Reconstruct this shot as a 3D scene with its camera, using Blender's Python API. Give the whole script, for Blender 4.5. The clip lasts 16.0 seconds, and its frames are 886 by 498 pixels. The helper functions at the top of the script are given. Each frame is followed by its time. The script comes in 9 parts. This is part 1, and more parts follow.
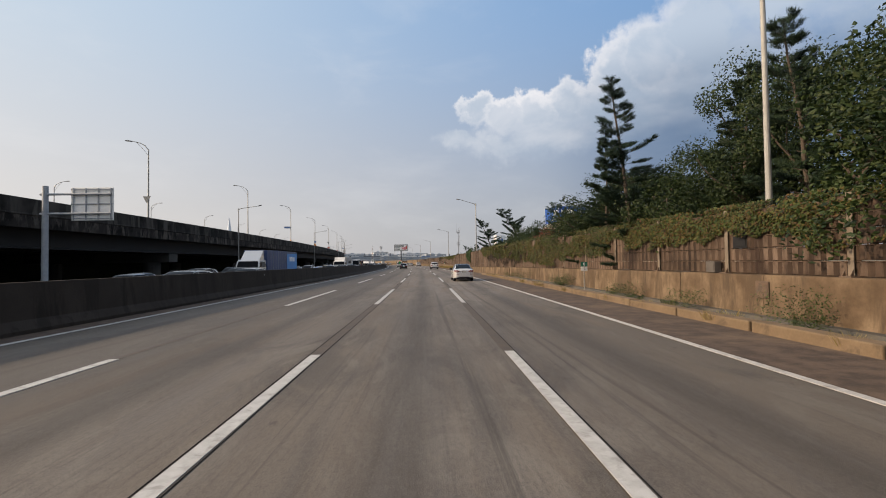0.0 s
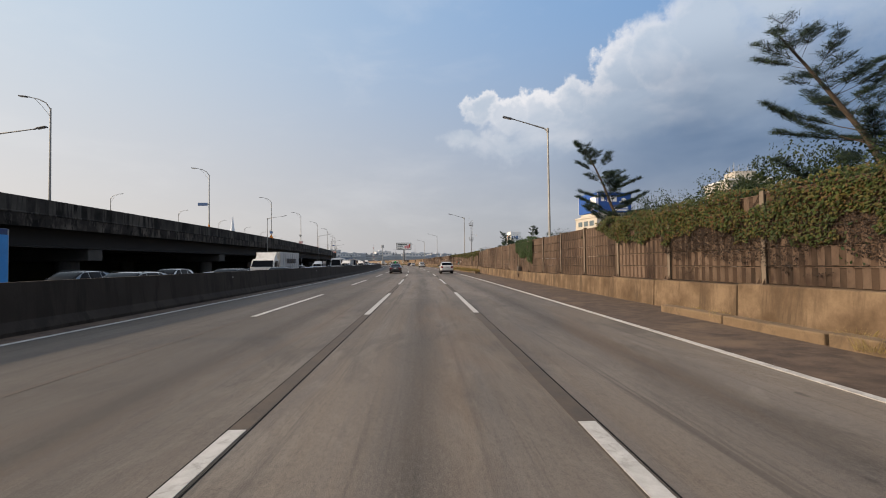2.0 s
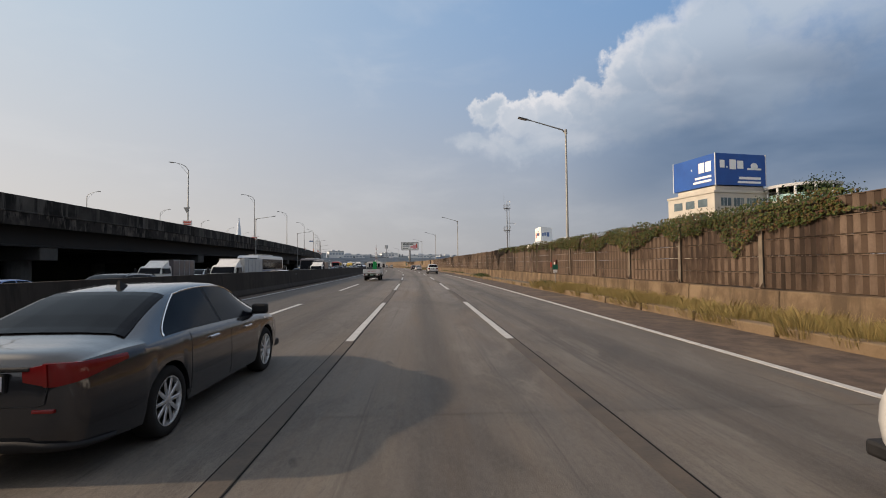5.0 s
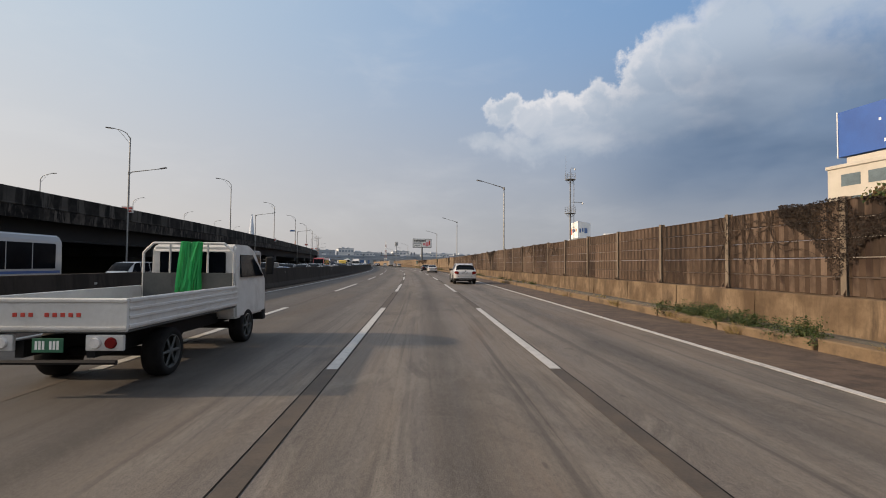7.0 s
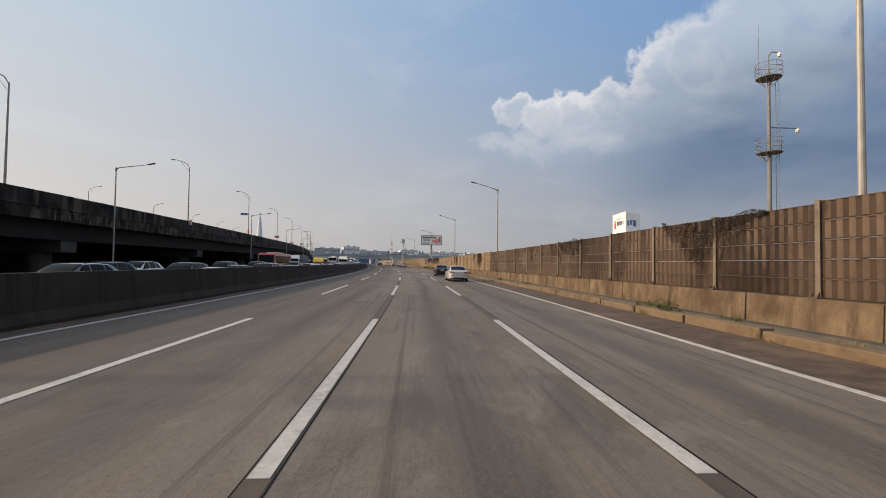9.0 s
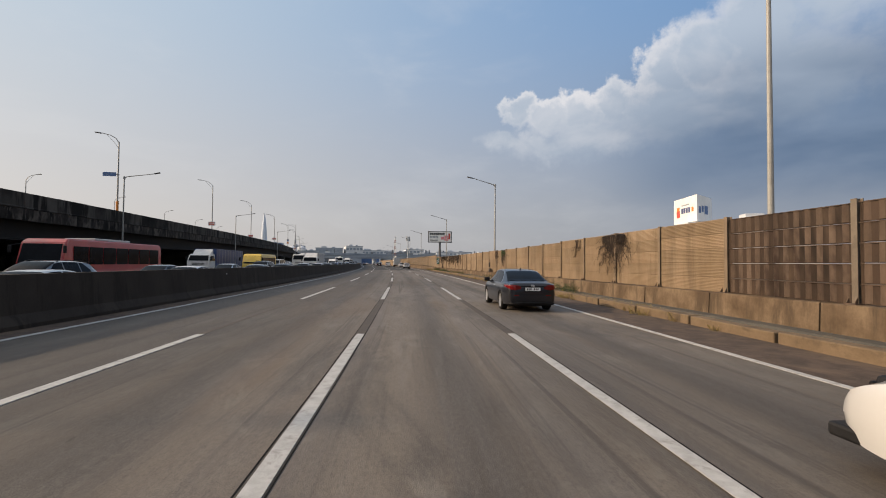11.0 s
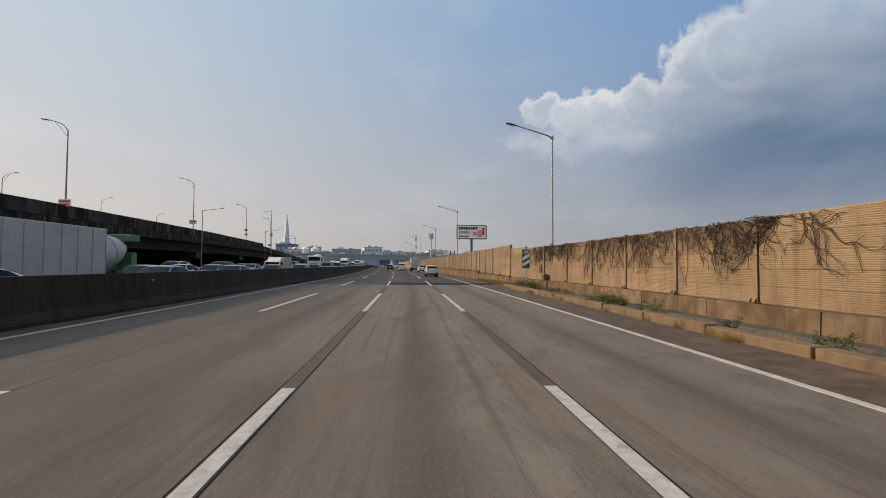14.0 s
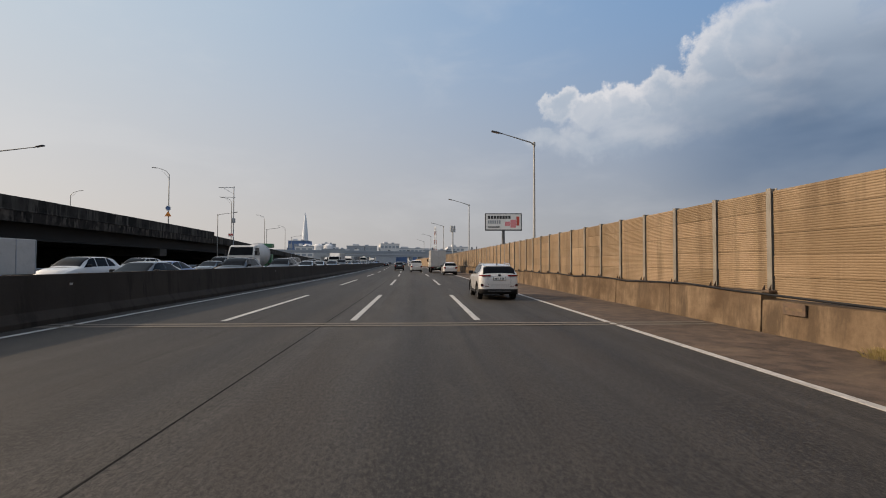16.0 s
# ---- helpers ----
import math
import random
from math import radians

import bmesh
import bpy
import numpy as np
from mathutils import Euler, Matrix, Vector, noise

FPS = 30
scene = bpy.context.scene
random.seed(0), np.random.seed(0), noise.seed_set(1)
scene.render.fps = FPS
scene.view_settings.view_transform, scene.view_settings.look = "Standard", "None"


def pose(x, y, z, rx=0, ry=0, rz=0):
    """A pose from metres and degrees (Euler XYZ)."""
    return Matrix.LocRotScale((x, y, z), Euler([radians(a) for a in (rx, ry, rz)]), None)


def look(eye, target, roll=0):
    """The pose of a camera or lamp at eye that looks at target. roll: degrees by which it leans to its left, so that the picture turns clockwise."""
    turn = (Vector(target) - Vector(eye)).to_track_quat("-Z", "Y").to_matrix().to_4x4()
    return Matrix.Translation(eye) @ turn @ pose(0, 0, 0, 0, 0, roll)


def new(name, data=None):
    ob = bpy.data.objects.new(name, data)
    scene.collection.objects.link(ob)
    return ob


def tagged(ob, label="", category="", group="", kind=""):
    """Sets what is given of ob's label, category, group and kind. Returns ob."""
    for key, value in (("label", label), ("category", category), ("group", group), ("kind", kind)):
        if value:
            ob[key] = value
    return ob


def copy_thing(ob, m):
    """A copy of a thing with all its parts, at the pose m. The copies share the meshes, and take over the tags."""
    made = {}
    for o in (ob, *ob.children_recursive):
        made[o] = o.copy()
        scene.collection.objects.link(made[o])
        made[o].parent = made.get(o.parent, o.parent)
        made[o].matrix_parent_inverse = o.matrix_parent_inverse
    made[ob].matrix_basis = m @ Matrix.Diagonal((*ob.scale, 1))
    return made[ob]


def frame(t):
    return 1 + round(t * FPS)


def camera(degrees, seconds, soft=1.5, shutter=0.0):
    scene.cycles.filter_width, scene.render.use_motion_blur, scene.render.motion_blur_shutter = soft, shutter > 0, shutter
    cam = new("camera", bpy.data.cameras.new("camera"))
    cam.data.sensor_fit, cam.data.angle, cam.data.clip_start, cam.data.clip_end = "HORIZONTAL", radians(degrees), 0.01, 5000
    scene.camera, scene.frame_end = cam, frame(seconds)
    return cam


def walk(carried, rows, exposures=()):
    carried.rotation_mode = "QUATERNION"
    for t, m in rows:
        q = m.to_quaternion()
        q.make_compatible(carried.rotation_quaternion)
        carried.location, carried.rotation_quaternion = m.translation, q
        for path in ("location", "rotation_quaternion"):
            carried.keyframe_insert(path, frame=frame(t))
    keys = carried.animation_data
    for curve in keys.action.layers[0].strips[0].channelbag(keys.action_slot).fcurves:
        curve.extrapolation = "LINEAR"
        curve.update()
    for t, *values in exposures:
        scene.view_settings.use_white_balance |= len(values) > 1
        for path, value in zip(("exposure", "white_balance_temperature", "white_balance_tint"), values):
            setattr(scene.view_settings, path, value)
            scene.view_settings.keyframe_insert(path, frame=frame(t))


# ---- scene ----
cam = camera(87.2, 16.0, soft=1.0)
PATH = [
    (0.0, (0.254, 0.007, 1.626), (0.515, 10.000, 1.905), -0.84),
    (0.5, (0.174, 10.941, 1.626), (0.400, 20.935, 1.905), -1.56),
    (1.0, (0.038, 21.953, 1.626), (0.239, 31.948, 1.891), -1.46),
    (1.5, (-0.178, 32.884, 1.626), (0.011, 42.878, 1.908), -0.94),
    (2.0, (-0.441, 43.732, 1.626), (-0.282, 53.727, 1.904), -0.75),
    (2.5, (-0.738, 54.685, 1.626), (-0.625, 64.680, 1.915), -0.70),
    (3.0, (-1.113, 65.695, 1.626), (-1.049, 75.690, 1.929), -0.70),
    (5.5, (-3.402, 118.963, 1.626), (-3.447, 128.957, 1.958), -0.35),
    (6.0, (-4.039, 129.685, 1.626), (-4.131, 139.680, 1.950), -0.02),
    (6.5, (-4.726, 140.422, 1.626), (-4.930, 150.415, 1.943), 0.29),
    (7.0, (-5.475, 151.130, 1.626), (-5.761, 161.121, 1.947), 0.47),
    (7.5, (-6.311, 162.033, 1.626), (-6.625, 172.023, 1.950), 0.70),
    (8.0, (-7.220, 172.927, 1.626), (-7.593, 182.915, 1.961), 0.91),
    (8.5, (-8.208, 183.789, 1.626), (-8.629, 193.775, 1.952), 0.95),
    (9.0, (-9.270, 194.599, 1.626), (-9.739, 204.583, 1.936), 0.76),
    (11.5, (-15.474, 247.663, 1.626), (-16.168, 257.635, 1.926), 0.41),
    (12.0, (-16.858, 258.257, 1.626), (-17.704, 268.217, 1.917), 0.34),
    (12.5, (-18.283, 268.790, 1.626), (-19.175, 278.746, 1.934), 0.30),
    (13.0, (-19.848, 279.435, 1.626), (-20.787, 289.385, 1.943), 0.36),
    (13.5, (-21.521, 290.137, 1.626), (-22.503, 300.083, 1.962), 0.32),
    (14.0, (-23.283, 300.883, 1.626), (-24.353, 310.820, 1.970), 0.42),
    (14.5, (-25.130, 311.626, 1.626), (-26.299, 321.552, 1.959), 0.38),
    (15.0, (-27.034, 322.327, 1.626), (-28.317, 332.239, 1.943), 0.25),
    (15.5, (-28.989, 332.954, 1.626), (-30.368, 342.854, 1.917), 0.09),
    (16.0, (-30.972, 343.446, 1.626), (-32.436, 353.335, 1.909), 0.15),
]
walk(cam, [(t, look(eye, target, roll)) for t, eye, target, roll in PATH],
     [(0.0, 0.16, 6500, 11.5), (2.0, 0.14, 6500, 11.5), (3.0, 0.0, 6500, 11.5), (11.0, -0.02, 6500, 11.5), (16.0, -0.10, 6500, 11.5)])

# ---- sky, sun ----
SUN_ELEVATION, SUN_AZIMUTH = 24.0, -95.5          # degrees above the horizon, degrees from +y towards +x


class Nodes:
    """Short hand for arithmetic in a node tree."""

    def __init__(self, tree):
        self.tree = tree
        tree.nodes.clear()

    def node(self, kind, **inputs):
        n = self.tree.nodes.new(kind)
        for key, value in inputs.items():
            self.put(n.inputs[int(key[1:])] if key[0] == "i" and key[1:].isdigit() else n.inputs[key.replace("_", " ")], value)
        return n

    def put(self, socket, value):
        if isinstance(value, bpy.types.NodeSocket):
            self.tree.links.new(value, socket)
        else:
            socket.default_value = value

    def math(self, op, a, b=0.0, c=0.0, clamp=False):
        n = self.tree.nodes.new("ShaderNodeMath")
        n.operation, n.use_clamp = op, clamp
        for k, v in enumerate((a, b, c)):
            self.put(n.inputs[k], v)
        return n.outputs[0]

    def ramp(self, x, a, b, lo=0.0, hi=1.0):
        n = self.tree.nodes.new("ShaderNodeMapRange")
        n.interpolation_type = "SMOOTHSTEP"
        for k, v in enumerate((x, a, b, lo, hi)):
            self.put(n.inputs[k], v)
        return n.outputs[0]

    def mix(self, f, a, b, how="MIX"):
        n = self.tree.nodes.new("ShaderNodeMix")
        n.data_type, n.blend_type = "RGBA", how
        for k, v in ((0, f), (6, a), (7, b)):
            if k and not isinstance(v, bpy.types.NodeSocket) and len(v) == 3:
                v = (*v, 1)
            self.put(n.inputs[k], v)
        return n.outputs[2]

    def noise(self, vector, scale, detail=4.0, rough=0.55, distort=0.0):
        n = self.tree.nodes.new("ShaderNodeTexNoise")
        for k, v in (("Vector", vector), ("Scale", scale), ("Detail", detail), ("Roughness", rough), ("Distortion", distort)):
            self.put(n.inputs[k], v)
        return n.outputs["Fac"]

    def combine(self, x, y, z=0.0):
        n = self.tree.nodes.new("ShaderNodeCombineXYZ")
        for k, v in enumerate((x, y, z)):
            self.put(n.inputs[k], v)
        return n.outputs[0]

    def split(self, v):
        n = self.tree.nodes.new("ShaderNodeSeparateXYZ")
        self.put(n.inputs[0], v)
        return n.outputs


def make_sky():
    world = bpy.data.worlds.new("sky")
    scene.world = world
    world.use_nodes = True
    g = Nodes(world.node_tree)
    ray = g.node("ShaderNodeTexCoord").outputs["Generated"]
    x, y, z = g.split(ray)
    az = g.math("MULTIPLY", g.math("ARCTAN2", x, y), 57.2958)
    el = g.math("MULTIPLY", g.math("ARCSINE", z), 57.2958)
    air = g.node("ShaderNodeTexSky")
    air.sky_type, air.sun_disc = "NISHITA", False
    air.sun_elevation, air.sun_rotation = radians(SUN_ELEVATION), radians(SUN_AZIMUTH)
    air.air_density, air.dust_density, air.ozone_density = 1.0, 2.5, 1.2
    blue = g.mix(1.0, air.outputs[0], (0.06, 0.06, 0.06), "MULTIPLY")
    # pale summer haze: warm towards the sun, cool grey away from it
    side = g.ramp(az, -75.0, 45.0)
    high = g.mix(side, (0.68, 0.80, 0.88), (0.19, 0.375, 0.67))
    low = g.mix(side, (0.84, 0.78, 0.72), (0.36, 0.39, 0.44))
    haze = g.mix(g.ramp(el, 0.0, 32.0), low, high)
    # the haze thins out towards the zenith
    sky = g.mix(g.ramp(el, 34.0, 62.0, 0.8, 0.62), blue, haze)
    # thin bright summer haze overhead and behind, and the glow round the veiled sun
    sky = g.mix(g.math("MULTIPLY", g.ramp(el, 36.0, 60.0), 0.85), sky, (0.62, 0.70, 0.82))
    back = g.math("MULTIPLY", g.ramp(y, 0.35, -0.5), g.ramp(el, 0.0, 14.0))
    sky = g.mix(g.math("MULTIPLY", back, 0.8), sky, (0.62, 0.66, 0.72))
    # long soft veils
    veil = g.noise(g.combine(g.math("MULTIPLY", az, 0.05), g.math("MULTIPLY", el, 0.14), 3.1), 1.0, 5.0, 0.6, 0.4)
    sky = g.mix(g.math("MULTIPLY", g.ramp(veil, 0.46, 0.74), 0.14), sky, (0.80, 0.80, 0.79))
    # cumulus, a heap of puffs; each: azimuth, elevation, width, height
    flat = g.combine(az, el, 0.0)
    curl_a, curl_b = g.noise(flat, 0.30, 5.0, 0.55), g.noise(g.combine(az, el, 31.0), 0.30, 5.0, 0.55)
    fine_a, fine_b = g.noise(g.combine(az, el, 57.0), 1.1, 5.0, 0.6), g.noise(g.combine(az, el, 83.0), 1.1, 5.0, 0.6)
    wa = g.math("ADD", az, g.math("ADD", g.math("MULTIPLY", g.math("SUBTRACT", curl_a, 0.5), 6.0), g.math("MULTIPLY", g.math("SUBTRACT", fine_a, 0.5), 1.6)))
    we = g.math("ADD", el, g.math("ADD", g.math("MULTIPLY", g.math("SUBTRACT", curl_b, 0.5), 4.5), g.math("MULTIPLY", g.math("SUBTRACT", fine_b, 0.5), 1.4)))
    heap = None
    for a, e, w, h in PUFFS:
        da = g.math("DIVIDE", g.math("SUBTRACT", wa, a), w)
        de = g.math("DIVIDE", g.math("SUBTRACT", we, e), h)
        puff = g.math("SUBTRACT", 1.0, g.math("SQRT", g.math("ADD", g.math("MULTIPLY", da, da), g.math("MULTIPLY", de, de))))
        heap = puff if heap is None else g.math("SMOOTH_MAX", heap, puff, 0.14)
    fluff = g.noise(g.combine(az, el, 91.0), 0.55, 6.0, 0.62, 0.3)
    heap = g.math("ADD", heap, g.math("MULTIPLY", g.math("SUBTRACT", fluff, 0.5), 0.34))
    edge = g.math("MAXIMUM", g.ramp(el, 20.0, 12.0, 0.22, 0.85), g.ramp(az, 18.0, 34.0, 0.22, 0.62))
    cover = g.ramp(heap, -0.02, edge)
    rim = g.ramp(heap, 0.62, 0.08)
    soft = g.noise(g.combine(g.math("MULTIPLY", az, 0.7), el, 13.0), 0.17, 5.0, 0.55, 0.4)
    light = g.math("MULTIPLY", rim, g.ramp(el, 13.5, 19.0))
    light = g.math("ADD", g.math("MULTIPLY", light, 0.66), g.math("MULTIPLY", g.ramp(soft, 0.36, 0.68), 0.40), clamp=True)
    light = g.math("SUBTRACT", light, g.math("MULTIPLY", g.ramp(az, 19.0, 40.0), 0.34), clamp=True)
    shade = g.mix(g.ramp(el, 9.0, 24.0), (0.36, 0.43, 0.52), (0.50, 0.57, 0.65))
    cloud = g.mix(light, shade, (0.88, 0.86, 0.85))
    sky = g.mix(g.math("MULTIPLY", cover, 0.84), sky, cloud)
    # a cool dark bank below the cumulus, with paler torn gaps
    bank = g.math("MULTIPLY", g.ramp(az, 11.0, 32.0), g.math("MULTIPLY", g.ramp(el, 2.0, 9.0), g.ramp(el, 25.0, 14.0)))
    veil2 = g.noise(g.combine(g.math("MULTIPLY", az, 0.055), g.math("MULTIPLY", el, 0.14), 7.7), 1.0, 4.0, 0.5, 0.4)
    sky = g.mix(g.math("MULTIPLY", bank, g.ramp(veil2, 0.30, 0.64, 0.50, 0.95)), sky, (0.115, 0.180, 0.285))
    # grey murk low on the right
    murk = g.math("MULTIPLY", g.ramp(az, 2.0, 30.0), g.ramp(el, 10.0, 3.0))
    sky = g.mix(g.math("MULTIPLY", murk, 0.6), sky, (0.33, 0.355, 0.40))
    sun_way = (math.sin(radians(SUN_AZIMUTH)) * math.cos(radians(SUN_ELEVATION)), math.cos(radians(SUN_AZIMUTH)) * math.cos(radians(SUN_ELEVATION)), math.sin(radians(SUN_ELEVATION)))
    dot = g.math("ADD", g.math("ADD", g.math("MULTIPLY", x, sun_way[0]), g.math("MULTIPLY", y, sun_way[1])), g.math("MULTIPLY", z, sun_way[2]))
    sky = g.mix(g.ramp(dot, 0.80, 1.0), sky, (3.6, 3.1, 2.5))
    # below the horizon
    sky = g.mix(g.ramp(el, 0.0, -3.0), sky, (0.22, 0.21, 0.19))
    out = g.node("ShaderNodeBackground", Color=sky, Strength=1.0)
    end = g.node("ShaderNodeOutputWorld")
    world.node_tree.links.new(out.outputs[0], end.inputs[0])


PUFFS = [
    (6.0, 18.2, 2.5, 2.5), (9.4, 17.0, 3.2, 2.2), (13.0, 17.4, 3.6, 2.9), (17.2, 17.7, 3.4, 3.3), (22.4, 20.6, 3.4, 4.3),
    (26.2, 21.6, 4.4, 4.8), (31.0, 23.0, 6.0, 6.2), (38.0, 27.0, 9.0, 7.5), (4.4, 14.3, 4.6, 1.7), (9.0, 13.8, 6.0, 2.4),
    (15.0, 14.2, 8.0, 2.8), (24.0, 16.5, 9.0, 4.2), (33.0, 18.0, 9.5, 6.5), (50.0, 28.0, 16.0, 12.0), (66.0, 24.0, 18.0, 11.0), (84.0, 20.0, 20.0, 12.0),
]
make_sky()
sun = new("sun", bpy.data.lights.new("sun", "SUN"))
sun.data.energy, sun.data.angle, sun.data.color = 3.9, radians(1.2), (1.0, 0.76, 0.52)
sun.matrix_world = look((0, 0, 0), (-math.sin(radians(SUN_AZIMUTH)) * math.cos(radians(SUN_ELEVATION)),
                                   -math.cos(radians(SUN_AZIMUTH)) * math.cos(radians(SUN_ELEVATION)),
                                   -math.sin(radians(SUN_ELEVATION))))
sun.location = (-40, 0, 60)

# ---- materials ----
def surface(name, dark, light, scale=2.0, rough=0.7, metal=0.0, bump=0.0, fine=0.0, coords="Object", stretch=(1, 1, 1),
            stain=None, stain_scale=0.4, stain_amount=0.5, vary=0.0, coat=0.0, islands=0.0, contrast=(0.3, 0.7), spec=0.5):
    """A painted, stony or earthen surface: two tones by coarse and fine noise, optional stains, relief and piece-to-piece change."""
    m = bpy.data.materials.new(name)
    m.use_nodes = True
    g = Nodes(m.node_tree)
    tc = g.node("ShaderNodeTexCoord")
    vec = tc.outputs[coords] if coords != "World" else g.node("ShaderNodeNewGeometry").outputs["Position"]
    if coords == "Object":
        info = g.node("ShaderNodeObjectInfo")
        shift = g.math("MULTIPLY", info.outputs["Random"], 37.0)
        add = g.node("ShaderNodeVectorMath")
        g.put(add.inputs[0], vec)
        g.put(add.inputs[1], g.combine(shift, g.math("MULTIPLY", shift, 1.7), shift))
        vec = add.outputs[0]
    mp = g.node("ShaderNodeMapping", Vector=vec, Scale=stretch)
    v = mp.outputs[0]
    coarse = g.noise(v, scale, 6.0, 0.6)
    grain = g.noise(v, scale * 14, 3.0, 0.6)
    f = g.math("ADD", g.math("MULTIPLY", g.ramp(coarse, *contrast), 0.75), g.math("MULTIPLY", g.ramp(grain, 0.3, 0.7), 0.25))
    col = g.mix(f, dark, light)
    if stain:
        s = g.noise(v, stain_scale, 7.0, 0.68, 0.6)
        col = g.mix(g.math("MULTIPLY", g.ramp(s, 0.5, 0.68), stain_amount), col, stain)
    if vary:
        r = g.node("ShaderNodeObjectInfo").outputs["Random"]
        col = g.mix(1.0, col, g.node("ShaderNodeCombineColor", i0=g.math("MULTIPLY_ADD", r, vary, 1 - vary / 2), i1=g.math("MULTIPLY_ADD", r, vary, 1 - vary / 2), i2=g.math("MULTIPLY_ADD", r, vary * 0.9, 1 - vary / 2)).outputs[0], "MULTIPLY")
    if islands:
        r = g.node("ShaderNodeNewGeometry").outputs["Random Per Island"]
        k = g.math("MULTIPLY_ADD", r, islands, 1 - islands / 2)
        col = g.mix(1.0, col, g.node("ShaderNodeCombineColor", i0=k, i1=k, i2=k).outputs[0], "MULTIPLY")
    b = g.node("ShaderNodeBsdfPrincipled", Base_Color=col, Metallic=metal)
    b.inputs["Specular IOR Level"].default_value = spec
    swing = 0.03 if coat else 0.25
    g.put(b.inputs["Roughness"], g.math("MULTIPLY_ADD", coarse, swing, rough - swing / 2, clamp=True))
    if coat:
        b.inputs["Coat Weight"].default_value, b.inputs["Coat Roughness"].default_value = coat, 0.06
    if bump:
        h = g.math("ADD", g.math("MULTIPLY", coarse, 0.6), g.math("MULTIPLY", grain, 0.4))
        bp = g.node("ShaderNodeBump", Strength=bump, Distance=0.02, Height=h)
        g.put(b.inputs["Normal"], bp.outputs[0])
    end = g.node("ShaderNodeOutputMaterial")
    m.node_tree.links.new(b.outputs[0], end.inputs[0])
    return m


def leafy(name, tones, rough=0.6):
    """Leaves whose tone changes from leaf to leaf, a little light coming through."""
    m = bpy.data.materials.new(name)
    m.use_nodes = True
    g = Nodes(m.node_tree)
    r = g.node("ShaderNodeNewGeometry").outputs["Random Per Island"]
    ramp = g.node("ShaderNodeValToRGB", Fac=r)
    els = ramp.color_ramp.elements
    while len(els) < len(tones):
        els.new(0.5)
    for k, c in enumerate(tones):
        els[k].position, els[k].color = k / (len(tones) - 1), (*c, 1)
    patch = g.noise(g.node("ShaderNodeTexCoord").outputs["Object"], 0.6, 3.0)
    col = g.mix(g.ramp(patch, 0.35, 0.7, 0.0, 0.5), ramp.outputs[0], tones[0])
    b = g.node("ShaderNodeBsdfPrincipled", Base_Color=col, Roughness=rough)
    b.inputs["Specular IOR Level"].default_value = 0.3
    t = g.node("ShaderNodeBsdfTranslucent", Color=col)
    mixer = g.node("ShaderNodeMixShader", i0=0.22)
    m.node_tree.links.new(b.outputs[0], mixer.inputs[1])
    m.node_tree.links.new(t.outputs[0], mixer.inputs[2])
    end = g.node("ShaderNodeOutputMaterial")
    m.node_tree.links.new(mixer.outputs[0], end.inputs[0])
    return m


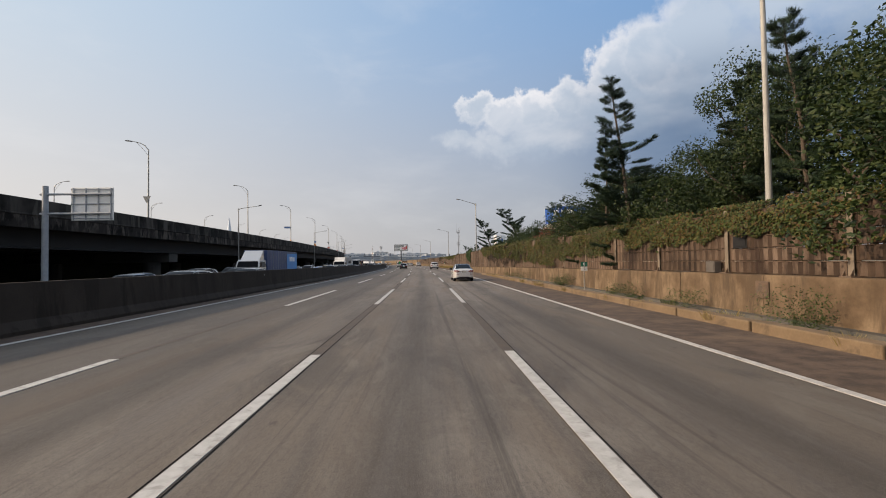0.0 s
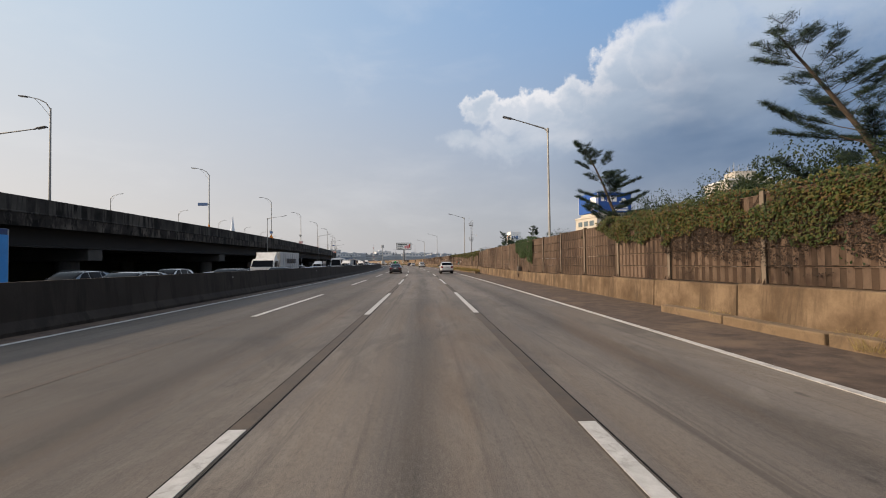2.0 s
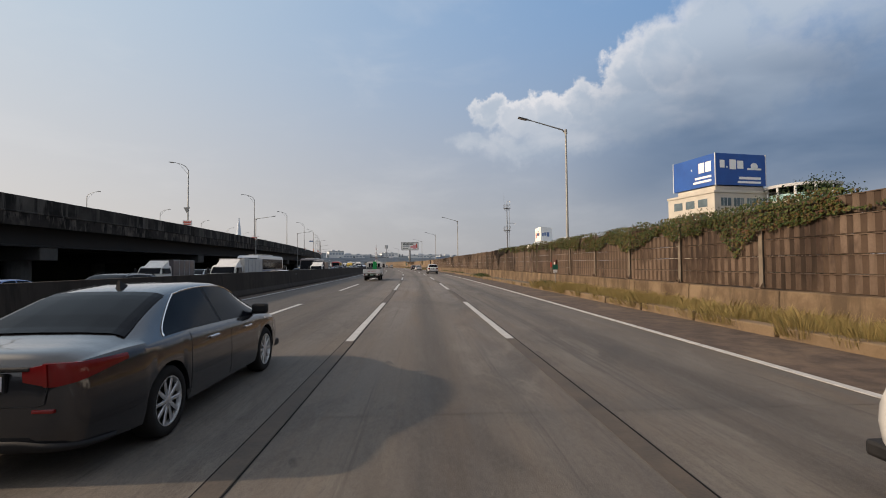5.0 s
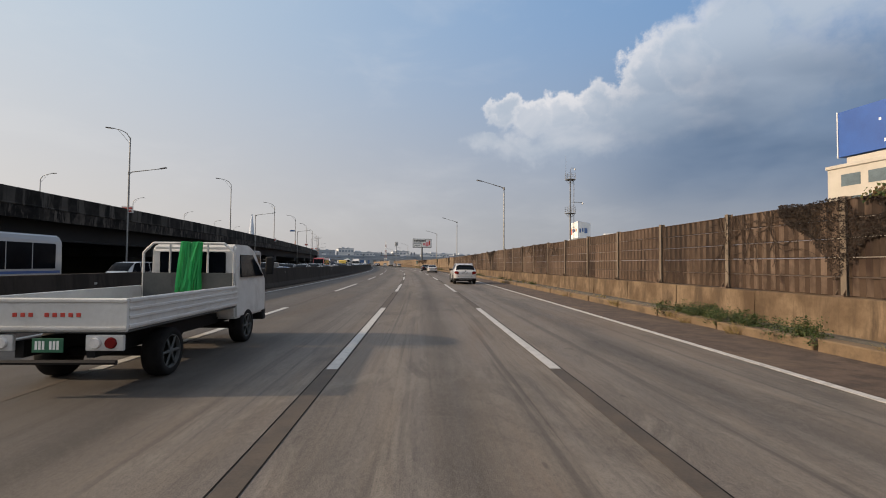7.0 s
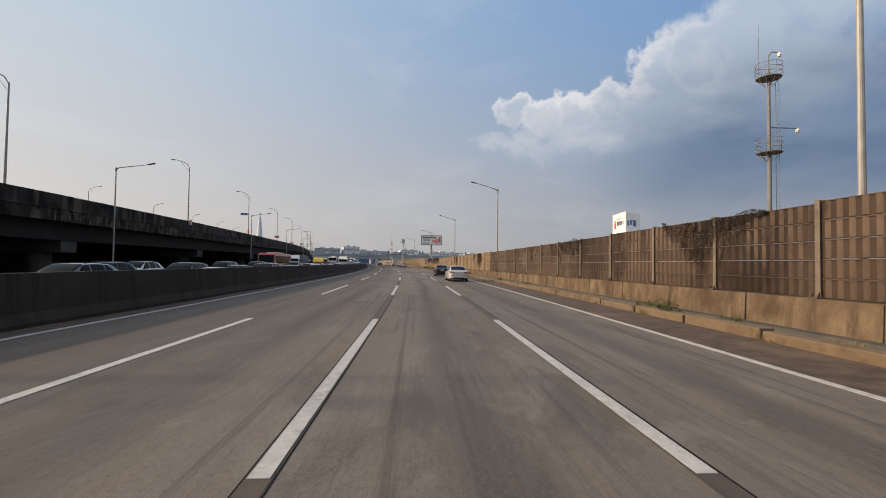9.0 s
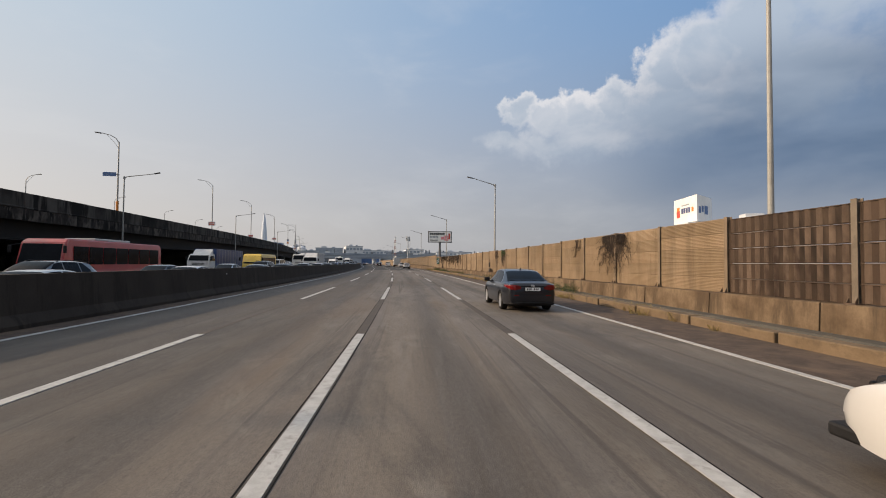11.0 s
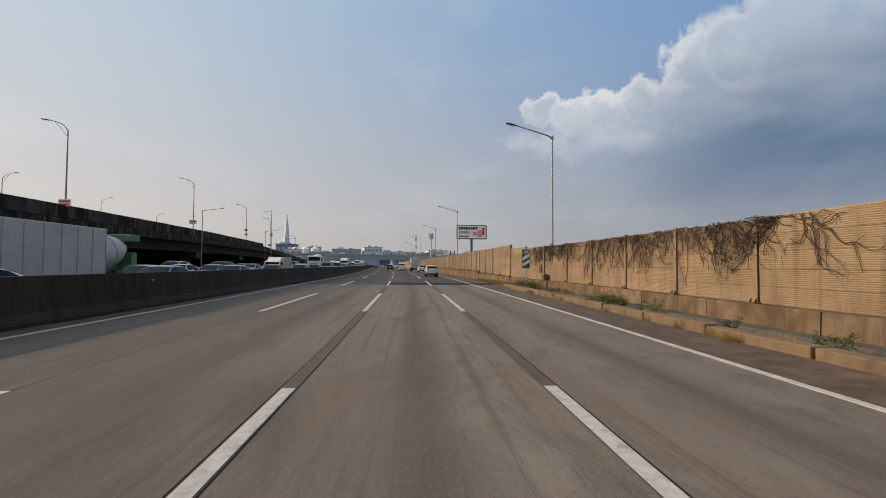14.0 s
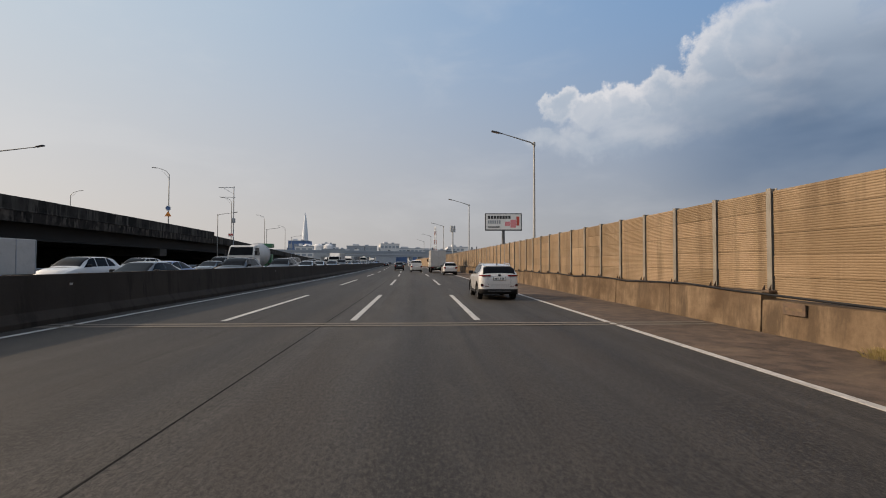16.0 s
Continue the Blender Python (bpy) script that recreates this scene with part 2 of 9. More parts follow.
def road_concrete(name, base, dark, warm, pale=0.21, oily=0.72, grit=0.48, trail=0.20, coarse=0.22):
    """Old lane surface: polished wheel tracks, an oily middle, drawn-out smears, fine aggregate. UV runs across and along the road."""
    m = bpy.data.materials.new(name)
    m.use_nodes = True
    g = Nodes(m.node_tree)
    vec = g.node("ShaderNodeTexCoord").outputs["UV"]
    x, y, z = g.split(vec)
    lane = g.math("SUBTRACT", g.math("FRACT", g.math("DIVIDE", g.math("ADD", x, 8.75), 3.5)), 0.5)
    off = g.math("ABSOLUTE", lane)
    light = (pale, pale * 0.89, pale * 0.75)
    wander = g.math("MULTIPLY", g.math("SUBTRACT", g.noise(g.combine(2.0, g.math("MULTIPLY", y, 0.05), 1.0), 1.0, 2.0), 0.5), 0.12)
    oil = g.ramp(g.math("ABSOLUTE", g.math("ADD", lane, wander)), 0.17, 0.0)
    rut = g.math("MULTIPLY", g.ramp(off, 0.12, 0.25), g.ramp(off, 0.42, 0.30))
    smear = g.noise(g.combine(g.math("MULTIPLY", x, 1.3), g.math("MULTIPLY", y, 0.055), 0.0), 1.0, 7.0, 0.66, 0.7)
    blotch = g.noise(g.combine(g.math("MULTIPLY", x, 0.60), g.math("MULTIPLY", y, 0.20), 5.0), 1.0, 8.0, 0.70, 1.0)
    wash = g.noise(g.combine(g.math("MULTIPLY", x, 0.9), g.math("MULTIPLY", y, 0.30), 15.0), 1.0, 8.0, 0.72, 1.3)
    streak = g.noise(g.combine(g.math("MULTIPLY", x, 11.0), g.math("MULTIPLY", y, 0.20), 2.0), 1.0, 5.0, 0.65)
    tread = g.noise(g.combine(g.math("MULTIPLY", x, 30.0), g.math("MULTIPLY", y, 1.6), 9.0), 1.0, 4.0, 0.7)
    grain = g.noise(vec, 80.0, 3.0, 0.75)
    col = g.mix(g.ramp(smear, 0.34, 0.66), base, warm)
    col = g.mix(g.math("MULTIPLY", g.ramp(blotch, 0.48, 0.66), 0.62), col, dark)
    col = g.mix(g.math("MULTIPLY", g.ramp(wash, 0.50, 0.64), 0.60), col, light)
    col = g.mix(g.math("MULTIPLY", oil, g.ramp(smear, 0.25, 0.6, trail, oily)), col, dark)
    col = g.mix(g.math("MULTIPLY", rut, 0.15), col, light)
    col = g.mix(g.math("MULTIPLY", g.ramp(streak, 0.50, 0.72), 0.38), col, dark)
    col = g.mix(g.math("MULTIPLY", g.ramp(tread, 0.50, 0.75), 0.30), col, dark)
    col = g.mix(g.math("MULTIPLY", g.ramp(grain, 0.46, 0.66), grit), col, light)
    col = g.mix(g.math("MULTIPLY", g.ramp(grain, 0.50, 0.34), grit), col, dark)
    stone = g.noise(g.combine(g.math("MULTIPLY", x, 26.0), g.math("MULTIPLY", y, 13.0), 4.0), 1.0, 3.0, 0.7)
    col = g.mix(g.math("MULTIPLY", g.ramp(stone, 0.50, 0.68), coarse), col, light)
    col = g.mix(g.math("MULTIPLY", g.ramp(stone, 0.50, 0.34), coarse), col, dark)
    spot = g.noise(g.combine(g.math("MULTIPLY", x, 3.4), g.math("MULTIPLY", y, 1.5), 8.0), 1.0, 3.0, 0.5)
    col = g.mix(g.math("MULTIPLY", g.ramp(spot, 0.70, 0.75), 0.6), col, (0.035, 0.031, 0.027))
    tyre = g.noise(g.combine(g.math("MULTIPLY", x, 3.2), g.math("MULTIPLY", y, 0.035), 21.0), 1.0, 6.0, 0.7, 0.5)
    col = g.mix(g.math("MULTIPLY", g.ramp(tyre, 0.52, 0.64), g.math("MULTIPLY_ADD", rut, 0.35, 0.20)), col, dark)
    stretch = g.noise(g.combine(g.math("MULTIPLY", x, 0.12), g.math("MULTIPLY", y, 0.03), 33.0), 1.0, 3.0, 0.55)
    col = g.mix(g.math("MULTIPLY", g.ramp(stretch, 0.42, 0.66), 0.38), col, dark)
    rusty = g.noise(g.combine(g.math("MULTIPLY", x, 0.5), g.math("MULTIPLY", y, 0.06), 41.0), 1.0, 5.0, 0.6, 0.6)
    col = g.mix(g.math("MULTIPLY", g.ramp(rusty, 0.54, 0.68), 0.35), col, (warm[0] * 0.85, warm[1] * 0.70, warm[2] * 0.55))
    # left lanes dimmed in colour: lens vignette and view angle, plus road dirt
    left_dim = g.math("MULTIPLY", g.ramp(x, -1.2, -5.6), 0.62)
    col = g.mix(left_dim, col, dark)
    r = g.node("ShaderNodeObjectInfo").outputs["Random"]
    k = g.math("MULTIPLY_ADD", r, 0.08, 0.96)
    col = g.mix(1.0, col, g.node("ShaderNodeCombineColor", i0=k, i1=k, i2=k).outputs[0], "MULTIPLY")
    b = g.node("ShaderNodeBsdfPrincipled", Base_Color=col)
    g.put(b.inputs["Roughness"], g.math("MULTIPLY_ADD", smear, 0.3, 0.6))
    b.inputs["Specular IOR Level"].default_value = 0.35
    bp = g.node("ShaderNodeBump", Strength=0.5, Distance=0.012, Height=g.math("ADD", grain, g.math("MULTIPLY", tread, 0.5)))
    g.put(b.inputs["Normal"], bp.outputs[0])
    end = g.node("ShaderNodeOutputMaterial")
    m.node_tree.links.new(b.outputs[0], end.inputs[0])
    return m


def streaked(name, base, light, run, scale=0.5, amount=0.8, rough=0.85, vary=0.0, fall=(1.6, 1.6, 0.22), width=(0.48, 0.62)):
    """Concrete or sheet with dark runs that water has drawn down the face; UV holds metres along and up."""
    m = bpy.data.materials.new(name)
    m.use_nodes = True
    g = Nodes(m.node_tree)
    vec = g.node("ShaderNodeNewGeometry").outputs["Position"]
    mp = g.node("ShaderNodeMapping", Vector=vec, Scale=fall).outputs[0]
    runs = g.noise(mp, 1.0, 5.0, 0.7, 0.3)
    big = g.noise(vec, scale, 5.0, 0.6)
    grain = g.noise(vec, 18.0, 4.0, 0.6)
    col = g.mix(g.ramp(big, 0.3, 0.7), base, light)
    col = g.mix(g.math("MULTIPLY", g.math("MULTIPLY", g.ramp(runs, *width), g.ramp(big, 0.25, 0.6)), amount), col, run)
    col = g.mix(g.math("MULTIPLY", g.ramp(grain, 0.4, 0.75), 0.15), col, run)
    if vary:
        r = g.node("ShaderNodeObjectInfo").outputs["Random"]
        k = g.math("MULTIPLY_ADD", r, vary, 1 - vary / 2)
        col = g.mix(1.0, col, g.node("ShaderNodeCombineColor", i0=k, i1=k, i2=g.math("MULTIPLY_ADD", r, vary * 1.1, 1 - vary * 0.55)).outputs[0], "MULTIPLY")
    b = g.node("ShaderNodeBsdfPrincipled", Base_Color=col, Roughness=rough)
    b.inputs["Specular IOR Level"].default_value = 0.2
    bp = g.node("ShaderNodeBump", Strength=0.3, Distance=0.015, Height=grain)
    g.put(b.inputs["Normal"], bp.outputs[0])
    end = g.node("ShaderNodeOutputMaterial")
    m.node_tree.links.new(b.outputs[0], end.inputs[0])
    return m


def paint(name, color, rough=0.28, metal=0.0, coat=1.0):
    return surface(name, tuple(c * 0.97 for c in color), color, 1.5, rough, metal, 0.0, coat=coat)


M = {}
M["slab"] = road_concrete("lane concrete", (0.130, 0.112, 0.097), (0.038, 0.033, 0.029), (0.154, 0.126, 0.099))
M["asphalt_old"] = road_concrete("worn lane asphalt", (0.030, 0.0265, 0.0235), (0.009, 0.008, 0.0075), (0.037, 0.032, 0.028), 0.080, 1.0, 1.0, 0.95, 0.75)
M["asphalt_new"] = surface("fresh asphalt patch", (0.007, 0.007, 0.007), (0.014, 0.0132, 0.013), 3.0, 0.92, bump=0.4, spec=0.12)
M["asphalt_opp"] = surface("oncoming road surface", (0.032, 0.030, 0.027), (0.056, 0.052, 0.046), 0.8, 0.85, bump=0.3)
M["shoulder"] = surface("brown shoulder asphalt", (0.034, 0.022, 0.015), (0.098, 0.066, 0.046), 2.4, 0.9, bump=0.7, stain=(0.130, 0.088, 0.056), stain_scale=0.5, stain_amount=0.75, coords="World", contrast=(0.36, 0.64))
M["seal"] = surface("tarred joint filler", (0.040, 0.032, 0.025), (0.082, 0.063, 0.046), 2.5, 0.8, bump=0.4, coords="World")
M["marking"] = surface("worn white road paint", (0.320, 0.312, 0.292), (0.465, 0.457, 0.436), 6.0, 0.6, bump=0.2, stain=(0.185, 0.172, 0.155), stain_scale=5.0, stain_amount=0.65, coords="World")
# tone lowered: the shade on the lane side is put into this colour
M["barrier"] = streaked("weathered median concrete, shade-darkened", (0.028, 0.022, 0.0175), (0.041, 0.033, 0.026), (0.013, 0.010, 0.008), 0.5, 0.7)
# near black, the gloom beneath the viaduct is put into this tone
M["bank"] = surface("shade-darkened weedy earth bank", (0.014, 0.016, 0.010), (0.034, 0.034, 0.022), 0.5, 0.95, coords="World", bump=0.5)
M["base"] = streaked("sand-stained footing concrete", (0.078, 0.052, 0.031), (0.196, 0.142, 0.091), (0.044, 0.031, 0.021), 0.9, 0.75, fall=(1.3, 1.3, 0.30), width=(0.44, 0.64))
M["kerb"] = surface("dusty ochre kerb concrete", (0.118, 0.080, 0.044), (0.170, 0.120, 0.072), 1.5, 0.9, bump=0.5, stain=(0.055, 0.040, 0.026), stain_scale=1.2, stain_amount=0.7, coords="World")
M["gutter"] = surface("silted gutter", (0.042, 0.042, 0.038), (0.080, 0.073, 0.061), 1.5, 0.9, bump=0.4, coords="World", stain=(0.109, 0.084, 0.055), stain_scale=0.7)
M["panel_brown"] = streaked("brown louvred sound panel", (0.046, 0.029, 0.0195), (0.069, 0.046, 0.031), (0.014, 0.009, 0.006), 0.5, 0.9, 0.6, 0.25, fall=(0.378, 0.378, 0.126), width=(0.46, 0.60))
M["panel_rib"] = streaked("pale louvre rib", (0.080, 0.054, 0.038), (0.134, 0.096, 0.070), (0.022, 0.012, 0.008), 0.45, 0.95, 0.65, 0.3, fall=(0.378, 0.378, 0.2), width=(0.45, 0.60))
M["panel_tan"] = streaked("tan ribbed sound panel", (0.192, 0.136, 0.082), (0.262, 0.194, 0.126), (0.082, 0.055, 0.031), 0.55, 0.55, 0.6, 0.26, fall=(1.4, 1.4, 0.16), width=(0.47, 0.66))
M["post"] = surface("weathered brown wall post", (0.120, 0.094, 0.068), (0.180, 0.145, 0.108), 2.0, 0.7, 0.0, coords="World", stain=(0.05, 0.036, 0.025), stain_scale=0.7)
M["post_tan"] = surface("tan wall post", (0.150, 0.108, 0.068), (0.210, 0.156, 0.104), 2.0, 0.7, 0.0, coords="World", stain=(0.07, 0.048, 0.03), stain_scale=0.8)
M["rust"] = surface("rusty base shoe", (0.06, 0.045, 0.035), (0.13, 0.085, 0.055), 5.0, 0.9, bump=0.4)
M["fascia"] = streaked("stained parapet concrete", (0.050, 0.045, 0.039), (0.092, 0.082, 0.071), (0.008, 0.007, 0.006), 0.35, 1.0, 0.9, fall=(0.8, 0.8, 0.09), width=(0.42, 0.52))
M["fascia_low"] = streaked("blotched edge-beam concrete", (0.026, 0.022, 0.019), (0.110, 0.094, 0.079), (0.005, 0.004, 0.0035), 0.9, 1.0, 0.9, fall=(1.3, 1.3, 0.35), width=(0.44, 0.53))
# girder, shaded pier and shaded soil carry the viaduct's gloom in their colour
M["girder"] = surface("shade-darkened girder steel", (0.010, 0.0095, 0.009), (0.022, 0.020, 0.019), 0.5, 0.8, coords="World")
M["pier_shade"] = surface("shade-darkened pier concrete", (0.045, 0.042, 0.038), (0.085, 0.080, 0.072), 0.6, 0.9, coords="World", bump=0.3)
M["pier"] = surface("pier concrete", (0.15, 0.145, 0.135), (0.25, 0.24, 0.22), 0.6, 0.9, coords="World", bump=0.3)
M["soil_shade"] = surface("shade-darkened soil", (0.022, 0.019, 0.015), (0.045, 0.038, 0.030), 0.6, 0.95, bump=0.5, coords="World")
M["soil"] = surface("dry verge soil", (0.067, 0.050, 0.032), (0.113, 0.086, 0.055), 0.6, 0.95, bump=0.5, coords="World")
M["ground"] = surface("far ground", (0.10, 0.105, 0.075), (0.19, 0.175, 0.13), 0.05, 0.95, coords="World")
M["galv"] = surface("galvanised lamp steel", (0.235, 0.230, 0.213), (0.325, 0.319, 0.297), 3.0, 0.5, 0.2)
M["lamp_dark"] = surface("dark lamp head", (0.05, 0.052, 0.055), (0.10, 0.10, 0.105), 6.0, 0.5)
M["steel_grey"] = surface("grey painted steel", (0.24, 0.26, 0.28), (0.34, 0.36, 0.38), 2.0, 0.5)
M["mast_grey"] = surface("weathered mast steel", (0.13, 0.135, 0.14), (0.20, 0.205, 0.21), 2.0, 0.6)
M["box_grey"] = surface("dark weathered steel box", (0.060, 0.052, 0.045), (0.095, 0.083, 0.072), 3.0, 0.7)
M["maroon"] = surface("dark red painted box", (0.050, 0.012, 0.009), (0.075, 0.018, 0.013), 3.0, 0.6)
M["navy_ink"] = surface("navy print", (0.05, 0.07, 0.16), (0.07, 0.09, 0.20), 3.0, 0.6)
M["post_pale"] = surface("pale galvanised wall post", (0.17, 0.155, 0.13), (0.24, 0.22, 0.19), 2.0, 0.55, 0.2, coords="World")
M["joint_pale"] = surface("pale concrete joint lip", (0.10, 0.086, 0.070), (0.16, 0.138, 0.112), 2.5, 0.85, coords="World", bump=0.4)
M["bed_grey"] = surface("grey-green load bed steel", (0.055, 0.060, 0.058), (0.095, 0.100, 0.096), 2.0, 0.6)
M["black"] = surface("black plastic", (0.007, 0.007, 0.008), (0.015, 0.015, 0.016), 6.0, 0.65, spec=0.25)
M["rubber"] = surface("tyre rubber", (0.008, 0.0075, 0.007), (0.018, 0.017, 0.016), 8.0, 0.9, spec=0.2)
M["alloy"] = surface("wheel alloy", (0.48, 0.48, 0.48), (0.66, 0.66, 0.66), 8.0, 0.35, 0.7)
M["alloy_dark"] = surface("dark wheel alloy", (0.09, 0.09, 0.09), (0.20, 0.20, 0.20), 8.0, 0.35, 0.7)
M["chrome"] = surface("bright trim", (0.70, 0.70, 0.70), (0.80, 0.80, 0.80), 4.0, 0.2, 1.0)
M["glass"] = surface("tinted car glass", (0.003, 0.004, 0.006), (0.006, 0.008, 0.011), 2.0, 0.14, spec=0.06)
M["red_lamp"] = surface("red lamp lens", (0.13, 0.005, 0.005), (0.16, 0.006, 0.006), 2.0, 0.2, coat=0.4, spec=0.3)
M["clear_lamp"] = surface("clear lamp lens", (0.60, 0.58, 0.55), (0.82, 0.80, 0.77), 12.0, 0.2, coat=1.0)
M["plate"] = surface("white number plate", (0.66, 0.66, 0.64), (0.80, 0.80, 0.78), 6.0, 0.5)
M["plate_green"] = surface("green number plate", (0.02, 0.10, 0.055), (0.035, 0.15, 0.08), 6.0, 0.5)
M["ink"] = surface("dark lettering", (0.02, 0.02, 0.022), (0.04, 0.04, 0.042), 6.0, 0.6)
M["white_ink"] = surface("white lettering", (0.72, 0.72, 0.70), (0.84, 0.84, 0.82), 6.0, 0.6)
M["red_ink"] = surface("red lettering", (0.38, 0.03, 0.02), (0.52, 0.05, 0.03), 6.0, 0.6)
M["white"] = paint("white car paint", (0.56, 0.555, 0.542))
M["silver"] = paint("silver car paint", (0.42, 0.43, 0.44), 0.3, 0.5)
M["grey"] = paint("grey car paint", (0.13, 0.135, 0.14), 0.3, 0.4)
M["night"] = surface("dark blue-grey car paint", (0.006, 0.007, 0.011), (0.008, 0.009, 0.014), 1.5, 0.35, coat=0.7, spec=0.3)
M["blackcar"] = paint("black car paint", (0.012, 0.012, 0.014), 0.22)
M["blue"] = paint("blue car paint", (0.03, 0.09, 0.28), 0.3)
M["box_white"] = surface("white cargo box", (0.37, 0.365, 0.35), (0.46, 0.455, 0.44), 0.8, 0.5, stain=(0.26, 0.25, 0.225), stain_scale=0.8)
M["truck_white"] = surface("white truck enamel", (0.54, 0.53, 0.50), (0.66, 0.65, 0.62), 1.2, 0.4, stain=(0.34, 0.31, 0.27), stain_scale=1.4, stain_amount=0.4)
M["box_blue"] = surface("navy cargo box", (0.012, 0.032, 0.10), (0.02, 0.05, 0.15), 0.8, 0.45)
M["sky_blue"] = surface("bright blue panel", (0.02, 0.19, 0.50), (0.035, 0.26, 0.62), 0.8, 0.45)
M["yellow"] = surface("yellow bus enamel", (0.62, 0.40, 0.04), (0.78, 0.53, 0.07), 0.8, 0.35, coat=0.6)
M["red_bus"] = surface("red bus enamel", (0.34, 0.03, 0.03), (0.46, 0.05, 0.045), 0.8, 0.35, coat=0.6)
M["grey_bus"] = surface("dark bus enamel", (0.05, 0.045, 0.05), (0.09, 0.08, 0.085), 0.8, 0.35, coat=0.6)
M["green_truck"] = surface("green truck enamel", (0.03, 0.12, 0.06), (0.05, 0.18, 0.09), 0.8, 0.4)
M["net"] = leafy("green netting", [(0.01, 0.22, 0.06), (0.02, 0.40, 0.10), (0.03, 0.5, 0.14)])
M["sign_green"] = surface("green road sign", (0.008, 0.11, 0.075), (0.014, 0.16, 0.105), 3.0, 0.45)
M["sign_blue"] = surface("blue advertising panel", (0.006, 0.055, 0.25), (0.010, 0.078, 0.33), 0.3, 0.45, coords="World")
M["sign_white"] = surface("white advertising panel", (0.70, 0.69, 0.66), (0.80, 0.79, 0.76), 0.5, 0.5)
M["sign_red"] = surface("red sign face", (0.42, 0.05, 0.03), (0.55, 0.08, 0.05), 3.0, 0.5)
M["orange"] = surface("orange marker", (0.55, 0.17, 0.02), (0.70, 0.25, 0.03), 3.0, 0.5)
M["pink"] = surface("pink print", (0.60, 0.18, 0.20), (0.74, 0.30, 0.32), 3.0, 0.5)
M["ivy"] = leafy("creeper leaves", [(0.017, 0.033, 0.006), (0.036, 0.060, 0.010), (0.068, 0.084, 0.016), (0.105, 0.078, 0.017), (0.085, 0.030, 0.014)])
M["ivy_dark"] = leafy("green creeper leaves", [(0.015, 0.034, 0.009), (0.030, 0.060, 0.015), (0.053, 0.090, 0.022)])
M["leaf"] = leafy("broad leaves", [(0.009, 0.019, 0.006), (0.019, 0.038, 0.010), (0.034, 0.056, 0.013), (0.053, 0.068, 0.017)])
M["needle"] = leafy("pine needles", [(0.010, 0.022, 0.011), (0.018, 0.037, 0.018), (0.032, 0.056, 0.026), (0.048, 0.068, 0.032)])
M["rust_leaf"] = leafy("red-brown dry leaves", [(0.07, 0.022, 0.014), (0.13, 0.04, 0.022), (0.17, 0.065, 0.03)])
M["bark"] = surface("bark", (0.038, 0.029, 0.022), (0.084, 0.063, 0.046), 6.0, 0.95, bump=0.6)
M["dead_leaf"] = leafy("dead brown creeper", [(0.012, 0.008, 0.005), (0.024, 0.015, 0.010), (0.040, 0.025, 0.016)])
M["vine"] = surface("bare vine stems", (0.024, 0.016, 0.012), (0.060, 0.040, 0.027), 8.0, 0.95, bump=0.4)
M["dry_grass"] = leafy("dry roadside grass", [(0.190, 0.140, 0.050), (0.300, 0.225, 0.090), (0.200, 0.180, 0.060), (0.340, 0.250, 0.110)])
M["weed"] = leafy("green weeds", [(0.018, 0.034, 0.009), (0.040, 0.066, 0.016), (0.075, 0.098, 0.028), (0.120, 0.110, 0.042)])
M["stone_wall"] = surface("cream stone cladding", (0.37, 0.343, 0.295), (0.45, 0.422, 0.37), 0.3, 0.7, coords="World")
# far tones are paled and blued: distance haze is mixed into the colour
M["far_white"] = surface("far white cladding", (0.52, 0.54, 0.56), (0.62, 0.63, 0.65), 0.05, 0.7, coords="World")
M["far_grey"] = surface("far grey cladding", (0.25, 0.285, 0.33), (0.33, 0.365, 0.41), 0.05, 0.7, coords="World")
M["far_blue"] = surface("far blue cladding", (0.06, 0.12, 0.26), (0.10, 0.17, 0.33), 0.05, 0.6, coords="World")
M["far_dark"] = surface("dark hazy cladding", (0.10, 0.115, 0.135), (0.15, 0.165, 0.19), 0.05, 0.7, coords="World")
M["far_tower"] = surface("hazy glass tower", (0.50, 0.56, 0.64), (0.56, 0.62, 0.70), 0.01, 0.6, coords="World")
M["window"] = surface("building window glass", (0.05, 0.075, 0.09), (0.10, 0.14, 0.16), 0.6, 0.15, coat=0.6)
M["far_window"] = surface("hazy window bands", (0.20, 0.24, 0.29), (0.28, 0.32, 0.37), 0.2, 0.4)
M["teal_glass"] = surface("teal balustrade glass", (0.16, 0.30, 0.31), (0.26, 0.42, 0.42), 0.5, 0.15, coat=0.6)
M["red_white"] = surface("faded red mast paint", (0.26, 0.13, 0.11), (0.34, 0.19, 0.16), 0.3, 0.6)

# ---- the line of the road: metres along (s), metres to the right (u) ----
HEADING = [0.403, 1.15, 2.405, 3.885, 5.666, 7.825, 9.781, 11.34, 12.649, 13.89]      # degrees to the left, every 50 m
LINE_S = np.arange(-120.0, 1501.0, 1.0)
_h = np.interp(LINE_S, np.arange(len(HEADING)) * 50.0, np.radians(HEADING))
LINE_H = np.convolve(np.pad(_h, 15, "edge"), np.ones(31) / 31, "valid")
LINE_X, LINE_Y = np.cumsum(-np.sin(LINE_H)), np.cumsum(np.cos(LINE_H))
LINE_X, LINE_Y = LINE_X - LINE_X[120], LINE_Y - LINE_Y[120]
ROAD_END = 900.0


def turn_at(s):
    return float(np.interp(s, LINE_S, LINE_H))


def road(s, u, z=0.0):
    h = turn_at(s)
    return Vector((float(np.interp(s, LINE_S, LINE_X)) + u * math.cos(h), float(np.interp(s, LINE_S, LINE_Y)) + u * math.sin(h), z))


